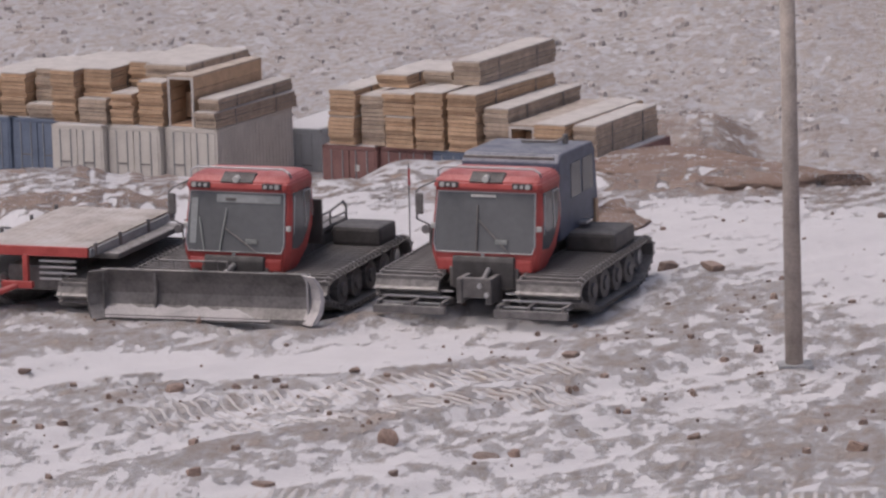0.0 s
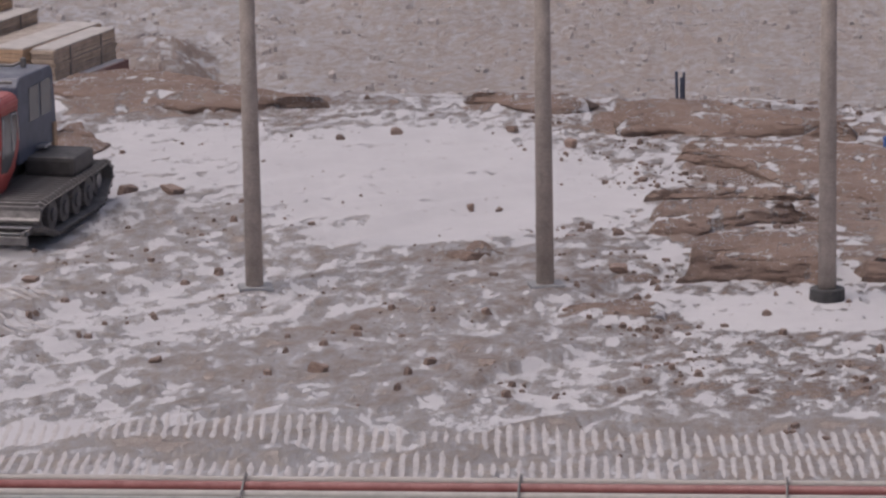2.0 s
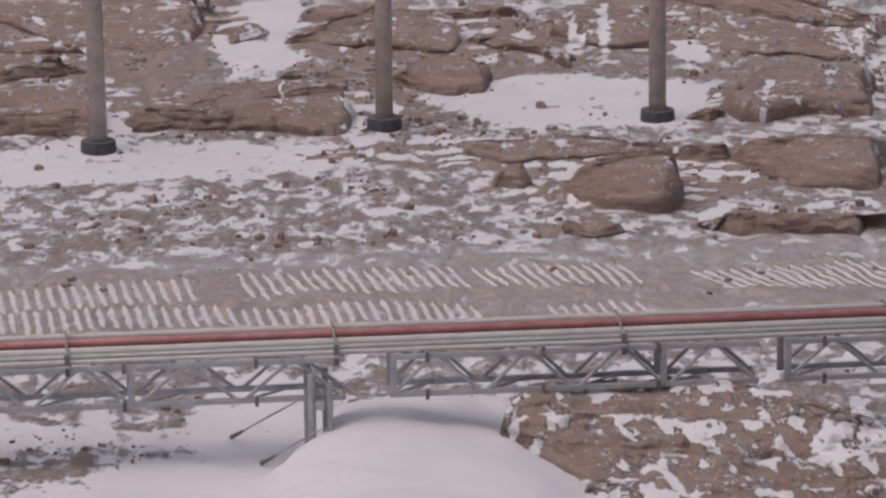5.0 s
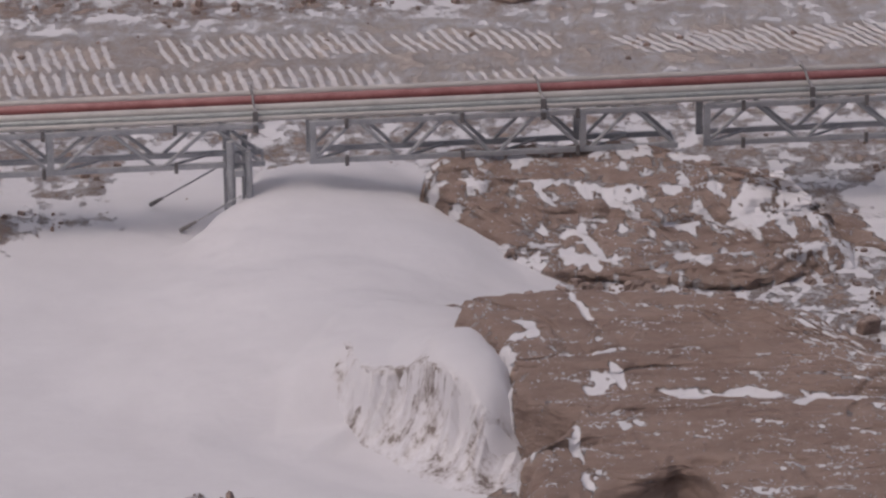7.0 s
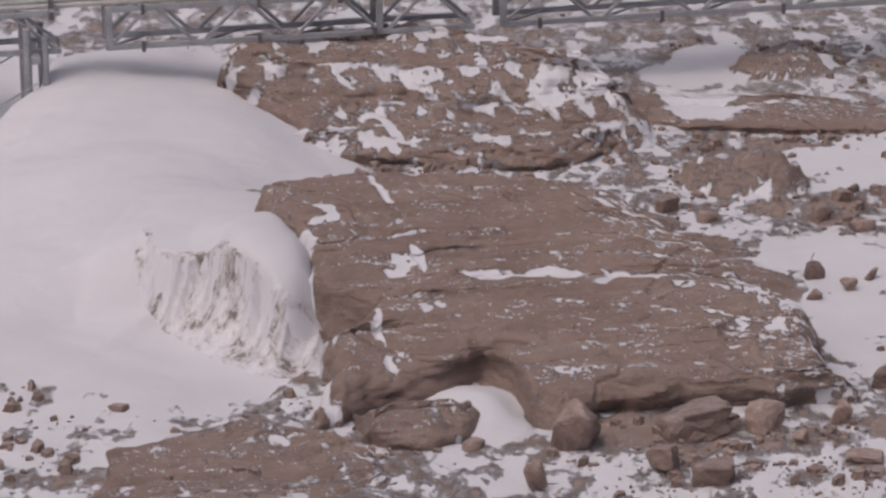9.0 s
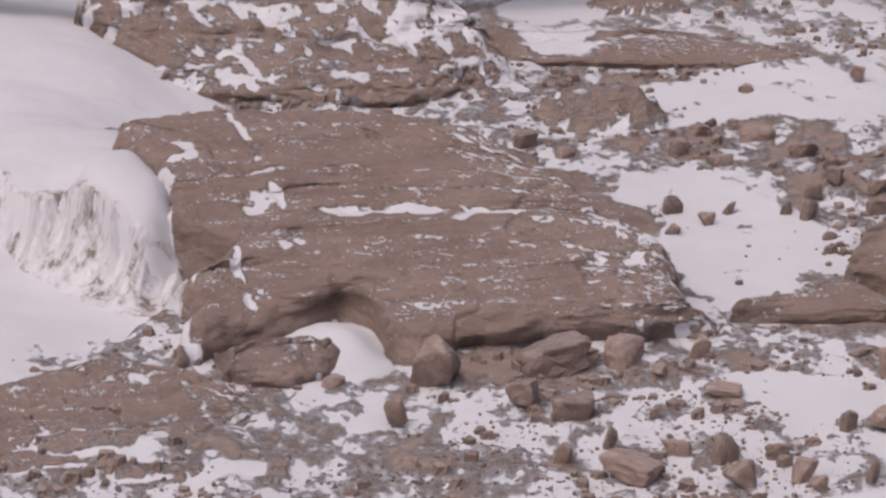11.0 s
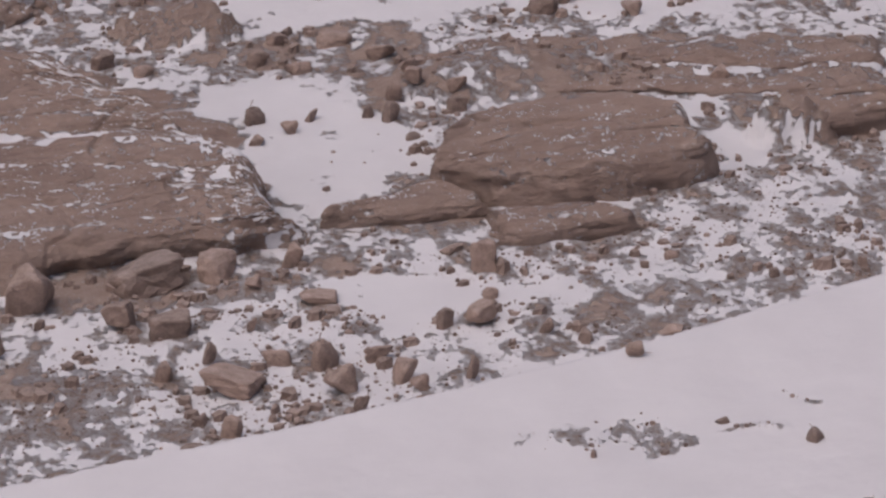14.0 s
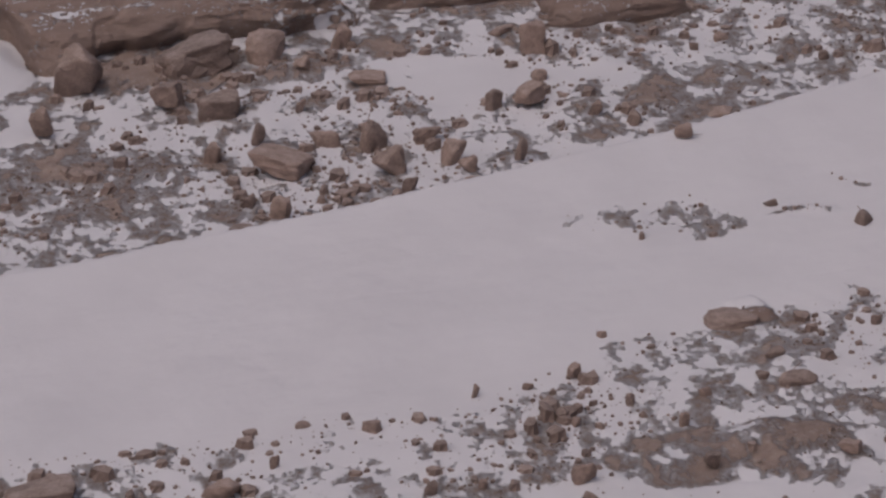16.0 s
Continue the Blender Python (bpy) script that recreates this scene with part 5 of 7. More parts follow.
def scatter(name, label, count, seed, xs, ys, size, keep, mat=None):
    """Small loose stones in one mesh, thickest where the ground is bare."""
    rng = np.random.default_rng(seed)
    x, y = rng.uniform(*xs, count), rng.uniform(*ys, count)
    d, pan = np.hypot(x, y), np.degrees(np.arctan2(x, y))
    clump = fbm(x * 0.7, y * 0.7, 4, 61)
    z, bare = land(x, y)
    ok = (pan > -9) & (pan < 37) & keep(d, pan, bare, clump, rng)
    # few stones lie on the driven lane
    back = behind_bridge(x, y)
    ok &= (back < 4.9) | (back > 11.6) | (np.random.default_rng(seed + 1).random(count) < 0.07)
    x, y, z = x[ok], y[ok], z[ok]
    s = size[0] * (size[1] / size[0]) ** (rng.random(len(x)) ** 2.2)
    # a low eight-sided lump
    ang = np.arange(6) * math.pi / 3
    ring = np.stack([np.cos(ang) * 0.5, np.sin(ang) * 0.5, 0 * ang], 1)
    ring2 = np.stack([np.cos(ang + 0.4) * 0.36, np.sin(ang + 0.4) * 0.36, 0 * ang + 0.42], 1)
    unit = np.vstack([ring - [0, 0, 0.25], ring2, [[0.03, 0.02, 0.56]]])
    faces = [(i, (i + 1) % 6, 6 + (i + 1) % 6, 6 + i) for i in range(6)] + [(6 + i, 6 + (i + 1) % 6, 12) for i in range(6)]
    V, Fc = [], []
    for i in range(len(x)):
        a = rng.uniform(0, 6.28)
        c, sn = math.cos(a), math.sin(a)
        u = unit * (1 + rng.uniform(-0.28, 0.28, unit.shape)) * [1, rng.uniform(0.55, 1), rng.uniform(0.45, 1.0)] * s[i]
        V.append(np.stack([u[:, 0] * c - u[:, 1] * sn + x[i], u[:, 0] * sn + u[:, 1] * c + y[i], u[:, 2] + z[i]], 1))
        Fc.extend(tuple(k + 13 * i for k in f) for f in faces)
    me = bpy.data.meshes.new(name)
    me.from_pydata(np.vstack(V).tolist(), [], Fc)
    me.materials.append(mat or M_STONE)
    return tagged(new(name, me), label, "stones", kind="stuff")


scatter("loose_stones", "small brown stones strewn over wind-packed snow", 110000, 4, (-8, 42), (22, 92), (0.035, 0.24),
        lambda d, pan, bare, clump, rng: (bare > 0.05) & (bare < 0.8) & (rng.random(len(d)) < np.clip((clump - 0.42) * 3.2, 0.02, 1) * np.clip(bare * 1.8, 0.12, 1) * 1.0 * np.where(pan < 9, 0.2, np.where((d > 57) & (d < 63), 0.15, 1.0))))
scatter("rubble_stones", "angular brown rubble strewn between bedrock and drift", 26000, 14, (9, 36), (26, 48), (0.06, 0.27),
        lambda d, pan, bare, clump, rng: (bare > 0.02) & (bare < 0.72) & (pan > 15) & (rng.random(len(d)) < np.clip((clump - 0.44) * 3.0, 0.01, 1) * np.clip(bare * 2.2, 0.1, 1) * 0.55))
scatter("drift_pebbles", "scattered dark pebbles on a smooth drift", 16000, 5, (-8, 42), (22, 92), (0.03, 0.13),
        lambda d, pan, bare, clump, rng: (bare > -0.2) & (bare < 0.25) & (rng.random(len(d)) < np.clip((clump - 0.5) * 3, 0.0, 1) * 0.35))
scatter("near_pebbles", "fine brown pebbles blown clear of snow", 60000, 7, (8, 30), (24, 37), (0.014, 0.07),
        lambda d, pan, bare, clump, rng: (bare > 0.1) & (bare < 0.8) & (rng.random(len(d)) < np.clip((clump - 0.3) * 2.5, 0.04, 1) * np.clip(bare * 1.8, 0, 1) * 0.8))
scatter("valley_rocks", "far brown rocks dusted with snow and paled for haze", 20000, 6, (-30, 80), (140, 262), (0.16, 0.6),
        lambda d, pan, bare, clump, rng: (d > 150) & (rng.random(len(d)) < np.clip((clump - 0.35) * 2.5, 0.05, 1)), M_HAZED_STONE)


# ---- timber poles ----
def timber_pole(x, y, shoe, lean):
    z = ground_at(x, y)
    e = empty("timber_pole", pose(x, y, z, 0, lean, 0))
    bm = bmesh.new()
    add_tube(bm, (0, 0, -0.4), (0, 0, 9.0), 0.165, 0.125, 18)
    shaft = part("shaft", bm, M_POLE, e)
    for p in shaft.data.polygons:
        p.use_smooth = True
    if shoe:
        bm = tube((0, 0, -0.1), (0, 0, 0.2), 0.33, 0.31, 18)
        part("collar", bm, M_TYRE, e, "black rubber collar round the foot")
    else:
        part("foot_plate", box((0.02, 0, 0.03), (0.62, 0.5, 0.09), 0.02), M_GALV, e, "flat grey foot plate")
    tagged(e, "weathered grey timber pole with " + ("a black collar" if shoe else "a flat foot plate") + " standing in snow", "pole", "row of timber poles")


timber_pole(6.31, 74.11, False, -0.3)
timber_pole(11.50, 73.08, False, -0.2)
timber_pole(16.37, 71.56, True, 0.0)
timber_pole(21.70, 71.45, True, 0.3)
timber_pole(26.63, 70.39, True, 0.0)
timber_pole(32.0, 69.4, True, 0.0)


# ---- pipe bridge ----
BR = pose(15.12, 52.27, 0, 0, 0, -12.1)
Z_LOW, Z_TOP, HALF = 0.89, 1.415, 0.29


def bridge_span(x0, x1):
    """One lattice span along local x, near side at -y."""
    e = empty("lattice_truss", BR)
    n = max(2, round((x1 - x0) / 1.36))
    dx = (x1 - x0) / n
    for y in (-HALF, HALF):
        part("top_chord", box(((x0 + x1) / 2, y, Z_TOP), (x1 - x0, 0.07, 0.075), 0.01), M_GALV, e)
        part("bottom_chord", box(((x0 + x1) / 2, y, Z_LOW), (x1 - x0, 0.07, 0.075), 0.01), M_GALV, e)
        for i in range(n):
            xa = x0 + i * dx
            xm = xa + dx / 2
            part("diagonal", tube((xa + 0.04, y, Z_LOW), (xm - 0.04, y, Z_TOP), 0.027, n=6), M_GALV, e)
            part("diagonal", tube((xm + 0.04, y, Z_TOP), (xa + dx - 0.04, y, Z_LOW), 0.027, n=6), M_GALV, e)
        for i in range(0, n + 1, 3):
            part("post", box((x0 + i * dx + (0.05 if i == 0 else -0.05), y, (Z_LOW + Z_TOP) / 2), (0.09, 0.075, Z_TOP - Z_LOW), 0.01), M_GALV, e)
    for i in range(n + 1):
        x = min(x0 + i * dx + 0.03, x1 - 0.03)
        part("cross_brace", tube((x, -HALF, Z_LOW), (min(x + dx / 2, x1), HALF, Z_LOW), 0.022, n=6), M_GALV, e)
        part("cross_brace", tube((x, -HALF, Z_TOP), (min(x + dx / 2, x1), HALF, Z_TOP), 0.022, n=6), M_GALV, e)
    for i in range(2 * n):
        x = x0 + dx * (i * 1.25 + 0.4)
        if x < x1:
            part("clip", box((x, -HALF - 0.045, Z_TOP), (0.05, 0.05, 0.15), 0.006), M_DARK, e, "dark pipe clip")
            part("clip", box((x, -HALF - 0.045, Z_LOW), (0.05, 0.05, 0.15), 0.006), M_DARK, e, "dark pipe clip")
    tagged(e, "grey galvanised lattice truss span carrying pipes", "truss", "spans of the pipe bridge")


for a, b in ((-22.4, -14.4), (-14.3, -6.99), (-6.95, 0.12), (0.72, 5.75), (6.1, 14.3), (14.6, 22.5)):
    bridge_span(a, b)


def pipe(name, y, z, r, mat, label):
    bm = tube((-24, y, z), (24, y, z), r, n=16)
    ob = part(name, bm, mat)
    for p in ob.data.polygons:
        p.use_smooth = len(p.vertices) == 4
    ob.matrix_world = BR
    tagged(ob, label, "pipe", "pipes on the bridge")


pipe("thin_pipe", -0.26, Z_TOP + 0.09, 0.035, M_PIPE_CREAM, "thin pale pipe along the truss edge")
pipe("grey_pipe", -0.14, Z_TOP + 0.117, 0.047, M_PIPE_GREY, "grey steel pipe on the truss")
pipe("cream_pipe", 0.01, Z_TOP + 0.15, 0.066, M_PIPE_CREAM, "cream-jacketed insulated pipe on the truss")
pipe("red_pipe", 0.20, Z_TOP + 0.215, 0.076, M_PIPE_RED, "faded red fire water pipe on the truss")
pipe("rear_pipe", 0.42, Z_TOP + 0.25, 0.055, M_PIPE_CREAM, "pale insulated pipe behind the red pipe")


def pipe_bracket(x):
    e = empty("pipe_bracket", BR @ pose(x, 0, 0))
    part("arm", box((0, 0.08, Z_TOP + 0.055), (0.07, 0.95, 0.04), 0.006), M_GALV, e)
    part("saddle", box((0, 0.30, Z_TOP + 0.115), (0.07, 0.42, 0.07), 0.006), M_GALV, e)
    part("upright", box((0, -0.335, Z_TOP + 0.07), (0.07, 0.04, 0.30), 0.006), M_DARK, e)
    part("hoop", rail([(0, -0.335, Z_TOP + 0.2), (0, 0.0, Z_TOP + 0.24), (0, 0.20, Z_TOP + 0.31), (0, 0.46, Z_TOP + 0.33), (0, 0.54, Z_TOP + 0.26), (0, 0.54, Z_TOP + 0.05)], 0.018), M_DARK, e)
    tagged(e, "dark steel bracket clamping pipes to the truss", "bracket", "pipe brackets")


for x in (-18.5, -14.7, -10.95, -7.2, -3.6, 0.0, 3.9, 7.6, 11.4, 15.0, 18.7):
    pipe_bracket(x)


def trestle(x):
    e = empty("bridge_trestle", BR @ pose(x, 0, 0))
    for y in (-0.42, 0.42):
        part("leg", tube((0, y, -0.4), (0, y, 1.25), 0.055, n=12), M_GALV, e)
        part("leg", tube((0.24, y, -0.4), (0.24, y, 1.1), 0.045, n=12), M_GALV, e)
    part("cap_beam", box((0.1, 0, 0.84), (0.12, 1.15, 0.09), 0.01), M_GALV, e)
    part("tie", tube((0, -0.42, 0.15), (0, 0.42, 0.62), 0.025, n=8), M_GALV, e)
    tagged(e, "grey tubular steel trestle under the pipe bridge", "trestle", "bridge supports")


trestle(-0.35)


def anchor_stay(top, foot):
    e = empty("anchor_stay", pose(0, 0, 0))
    t, f = Vector(top), Vector(foot)
    part("rod", tube(f, t, 0.012, n=8), M_GALV, e)
    k = (t - f).normalized()
    part("turnbuckle", tube(f - k * 0.05, f + k * 0.22, 0.035, 0.02, 10), M_DARK, e, "dark turnbuckle at the anchor")
    tagged(e, "taut steel anchor rod running into the snow", "stay", "anchor stays")


anchor_stay((14.72, 52.3, 0.85), (14.0, 53.5, 0.02))
anchor_stay((14.75, 51.7, 0.55), (14.07, 52.19, 0.02))


# ---- print of tracked vehicles along the bridge: ridges of snow left between the cleats ----
M_PRINT = plain("trodden_snow", (0.55, 0.525, 0.53), 0.85, 0, 0.15, 6.0)


def tread_prints(name, ox, oy, turn, bands, seed):
    """Rows of ridges across the bands of a track: offset, width, lean, start, end, pitch."""
    rng = np.random.default_rng(seed)
    V, Fc = [], []
    c, s = math.cos(radians(turn)), math.sin(radians(turn))
    for band, (off, width, lean, x, end, pitch, thick) in enumerate(bands):
        while x < end:
            x += pitch + rng.uniform(-0.012, 0.012)
            wob = 0.25 * math.sin(x * 0.35 + band)
            gap = float(fbm(np.array([x * 0.33]), np.array([off * 3.0]), 3, 71)[0])
            if gap < 0.14 or rng.random() < 0.03:
                continue
            w = width * rng.uniform(0.8, 1.03)
            n = 9
            base = len(V)
            for i in range(n + 1):
                q = (i / n - 0.5) * w
                px, py = x + lean * q + rng.uniform(-0.014, 0.014), off + wob + q
                wd = thick * (0.75 + 0.35 * rng.random()) * (0.25 if i in (0, n) else 1)
                for sx in (-wd, 0.0, wd):
                    V.append(((px + sx) * c - py * s + ox, (px + sx) * s + py * c + oy, 0.018 if sx == 0 else -0.015))
            for i in range(n):
                for k in (0, 1):
                    a = base + 3 * i + k
                    Fc.append((a, a + 1, a + 4, a + 3))
    V = np.array(V)
    z, bare = land(V[:, 0], V[:, 1])
    V[:, 2] += z + 0.004
    me = bpy.data.meshes.new(name)
    me.from_pydata(V.tolist(), [], Fc)
    me.polygons.foreach_set("use_smooth", np.ones(len(me.polygons), bool))
    me.materials.append(M_PRINT)
    tagged(new(name, me), "parallel ridges of snow in vehicle track prints", "track prints", kind="stuff")


tread_prints("tread_prints", 15.2, 52.25, -12.1, (
    (9.15, 1.6, -0.07, -26.0, -1.7, 0.195, 0.068), (8.95, 1.5, -0.16, -1.0, 5.2, 0.195, 0.066), (8.7, 1.6, -0.32, 6.3, 24.0, 0.20, 0.066),
    (7.25, 1.4, -0.05, -26.0, 2.6, 0.195, 0.068), (7.0, 1.1, -0.12, 3.6, 5.0, 0.195, 0.06)), 9)
tread_prints("yard_prints", -5.19, 70.96, 20.9, ((0.7, 1.3, -0.12, 0.0, 8.4, 0.24, 0.04), (-0.9, 1.3, -0.3, 1.0, 7.4, 0.24, 0.04)), 19)

# ---- wind-carved scarp of ice at the end of the bedrock ----
def ice_material():
    m, nt, b = nodes_of("streaked_shaded_ice")
    tc = nt.nodes.new("ShaderNodeTexCoord")
    n1 = noise_node(nt, 3.6, 6, 0.65, tc.outputs["Object"], (0.9, 0.9, 0.12))
    n2 = noise_node(nt, 16.0, 4, 0.6, tc.outputs["Object"], (1.0, 1.0, 0.4))
    f = maths(nt, "ADD", maths(nt, "MULTIPLY", n1, 0.7), maths(nt, "MULTIPLY", n2, 0.3))
    # brown streaks belong to the ice; the greys also paint in the hollow's shade
    link(nt, ramp(nt, f, ((0.40, (0.17, 0.14, 0.125)), (0.44, (0.38, 0.35, 0.345)), (0.50, (0.56, 0.545, 0.56)), (0.60, SNOW))), b.inputs["Base Color"])
    b.inputs["Roughness"].default_value = 0.45
    bump(nt, b, f, 0.4, 0.03)
    return m


M_ICE = ice_material()


def draped_scarp(name, lip, foot, label):
    """A steep fluted face of drifted snow and ice falling from the lip of the hollow to its floor."""
    n, m = 190, 22
    u = np.linspace(0, 1, n + 1)

    def along(run):
        p = np.array(run)
        at = np.concatenate([[0], np.cumsum(np.hypot(*np.diff(p, axis=0).T))])
        x, y = np.interp(u, at / at[-1], p[:, 0]), np.interp(u, at / at[-1], p[:, 1])
        soft = np.hanning(17)[1:-1] / np.hanning(17).sum()
        return [np.convolve(np.pad(v, 15, "reflect", reflect_type="odd"), soft, "same")[15:-15] for v in (x, y)]

    (ax, ay), (bx, by) = along(lip), along(foot)
    bm = bmesh.new()
    grid = []
    for i in range(n + 1):
        a, b = Vector((ax[i], ay[i], 0)), Vector((bx[i], by[i], 0))
        a.z, b.z = ground_at(a.x, a.y) + 0.02, ground_at(b.x, b.y) - 0.03
        way = Vector((b.x - a.x, b.y - a.y, 0)).normalized()
        back = a - way * 0.35
        line = [bm.verts.new((back.x, back.y, ground_at(back.x, back.y) - 0.03))]
        fade = min(1, i / 12, (n - i) / 12)
        for j in range(m + 1):
            s = j / m
            # the face falls steeply first, then runs out into blown snow
            q = a.lerp(b, s ** 1.7)
            fl = 0.16 * noise.noise(Vector((i * 0.07, s * 0.5, 2))) + 0.10 * noise.noise(Vector((i * 0.2, s * 0.9, 5))) + 0.05 * noise.noise(Vector((i * 0.5, s * 1.6, 9)))
            q = q + way * fl * fade * math.sin(math.pi * min(1.0, s + 0.05)) ** 0.7
            q.z = a.z + (b.z - a.z) * (1 - (1 - s) ** 1.5) + 0.02 * noise.noise(Vector((i * 0.2, s * 3, 1)))
            line.append(bm.verts.new(q))
        grid.append(line)
    for a, b in zip(grid, grid[1:]):
        for j in range(len(a) - 1):
            bm.faces.new((a[j], b[j], b[j + 1], a[j + 1]))
    bmesh.ops.recalc_face_normals(bm, faces=bm.faces)
    ob = part(name, bm, M_ICE)
    for pl in ob.data.polygons:
        pl.use_smooth = True
    return tagged(ob, label, "ice scarp", kind="structure")


draped_scarp("ice_scarp", SCOOP, SCOOP_FOOT, "fluted scarp of wind-carved snow and ice with dirty streaks and painted shade")



# ---- vehicles ----
M_RED = plain("red_vehicle_paint", (0.44, 0.06, 0.052), 0.42, 0, 0.18, 2.5, dust=0.35)
M_BLUE = plain("dark_blue_paint", (0.075, 0.095, 0.15), 0.5, 0, 0.2, 2.5, dust=0.45)
M_GLASS = plain("tinted_glass", (0.13, 0.134, 0.14), 0.1, 0, 0.15, 0.7)
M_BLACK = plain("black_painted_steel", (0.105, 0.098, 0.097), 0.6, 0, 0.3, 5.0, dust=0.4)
M_RUBBER = plain("smooth_black_rubber", (0.06, 0.056, 0.056), 0.55, 0, 0.25, 4.0, dust=0.2)
M_RIME = plain("rime_and_blown_snow", (0.46, 0.44, 0.445), 0.8, 0, 0.25, 2.2, dust=0.4, bumpy=0.01)
M_LIT_GLASS = plain("glass_painted_light", (0.30, 0.315, 0.32), 0.15, 0, 0.2, 1.5)
M_CHROME = plain("worn_bright_metal", (0.55, 0.55, 0.56), 0.35, 0.8, 0.15, 8.0)
M_STEEL = plain("worn_dark_steel", (0.16, 0.152, 0.152), 0.6, 0.3, 0.35, 4.0, dust=0.5)
M_BLADE = plain("scraped_blade_steel", (0.13, 0.122, 0.12), 0.5, 0.3, 0.4, 1.5, dust=0.4)
M_LAMP = plain("lamp_lens", (0.60, 0.60, 0.58), 0.15, 0, 0.05, 9.0)
M_WOOD = plain("sawn_timber", (0.50, 0.345, 0.225), 0.85, 0, 0.22, 2.0, dust=0.3, object_tint=0.35)
M_WOOD_GREY = plain("weathered_timber", (0.43, 0.345, 0.27), 0.9, 0, 0.3, 2.0, dust=0.5, object_tint=0.3)
M_WHITE_C = plain("white_container_paint", (0.60, 0.57, 0.53), 0.55, 0, 0.1, 1.2, dust=0.2)
M_RED_C = plain("oxide_red_container_paint", (0.22, 0.11, 0.10), 0.6, 0, 0.2, 1.2, dust=0.25)
M_BLUE_C = plain("blue_container_paint", (0.14, 0.18, 0.26), 0.6, 0, 0.2, 1.2, dust=0.25)
M_GREY_C = plain("pale_grey_container_paint", (0.40, 0.42, 0.44), 0.55, 0, 0.1, 1.2, dust=0.2)
M_BLUE_D = plain("bright_blue_plastic", (0.06, 0.15, 0.42), 0.45, 0, 0.15, 5.0, dust=0.15)
M_DECK = plain("worn_deck_planks", (0.36, 0.30, 0.25), 0.9, 0, 0.3, 1.2, dust=0.9, object_tint=0.25)

BELT = ((-2.2, 0.34), (-2.32, 0.5), (-2.24, 0.64), (-1.95, 0.70), (1.6, 0.76), (2.0, 0.78), (2.28, 0.66), (2.28, 0.42), (1.85, 0.1), (1.6, 0.0), (-1.25, 0.0), (-1.55, 0.12))


def loop_points(outline, step):
    """Points and slopes at even steps round a closed outline of (y, z)."""
    pts = [Vector((0, y, z)) for y, z in outline]
    out, carry = [], 0.0
    for a, b in zip(pts, pts[1:] + pts[:1]):
        d = b - a
        s = carry
        while s < d.length:
            out.append((a + d * (s / d.length), math.atan2(d.z, d.y)))
            s += step
        carry = s - d.length
    return out


def track(parent, x0, x1):
    """A wide rubber belt with steel cleats, running wheels and a sprocket."""
    side = 1 if x0 + x1 > 0 else -1
    xm = (x0 + x1) / 2
    bm = bmesh.new()
    n = len(BELT)
    cy, cz = 0.0, 0.38
    rings = []
    for x, k in ((x0, 1.0), (x1, 1.0), (x1, 0.93), (x0, 0.93)):
        rings.append([bm.verts.new((x, cy + (y - cy) * (1 - (1 - k) * 0.45), cz + (z - cz) * k)) for y, z in BELT])
    for a, b in zip(rings, rings[1:] + rings[:1]):
        for i in range(n):
            bm.faces.new((a[i], a[(i + 1) % n], b[(i + 1) % n], b[i]))
    bmesh.ops.recalc_face_normals(bm, faces=bm.faces)
    belt = part("track_belt", bm, M_DARK, parent, "black rubber track belt dusted with snow")
    first = None
    for p, a in loop_points(BELT, 0.19):
        if first is None:
            b = bmesh.new()
            add_box(b, (0, 0, -0.035), (x1 - x0, 0.05, 0.07))
            add_box(b, (-(x1 - x0) / 2 + 0.08, 0, -0.045), (0.06, 0.09, 0.09))
            add_box(b, ((x1 - x0) / 2 - 0.08, 0, -0.045), (0.06, 0.09, 0.09))
            first = part("cleat", b, M_CLEAT, belt)
            ob = first
        else:
            ob = new("cleat", first.data)
            ob.parent = belt
        ob.matrix_local = Matrix.Translation((xm, p.y, p.z)) @ Matrix.Rotation(a + math.pi, 4, "X")
    for y in (-1.25, -0.5, 0.25, 1.0):
        w = part("wheel", tube((xm + side * 0.15, y, 0.37), (xm + side * 0.55, y, 0.37), 0.29, n=20), M_DARK, parent)
        part("hub", tube((xm + side * 0.55, y, 0.37), (xm + side * 0.6, y, 0.37), 0.14, n=14), M_STEEL, w)
    w = part("sprocket", tube((xm - side * 0.3, 1.85, 0.44), (xm + side * 0.45, 1.85, 0.44), 0.29, n=16), M_STEEL, parent)
    part("hub", tube((xm + side * 0.45, 1.85, 0.44), (xm + side * 0.5, 1.85, 0.44), 0.15, n=12), M_CHROME, w)


M_CLEAT = plain("cleat_steel", (0.21, 0.20, 0.196), 0.5, 0.35, 0.3, 6.0, dust=0.45)


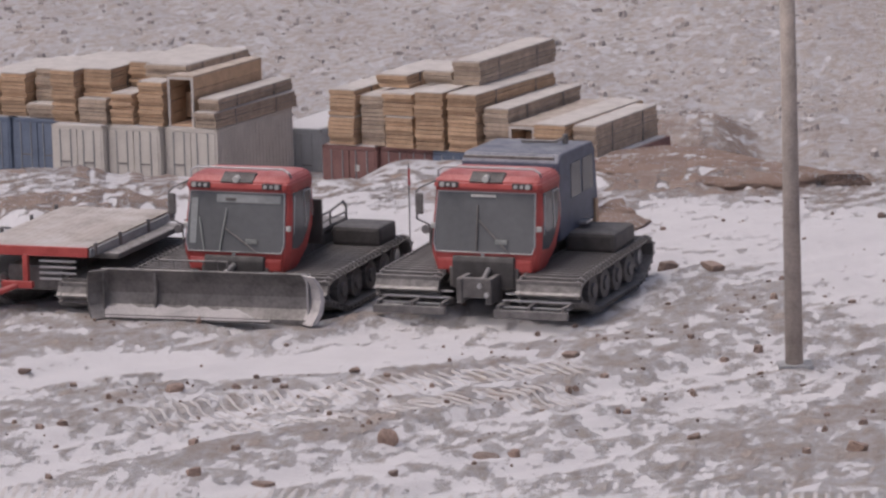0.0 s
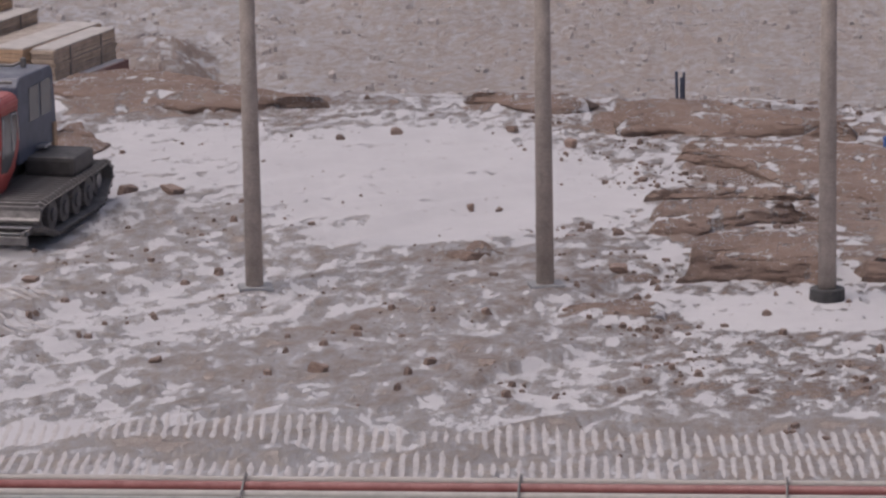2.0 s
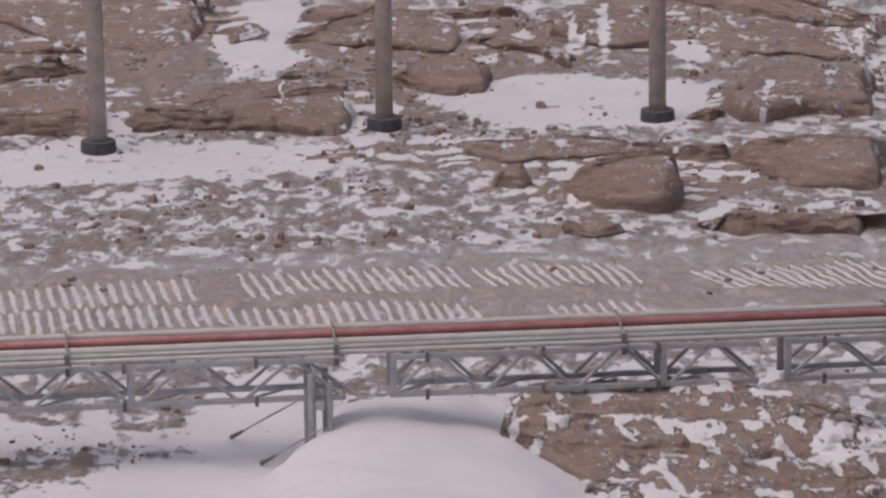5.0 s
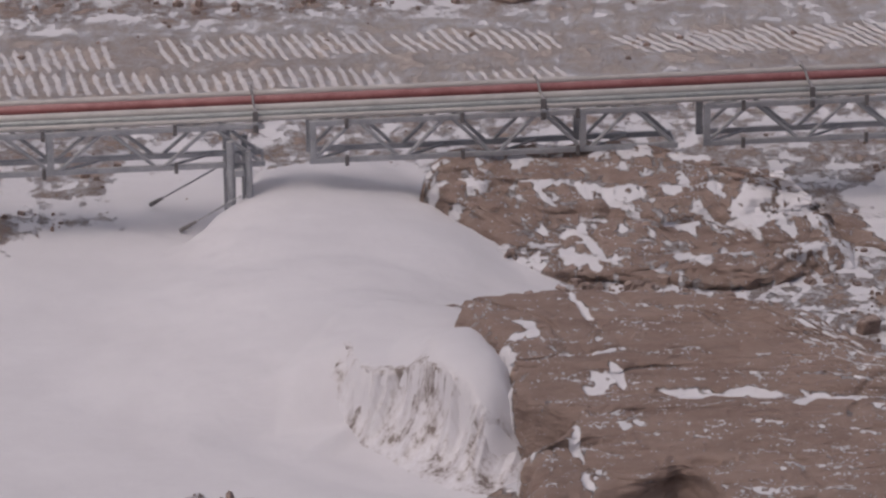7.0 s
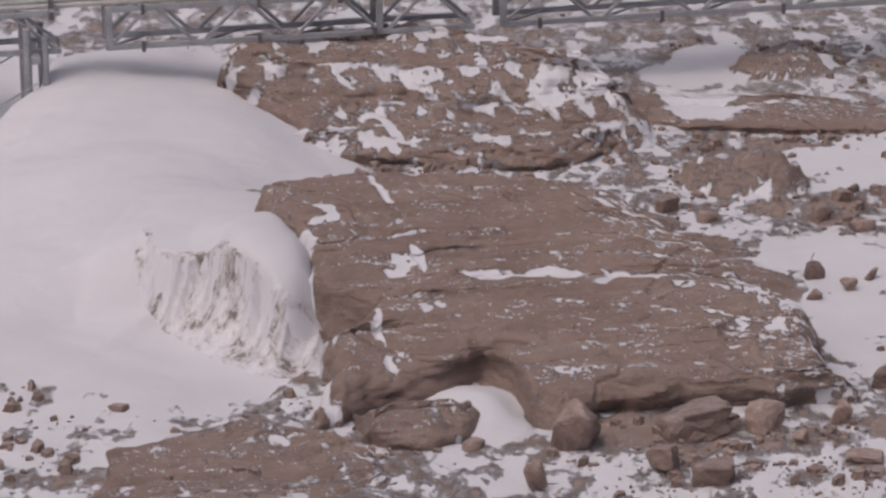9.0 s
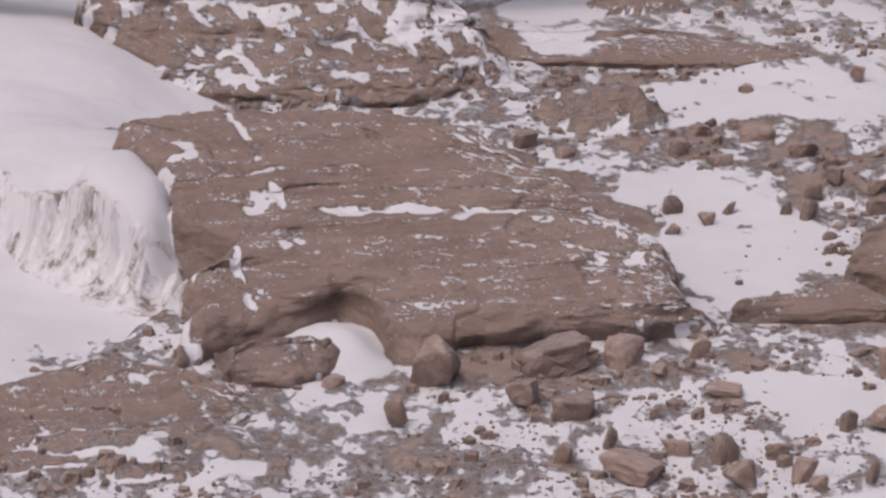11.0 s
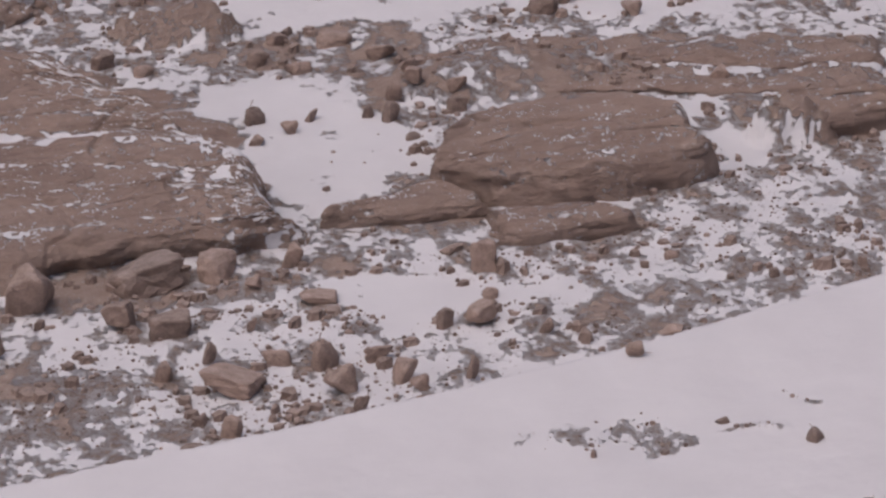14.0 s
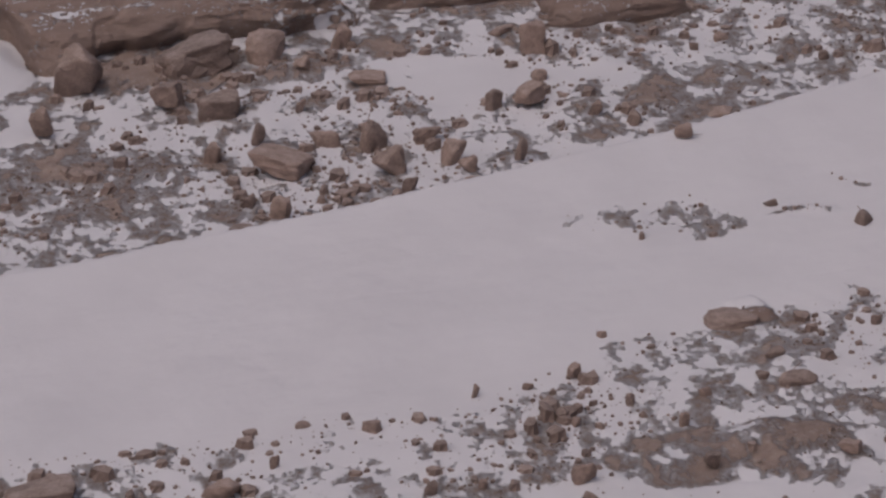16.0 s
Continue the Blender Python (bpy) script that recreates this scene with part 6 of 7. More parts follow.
def cab(e, light_bands):
    """The forward-leaning red driver's cab with its glazing, lamps, mirrors and rails."""
    # shell: lower nose, window belt and roof visor as lofted rings
    rings = ((0.64, 0.86, -1.68, -1.25), (0.80, 1.02, -1.82, -1.1), (1.14, 1.10, -1.86, -0.78), (1.5, 1.10, -1.775, -0.5), (1.79, 1.10, -1.705, -0.40), (2.32, 1.06, -1.58, -0.38),
             (2.36, 1.08, -1.69, -0.38), (2.50, 1.08, -1.66, -0.38), (2.61, 1.0, -1.46, -0.45), (2.65, 0.8, -1.2, -0.55))
    bm = bmesh.new()
    loops = []
    for z, w, yf, yb in rings:
        c = 0.075
        loops.append([bm.verts.new(v) for v in ((-w + c, yf, z), (w - c, yf, z), (w, yf + c * 1.6, z), (w, yb - c, z), (w - c, yb, z), (-w + c, yb, z), (-w, yb - c, z), (-w, yf + c * 1.6, z))])
    for a, b in zip(loops, loops[1:]):
        for i in range(8):
            bm.faces.new((a[i], a[(i + 1) % 8], b[(i + 1) % 8], b[i]))
    bm.faces.new(loops[0][::-1])
    bm.faces.new(loops[-1])
    bmesh.ops.recalc_face_normals(bm, faces=bm.faces)
    bmesh.ops.bevel(bm, geom=[e2 for e2 in bm.edges if e2.calc_face_angle(0) > 0.35], offset=0.03, segments=2, affect="EDGES")
    body = part("cab_shell", bm, M_RED, e, "glossy red cab shell")
    # windscreen in a pale rubber frame, standing 8 mm proud
    def pane(pts, mat, name, parent, label="", lift=0.02):
        b = bmesh.new()
        vs = [Vector(p) for p in pts]
        nrm = (vs[1] - vs[0]).cross(vs[2] - vs[0]).normalized()
        f = b.faces.new([b.verts.new(v + nrm * lift) for v in vs])
        ext = bmesh.ops.extrude_face_region(b, geom=[f])
        bmesh.ops.translate(b, verts=[v for v in ext["geom"] if isinstance(v, bmesh.types.BMVert)], vec=-nrm * (lift + 0.03))
        bmesh.ops.recalc_face_normals(b, faces=b.faces)
        return part(name, b, mat, parent, label)
    ws = pane(((-0.96, -1.857, 1.15), (0.96, -1.857, 1.15), (1.015, -1.82, 1.3), (0.975, -1.588, 2.30), (-0.975, -1.588, 2.30), (-1.015, -1.82, 1.3)), M_GLASS, "windscreen", e, "dark tinted curved windscreen")
    part("seal", rail([(-0.96, -1.885, 1.15), (0.96, -1.885, 1.15), (1.015, -1.845, 1.3), (0.975, -1.61, 2.30), (-0.975, -1.61, 2.30), (-1.015, -1.845, 1.3), (-0.96, -1.885, 1.15)], 0.013), M_CHROME, ws, "pale windscreen seal")
    # pale bands paint daylight through the cab and a reflection on the glass
    if light_bands:
        part("upper_band", prism(((-1.673, 2.10), (-1.638, 2.255), (-1.60, 2.255), (-1.635, 2.10)), -0.42, 0.90), M_LIT_GLASS, ws, "pale band painting daylight through the top of the glass")
        part("side_band", prism(((-1.863, 1.30), (-1.66, 2.17), (-1.62, 2.17), (-1.823, 1.30)), -0.94, -0.80), M_LIT_GLASS, ws, "pale strip painting a reflection down the edge of the glass")
        part("sun_visor", box((-0.12, -1.665, 2.16), (0.22, 0.02, 0.06), 0.006), M_BLACK, ws, "small dark sun visor")
    else:
        part("sun_strip", box((-0.05, -1.65, 2.23), (0.50, 0.02, 0.05), 0.006), M_LAMP, ws, "pale strip at the top of the glass")
    part("dash_card", box((0.35, -1.87, 1.37), (0.24, 0.02, 0.09), 0.005), M_PIPE_GREY, ws)
    for x0, x1, zt in ((-0.30, -0.20, 1.98), (0.45, -0.24, 1.62), (-0.62, -0.76, 1.80)) if light_bands else ((-0.14, -0.16, 2.05), (0.50, -0.12, 1.75)):
        part("wiper", rail([(x0, -1.90, 1.17), ((x0 + x1) / 2, -1.90 + (zt - 1.17) * 0.12, (1.17 + zt) / 2), (x1, -1.89 + (zt - 1.17) * 0.235, zt)], 0.018), M_PIPE_GREY if light_bands and x0 < 0 else M_DARK, ws)
    for s in (-1, 1):
        # side glazing with a curved lower edge, and the door's red frame below it
        pts = ((s * 1.10, -1.66, 1.22), (s * 1.10, -1.36, 1.18), (s * 1.10, -1.12, 1.27), (s * 1.10, -0.92, 1.44), (s * 1.10, -0.76, 1.66), (s * 1.09, -0.67, 1.92), (s * 1.065, -0.63, 2.28), (s * 1.065, -1.44, 2.28))
        win = pane(pts if s > 0 else pts[::-1], M_GLASS, "side_window", e, "tinted side window")
        part("window_frame", rail([(s * 1.125, -1.0, 1.55), (s * 1.10, -0.97, 2.25), (s * 1.10, -0.63, 2.24), (s * 1.13, -0.63, 1.7)], 0.014), M_CHROME, win)
        part("grab_bar", rail([(s * 1.05, -1.62, 1.3), (s * 1.1, -1.55, 1.5), (s * 1.08, -1.4, 2.2), (s * 0.98, -1.3, 2.5)], 0.018), M_CHROME, e, "bright tubular grab bar")
        # visor lamps in a dark recess
        part("lamp_recess", box((s * 0.74, -1.685, 2.44), (0.40, 0.06, 0.12), 0.02), M_RUBBER, e, "black lamp recess in the visor")
        for k, r in ((0.86, 0.05), (0.74, 0.034), (0.62, 0.038)):
            lamp = part("headlight", tube((s * k, -1.74, 2.44), (s * k, -1.63, 2.44), r, n=14), M_CHROME, e, "round roof headlight in chrome rim")
            part("lens", tube((s * k, -1.752, 2.44), (s * k, -1.738, 2.44), r * 0.7, n=12), M_LAMP, lamp)
        # lower headlamp nose flares
        part("nose_flare", box((s * 0.76, -1.80, 0.90), (0.40, 0.16, 0.26), 0.06), M_RED, e)
        # small side lamp
        part("side_lamp", box((s * 1.06, -1.70, 1.62), (0.10, 0.08, 0.11), 0.02), M_LAMP, e, "small white side lamp")
    part("grille", prism(((-1.95, 0.45), (-1.95, 0.98), (-1.91, 1.08), (-1.6, 1.08), (-1.6, 0.45)), -0.62, 0.62, 0.03), M_RUBBER, e, "black radiator grille below the windscreen")
    part("badge", box((-0.02, -1.885, 1.10), (0.07, 0.02, 0.06), 0.008), M_CHROME, e)
    part("roof_vent", prism(((-1.67, 2.51), (-1.43, 2.67), (-1.38, 2.62), (-1.62, 2.46)), -0.33, 0.33), M_RUBBER, e, "dark roof air intake")
    part("horn_lamp", tube((0, -1.70, 2.56), (0, -1.58, 2.58), 0.065, n=14), M_LAMP, e, "round white lamp at the roof centre")
    part("roof_rail", rail([(-1.0, -1.5, 2.52), (-1.02, -1.48, 2.68), (-0.9, -1.45, 2.75), (0.9, -1.45, 2.75), (1.02, -1.48, 2.68), (1.0, -1.3, 2.55)], 0.022), M_CHROME, e, "pale tubular rail round the roof")
    # mirrors on their hooped arm
    part("mirror_arm", rail([(-1.0, -1.6, 2.5), (-1.28, -1.75, 2.38), (-1.36, -1.78, 2.3), (-1.36, -1.78, 1.75), (-1.12, -1.78, 1.65), (-1.08, -1.78, 1.15)], 0.018), M_STEEL, e)
    part("mirror", box((-1.30, -1.80, 2.06), (0.15, 0.07, 0.42), 0.025), M_DARK, e, "black rear-view mirror")
    part("round_mirror", tube((-1.17, -1.86, 1.56), (-1.17, -1.79, 1.56), 0.085, n=14), M_STEEL, e)
    return body


def groomer_base(x, y, rz, light_bands):
    e = empty("snow_groomer", pose(x, y, ground_at(x, y) + 0.02, 0, 0, rz))
    part("chassis", prism(((-1.9, 0.45), (-1.9, 0.85), (-1.6, 1.0), (2.0, 1.0), (2.1, 0.5), (1.8, 0.35), (-1.6, 0.35)), -0.72, 0.72, 0.03), M_DARK, e, "black chassis between the tracks")
    track(e, -2.12, -0.80)
    track(e, 0.80, 2.12)
    before = set(e.children)
    cab(e, light_bands)
    for ob in e.children:
        if ob not in before:
            ob.scale.x = 1.03
    return e


def fenders(e, long):
    for s in (-1, 1):
        part("rear_box", box((s * 1.45, 1.35 if not long else 0.9, 1.0), (1.05, 0.95 if not long else 1.3, 0.40), 0.09), M_RUBBER, e, "black rubber-clad box over the track")


# groomer with a front blade and an open cargo bed
g1 = groomer_base(-3.42, 82.4, -21, True)
tagged(g1, "red tracked snow groomer with steel front blade and open bed", "snow groomer", "parked snow groomers")
fenders(g1, False)
part("bed_floor", box((0, 0.9, 1.12), (1.6, 2.4, 0.10), 0.02), M_STEEL, g1)
part("cab_guard", box((0.05, -0.22, 1.5), (2.3, 0.06, 0.9), 0.02), M_RUBBER, g1, "black guard behind the cab")
for s in (-1, 1):
    part("bed_rail", rail([(s * 0.78, -0.1, 1.1), (s * 0.78, -0.1, 1.44), (s * 0.78, 1.2, 1.44), (s * 0.78, 1.9, 1.52), (s * 0.78, 2.05, 1.40), (s * 0.78, 2.05, 1.1)], 0.025), M_STEEL, g1)
    part("bed_rail", rail([(s * 0.78, -0.1, 1.28), (s * 0.78, 2.05, 1.28)], 0.02), M_STEEL, g1)
    part("bed_post", tube((s * 0.78, 1.2, 1.1), (s * 0.78, 1.2, 1.44), 0.02), M_STEEL, g1)


def front_blade(e, shift, turn):
    """A curved plough blade with end plates, ribs and push arms."""
    prof = [(-0.30, 0.03), (-0.24, 0.10), (-0.12, 0.28), (-0.06, 0.50), (-0.08, 0.72), (-0.18, 0.92), (-0.24, 0.98), (-0.20, 1.0), (-0.10, 0.9), (0.0, 0.7), (0.03, 0.48), (-0.02, 0.24), (-0.16, 0.05)]
    L = 2.12
    blade = part("blade", prism(prof, -L, L, 0.0), M_BLADE, e, "wide curved steel plough blade streaked with snow")
    blade.matrix_local = pose(shift, -2.85, 0, 0, 0, turn)
    for s in (-1, 1):
        wing = prism([(y * 1.0 - 0.02, z * 0.98) for y, z in prof], 0, 0.42, 0.0)
        w = part("wing", wing, M_RIME if s > 0 else M_BLADE, blade, "curved end wing crusted with snow" if s > 0 else "")
        w.matrix_local = pose(s * L, 0, 0, 0, 0, -38) if s > 0 else pose(s * L, 0, 0, 0, 0, 38) @ pose(-0.42, 0, 0)
        part("edge_strip", box((s * (L - 0.02), -0.12, 0.5), (0.03, 0.24, 0.92), 0.01), M_CHROME if s > 0 else M_STEEL, blade, "worn bright edge")
    # snow blown against the lower half of the blade
    b = bmesh.new()
    face = ((-0.315, 0.05), (-0.262, 0.12), (-0.20, 0.20), (-0.145, 0.28), (-0.11, 0.38), (-0.08, 0.50))
    cols = []
    for i in range(41):
        x = -L + 0.03 + (1.62 * L) * i / 40
        reach = min(1.0, 0.55 + 0.45 * noise.noise((x * 1.3, 4.1, 0.0)) + 0.2 * noise.noise((x * 5.0, 1.7, 0.0))) * min(1.0, (41 - i) / 10)
        reach = max(0.12, reach)
        col = []
        for k in range(6):
            f = 5 * reach * k / 5
            j = min(4, int(f))
            (ya, za), (yb, zb) = face[j], face[j + 1]
            col.append(b.verts.new((x, ya + (yb - ya) * (f - j) - 0.012 + 0.025 * (k == 5), za + (zb - za) * (f - j))))
        cols.append(col)
    for p, q in zip(cols, cols[1:]):
        for k in range(5):
            b.faces.new((p[k], q[k], q[k + 1], p[k + 1]))
    part("snow_crust", b, M_RIME, blade, "snow blown against the foot of the blade")
    part("rib", box((-1.05, -0.12, 0.5), (0.06, 0.14, 0.92), 0.02), M_STEEL, blade)
    part("cutting_edge", box((0, -0.29, 0.05), (2 * L, 0.03, 0.10), 0.005), M_STEEL, blade)
    part("guard_rail", rail([(-1.0, 0.0, 1.0), (-1.0, 0.02, 1.14), (0.4, 0.02, 1.14), (0.4, 0.0, 1.0)], 0.02), M_STEEL, blade)
    for x in (-0.7, -0.4, -0.1, 0.2):
        part("guard_bar", tube((x, 0.02, 0.98), (x, 0.02, 1.14), 0.014, n=6), M_STEEL, blade)
    for s in (-1, 1):
        part("push_arm", box((s * 0.55, -2.25, 0.5), (0.14, 1.0, 0.16), 0.02), M_STEEL, e)
    part("lift_ram", tube((0, -2.7, 0.75), (0, -1.9, 0.9), 0.06, n=12), M_CHROME, e)


front_blade(g1, -0.15, 4)

# groomer with a blue crew cabin
g2 = groomer_base(1.46, 81.5, -21, False)
tagged(g2, "red tracked snow groomer with dark blue crew cabin behind", "snow groomer", "parked snow groomers")
fenders(g2, True)
crew = prism(((-0.26, 1.1), (-0.28, 1.5), (-0.26, 2.66), (-0.1, 2.83), (1.8, 2.78), (1.95, 2.64), (2.1, 1.5), (2.0, 1.2)), -1.02, 1.02, 0.05)
crew = part("crew_cabin", crew, M_BLUE, g2, "dark blue ribbed crew cabin")
part("roof_rim", box((-0.05, -0.14, 2.72), (1.9, 0.14, 0.10), 0.02), M_DARK, crew)
part("roof_duct", rail([(-0.2, 1.0, 2.87), (0.5, 1.05, 2.87), (0.62, 1.15, 2.92)], 0.035), M_DARK, crew)
part("roof_vent", tube((0.66, 1.2, 2.82), (0.66, 1.2, 3.0), 0.06, n=12), M_DARK, crew, "black mushroom vent on the roof")
for y0, y1 in ((0.42, 1.0), (1.12, 1.75)):
    for s in (-1, 1):
        part("cabin_window", box((s * 1.025, (y0 + y1) / 2, 2.2), (0.02, y1 - y0, 0.68), 0.008), M_GLASS, crew)
part("rear_window", box((0, 2.13, 2.2), (1.1, 0.03, 0.6), 0.005), M_GLASS, crew)
part("step", box((1.12, 0.55, 1.12), (0.25, 0.5, 0.05), 0.01), M_CHROME, g2, "bright step plate")
part("step", box((1.12, 0.95, 1.30), (0.2, 0.4, 0.05), 0.01), M_CHROME, g2, "bright step plate")
part("rear_bracket", box((1.0, 1.9, 1.35), (0.12, 0.2, 0.5), 0.02), M_WOOD, g2, "tan bracket at the cabin corner")
for s in (-0.3, 0.3):
    part("push_arm", box((s, -2.15, 0.5), (0.12, 0.7, 0.5), 0.03), M_BLACK, g2)
part("hitch_plate", box((0, -2.40, 0.56), (0.62, 0.12, 0.40), 0.03), M_BLACK, g2, "black hitch plate at the nose")
part("lift_ram", tube((0.12, -2.5, 0.6), (0.12, -1.9, 0.85), 0.05, n=12), M_CHROME, g2)
part("hitch_pin", tube((0.28, -2.56, 0.45), (0.28, -2.46, 0.45), 0.05, n=12), M_CHROME, g2)
# added frames: their bars double the cleats at the front of each track
for s in (-1, 1):
    frame_arm = part("extra_cleat_frame", box((s * 1.25, -2.72, 0.14), (1.5, 0.10, 0.16), 0.02), M_STEEL, g2, "added low steel frame repeating the front track cleats")
    for k in range(3):
        part("frame_bar", box((s * 1.25, -2.55 + 0.2 * k, 0.24 + 0.09 * k), (1.42, 0.07, 0.035), 0.008), M_CHROME, frame_arm, "bright worn bar")
    for x in (0.58, 1.2, 1.9):
        part("frame_strut", box((s * x, -2.45, 0.25), (0.07, 0.6, 0.10), 0.012), M_BLACK, frame_arm)
part("marker_rod", tube((-1.52, -1.9, 1.2), (-1.5, -1.9, 2.85), 0.014, n=6), M_STEEL, g2)
part("marker_flag", box((-1.5, -1.9, 2.6), (0.04, 0.03, 0.34), 0.01), M_RED, g2, "faded red marker sleeve")


def flatbed(x, y, rz):
    """A tracked carrier with a plank deck, low side boards and a red frame."""
    e = empty("tracked_carrier", pose(x, y, ground_at(x, y) + 0.02, 0, 0, rz))
    part("chassis", box((0, 0, 0.72), (1.2, 3.9, 0.5), 0.04), M_DARK, e, "black chassis")
    for n in range(14):
        part("deck_plank", box((-1.2 + 0.175 * n + 0.06, 0, 1.36), (0.165, 4.2, 0.06), 0.006), M_DECK, e)
    part("deck_frame", box((0, -2.13, 1.30), (2.5, 0.08, 0.20), 0.02), M_RED, e, "red painted front beam")
    part("deck_frame", box((0, 2.13, 1.30), (2.5, 0.08, 0.16), 0.02), M_RED, e)
    for s in (-1, 1):
        part("side_rail", box((s * 1.27, 0, 1.28), (0.05, 4.2, 0.16), 0.01), M_GALV, e, "pale grey side rail")
        for yy in (-1.9, -0.7, 0.7, 1.9):
            part("stake_pocket", box((s * 1.305, yy, 1.33), (0.05, 0.08, 0.26), 0.008), M_STEEL, e)
        track(e, 0.62 if s > 0 else -1.72, 1.72 if s > 0 else -0.62)
        part("track_cover", box((s * 1.15, 0.1, 1.13), (1.0, 3.3, 0.12), 0.03), M_DARK, e, "black cover over the track")
    part("front_post", box((-0.10, -2.16, 0.92), (0.12, 0.1, 0.62), 0.02), M_RED, e, "red frame post")
    part("front_post", box((-1.1, -2.16, 0.92), (0.12, 0.1, 0.62), 0.02), M_RED, e, "red frame post")
    part("front_beam", box((-0.6, -2.18, 0.62), (1.3, 0.12, 0.14), 0.02), M_RED, e, "red lower cross beam")
    part("tow_bar", tube((-0.3, -2.2, 0.6), (-1.2, -3.2, 0.28), 0.06, n=10), M_RED, e, "red tow bar")
    part("tow_bar", tube((-1.3, -2.2, 0.6), (-1.2, -3.2, 0.28), 0.06, n=10), M_RED, e, "red tow bar")
    part("tow_foot", box((-1.2, -3.2, 0.18), (0.22, 0.22, 0.34), 0.03), M_RED, e)
    for k in range(4):
        part("louvre", box((0.52, -2.0, 0.72 + 0.12 * k), (0.8, 0.06, 0.045), 0.008), M_CHROME, e, "pale louvre slat")
    tagged(e, "tracked carrier with snow-dusted plank deck and red frame", "tracked carrier", "parked snow groomers")


flatbed(-7.42, 83.2, -20)


# ---- stores in the hollow: shipping containers with stacked timber ----
def container(name, m, mat, label):
    e = empty(name, m)
    W, L, Hc = 2.44, 6.06, 2.59
    part("body", box((0, L / 2, Hc / 2), (W - 0.08, L - 0.06, Hc - 0.08)), mat, e)
    for x in (-W / 2 + 0.06, W / 2 - 0.06):
        for y in (0.06, L - 0.06):
            part("corner_post", box((x, y, Hc / 2), (0.12, 0.12, Hc)), mat, e)
    for y in (0.05, L - 0.05):
        part("top_rail", box((0, y, Hc - 0.06), (W, 0.1, 0.12)), mat, e)
        part("sill", box((0, y, 0.08), (W, 0.1, 0.16)), mat, e)
    for s in (-1, 1):
        part("side_rail", box((s * (W / 2 - 0.05), L / 2, Hc - 0.06), (0.1, L, 0.12)), mat, e)
        d = part("door", box((s * 0.575, -0.005, Hc / 2), (1.1, 0.06, Hc - 0.34), 0.01), mat, e)
        for k in (0.30, 0.80):
            part("lock_rod", tube((s * k, -0.06, 0.15), (s * k, -0.06, Hc - 0.15), 0.022, n=6), M_GALV, d)
        part("handle", box((s * 0.55, -0.07, 1.1), (0.45, 0.03, 0.05), 0.005), M_STEEL, d)
        b = bmesh.new()
        for i in range(22):
            add_box(b, (s * (W / 2 - 0.035), 0.25 + i * 0.265, Hc / 2), (0.05, 0.14, Hc - 0.3))
        tagged(part("side_corrugation", b, mat, e), kind="stuff")
    part("roof_snow", box((0, L / 2, Hc + 0.0), (W - 0.3, L - 0.3, 0.05), 0.015), M_SNOW, e, "thin snow on the roof")
    tagged(e, label, "shipping container", "shipping containers in the hollow")
    return e


def bundle(origin, x, y, z, w, h, length, grey=False, seed=0):
    """A bound stack of sawn boards: layers, straps and a dusting of snow on top."""
    rnd = random.Random(seed)
    e = empty("timber_stack", origin @ pose(x, y, z, 0, 0, rnd.uniform(-2.5, 2.5)))
    n = max(3, round(h / 0.165))
    t = h / n
    mat = M_WOOD_GREY if grey else M_WOOD
    for i in range(n):
        dw = rnd.uniform(-0.03, 0.03)
        part("board_layer", box((dw, length / 2 + rnd.uniform(-0.08, 0.08), t * (i + 0.5)), (w - 0.03, length, t - 0.022)), mat, e)
    for yy in (length * 0.25, length * 0.75):
        part("strap", box((0, yy, h / 2), (w + 0.03, 0.04, h + 0.01)), M_STEEL, e)
    part("snow_cap", box((0, length / 2, h + 0.02), (w * 0.96, length * 0.98, 0.05), 0.015), M_SNOWCAP, e, "thin crust of snow")
    tagged(e, ("weathered grey" if grey else "pale orange") + " sawn timber stack lying on a shipping container", "timber stack", "timber stacks")


def open_crate(origin, x, y, z, w, h, length):
    """A long timber crate, open at its front end: boards round a hollow, with a pale frame."""
    e = empty("timber_crate", origin @ pose(x, y, z))
    t = 0.07
    for sx in (-1, 1):
        for i in range(4):
            part("side_board", box((sx * (w - t) / 2, length / 2, (i + 0.5) * h / 4), (t, length, h / 4 - 0.02)), M_WOOD, e)
        part("frame_post", box((sx * (w - 0.1) / 2, -0.03, h / 2), (0.10, 0.05, h)), M_SNOWCAP, e, "pale frame post")
    part("floor_board", box((0, length / 2, t / 2), (w - 2 * t - 0.01, length, t)), M_WOOD, e)
    part("lid", box((0, length / 2, h + t / 2), (w, length, t)), M_WOOD_GREY, e, "weathered lid dusted with snow")
    part("frame_beam", box((0, -0.03, h - 0.05), (w - 0.21, 0.05, 0.09)), M_SNOWCAP, e)
    part("inner_stack", box((0, length / 2 + 0.5, h * 0.35), (w - 0.3, length - 1.2, h * 0.5)), M_WOOD, e)
    tagged(e, "open-ended long timber crate with a dark hollow inside", "timber crate", "timber stacks")


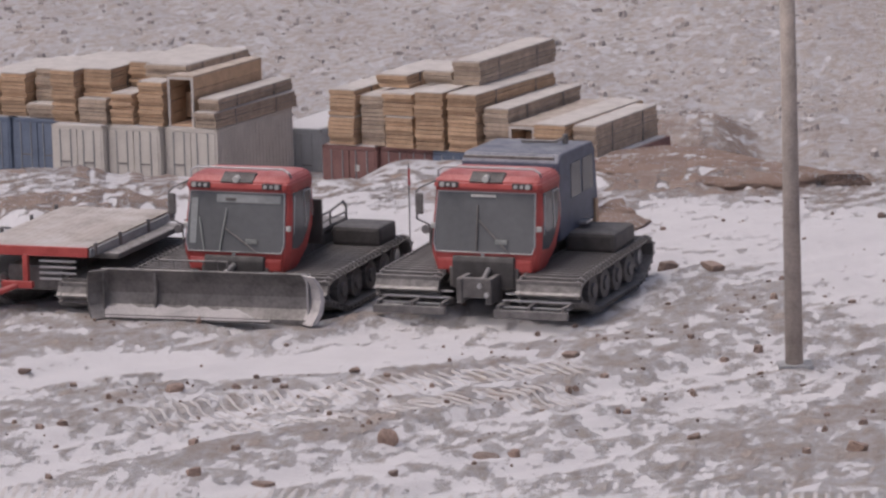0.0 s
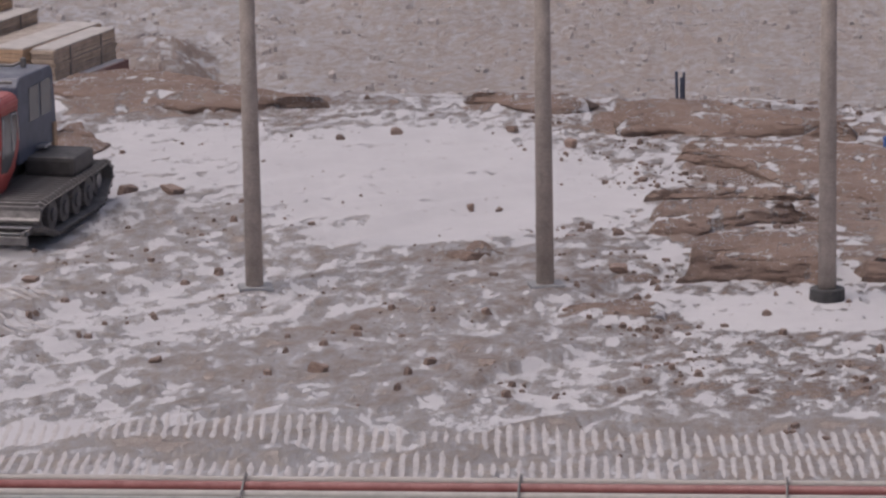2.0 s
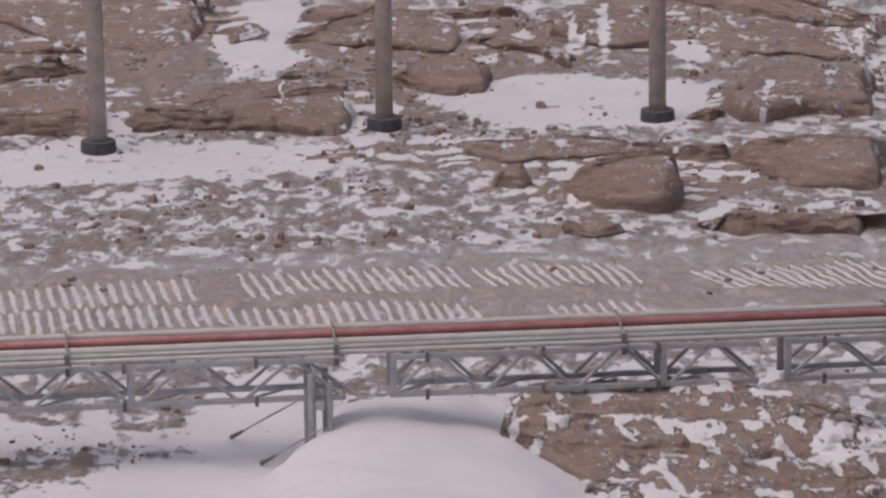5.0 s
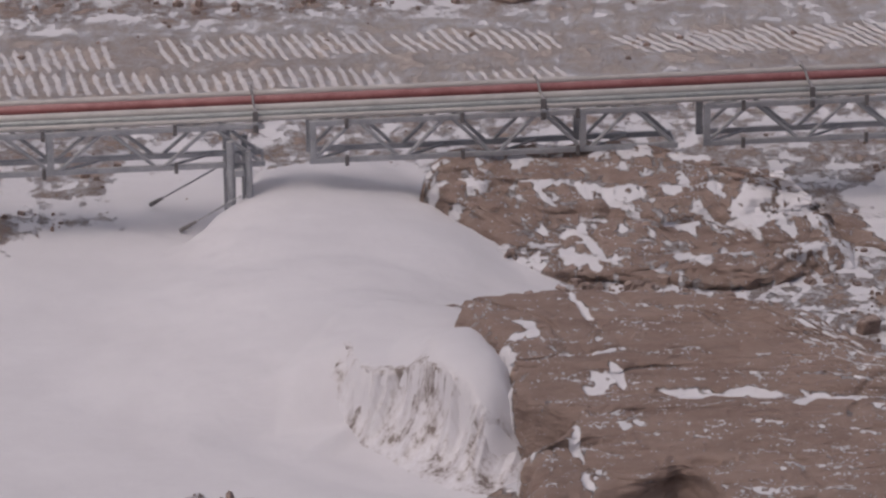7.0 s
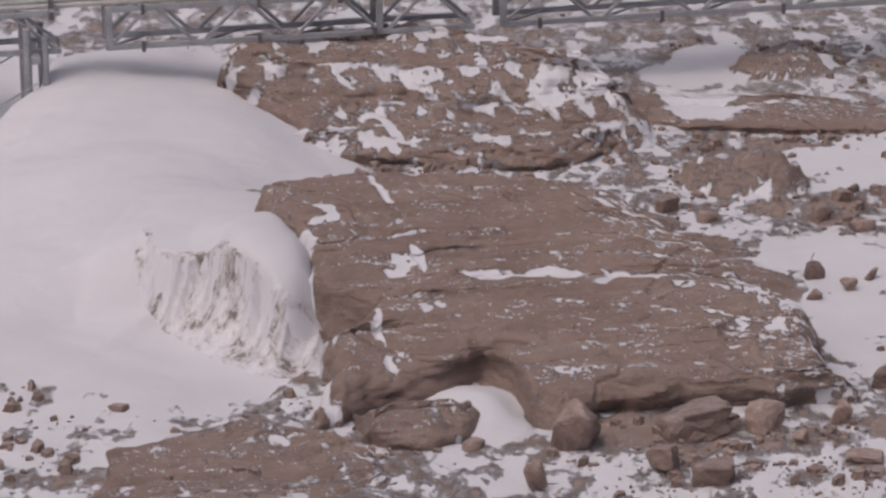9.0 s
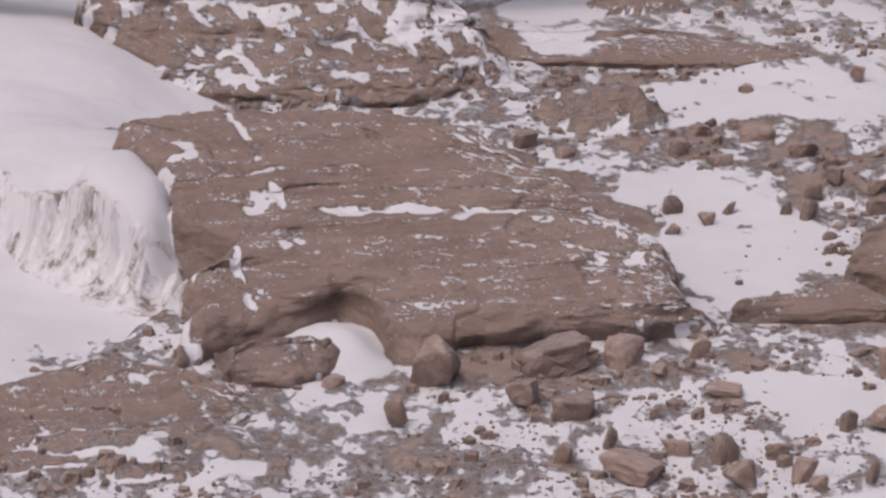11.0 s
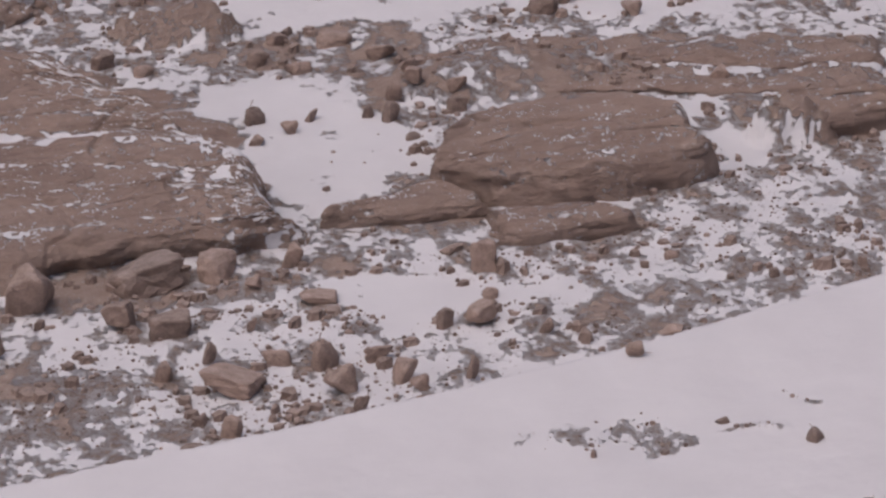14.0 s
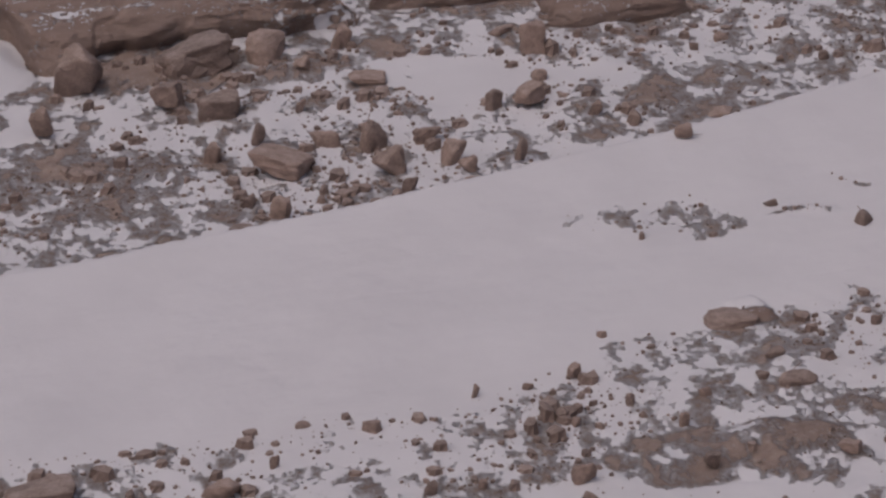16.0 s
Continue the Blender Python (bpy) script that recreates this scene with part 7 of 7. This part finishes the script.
M_SNOWCAP = plain("thin_dirty_snow", (0.55, 0.52, 0.50), 0.85, 0, 0.15, 1.5)
YL = pose(-8.88, 164.76, -12.42, 0, 0, -28)
for i in range(3):
    container("shipping_container", YL @ pose(-1.22 - 2.47 * i, -0.35 * i, 0), M_WHITE_C, "weathered white shipping container with double end doors")
container("shipping_container", YL @ pose(-1.22 - 2.5 * 3, 0.3, 0), M_BLUE_C, "dull blue shipping container in the hollow")
container("shipping_container", YL @ pose(-1.22 - 2.5 * 4, 0.2, 0), M_BLUE_C, "dull blue shipping container in the hollow")
ROOF = 2.62
for k, (x, y, z, w, h, L, gr) in enumerate((
        (-0.55, 0.0, 0, 1.0, 0.62, 6.2, True), (-0.5, 0.25, 0.68, 0.95, 0.45, 6.0, True), 
        (-3.05, 0.0, 0, 1.2, 1.75, 5.4, False), (-4.3, -0.2, 0, 1.05, 1.25, 5.0, False), (-4.25, 1.4, 1.31, 1.2, 1.0, 5.0, False), (-5.6, -0.35, 0, 1.3, 1.0, 5.2, True), (-5.6, 0.1, 1.06, 1.3, 1.1, 5.2, False),
        (-7.0, -0.3, 0, 1.15, 2.1, 5.2, False), (-8.5, 0.3, 0, 1.4, 0.55, 5.0, True), (-8.6, 1.0, 0.61, 1.2, 1.3, 5.0, True), (-9.9, 0.4, 0, 1.2, 1.75, 5.0, False), (-11.2, 0.4, 0, 1.2, 1.6, 5.0, False), (-2.9, 1.0, 1.81, 2.0, 0.5, 5.0, True))):
    bundle(YL, x, y, ROOF + z, w, h, L, gr, 100 + k)

YR = pose(-4.64, 162.93, -12.83, 0, 0, -28)
for i, (mat, lab) in enumerate(((M_RED_C, "dark oxide-red"), (M_RED_C, "dark oxide-red"), (M_BLUE_C, "dull blue"), (M_BLUE_C, "dull blue"), (M_RED_C, "dark oxide-red"))):
    c = container("shipping_container", YR @ pose(1.22 + 2.47 * i, 0.2 * (i % 2), 0), mat, lab + " shipping container in the hollow")
    part("plate", box((0.35, -0.05, 1.75), (0.2, 0.02, 0.26)), M_LAMP, c, "small white plate on the door")
for k, (x, y, z, w, h, L, gr) in enumerate((
        (0.9, 0.0, 0, 1.2, 1.1, 5.4, False), (0.9, 0.1, 1.16, 1.2, 1.0, 5.2, False), (2.15, 0.3, 0, 1.05, 1.95, 5.2, True), (3.45, 0.0, 0, 1.25, 1.2, 5.4, False), (3.4, 0.1, 1.26, 1.35, 0.85, 5.2, False),
        (4.85, -0.1, 0, 1.25, 2.25, 5.5, False), (6.3, -0.1, 0, 1.3, 2.25, 6.4, False), (7.65, 0.2, 0, 1.1, 1.7, 6.4, True), (10.1, -0.2, 0, 1.35, 1.25, 6.8, False), 
        (11.4, 0.3, 0, 1.0, 1.2, 5.6, True), (4.2, 2.0, 2.31, 1.3, 0.45, 6.5, True), (5.5, 1.9, 2.31, 1.2, 0.9, 6.8, True), (2.6, 1.2, 2.17, 1.4, 0.5, 4.0, False))):
    bundle(YR, x, y, ROOF + z, w, h, L, gr, 200 + k)

open_crate(YR, 8.85, 0.0, ROOF, 1.10, 1.12, 6.6)
open_crate(YL, -1.72, 0.2, ROOF, 1.20, 2.0, 5.4)
container("shipping_container", pose(-5.98, 171.20, -13.5, 0, 0, -28), M_GREY_C, "pale blue-grey shipping container between timber stores")


# ---- odds and ends on the ridge ----
def steel_stakes(x, y):
    z = ground_at(x, y)
    e = empty("steel_stakes", pose(x, y, z))
    for dx, hh in ((-0.07, 0.92), (0.05, 0.90), (0.0, 0.8)):
        part("stake", tube((dx, abs(dx), -0.1), (dx * 1.4, abs(dx), hh), 0.035, n=8), M_BLUE, e)
    tagged(e, "dark blue steel stakes driven into brown earth", "stakes")


def drum(x, y, z, rz):
    e = empty("plastic_drum", pose(x, y, z, 0, 0, rz))
    part("body", tube((0, 0, 0), (0, 0, 0.29), 0.108, n=18), M_BLUE_D, e)
    for z0, z1 in ((0.03, 0.09), (0.105, 0.19), (0.205, 0.27)):
        part("band", tube((0, 0, z0), (0, 0, z1), 0.118, n=18), M_BLUE_D, e)
    part("lid", tube((0.04, 0, 0.30), (0.04, 0, 0.32), 0.04, n=10), M_DARK, e)
    tagged(e, "bright blue plastic drum standing on brown earth", "drum", "blue drums on the ridge")


steel_stakes(17.25, 90.0)
for x, y in ((20.35, 83.34), (20.58, 83.31), (20.81, 83.27)):
    drum(x, y, 0.38, 20)


def pallet(x, y, rz):
    e = empty("dark_pallet", pose(x, y, 0.12, 0, 0, rz))
    for k in range(5):
        part("slat", box((0, -0.24 + 0.12 * k, 0.26), (0.62, 0.08, 0.025), 0.004), M_STEEL, e)
    for k in (-0.27, 0, 0.27):
        part("bearer", box((k, 0, 0.12), (0.07, 0.58, 0.25), 0.006), M_BLACK, e)
    tagged(e, "dark weathered pallet lying behind blue drums", "pallet")


pallet(21.34, 83.85, -10)
for x, y, l, r in ((21.7, 82.6, 0.9, -8), (17.2, 80.9, 0.8, 30)):
    ob = part("loose_board", box((0, 0, 0.03), (l, 0.12, 0.045), 0.006), M_WOOD_GREY)
    ob.matrix_world = pose(x, y, ground_at(x, y) + 0.03, 0, -3, r)
    tagged(ob, "loose grey board lying on snow and earth", "board", "loose boards")
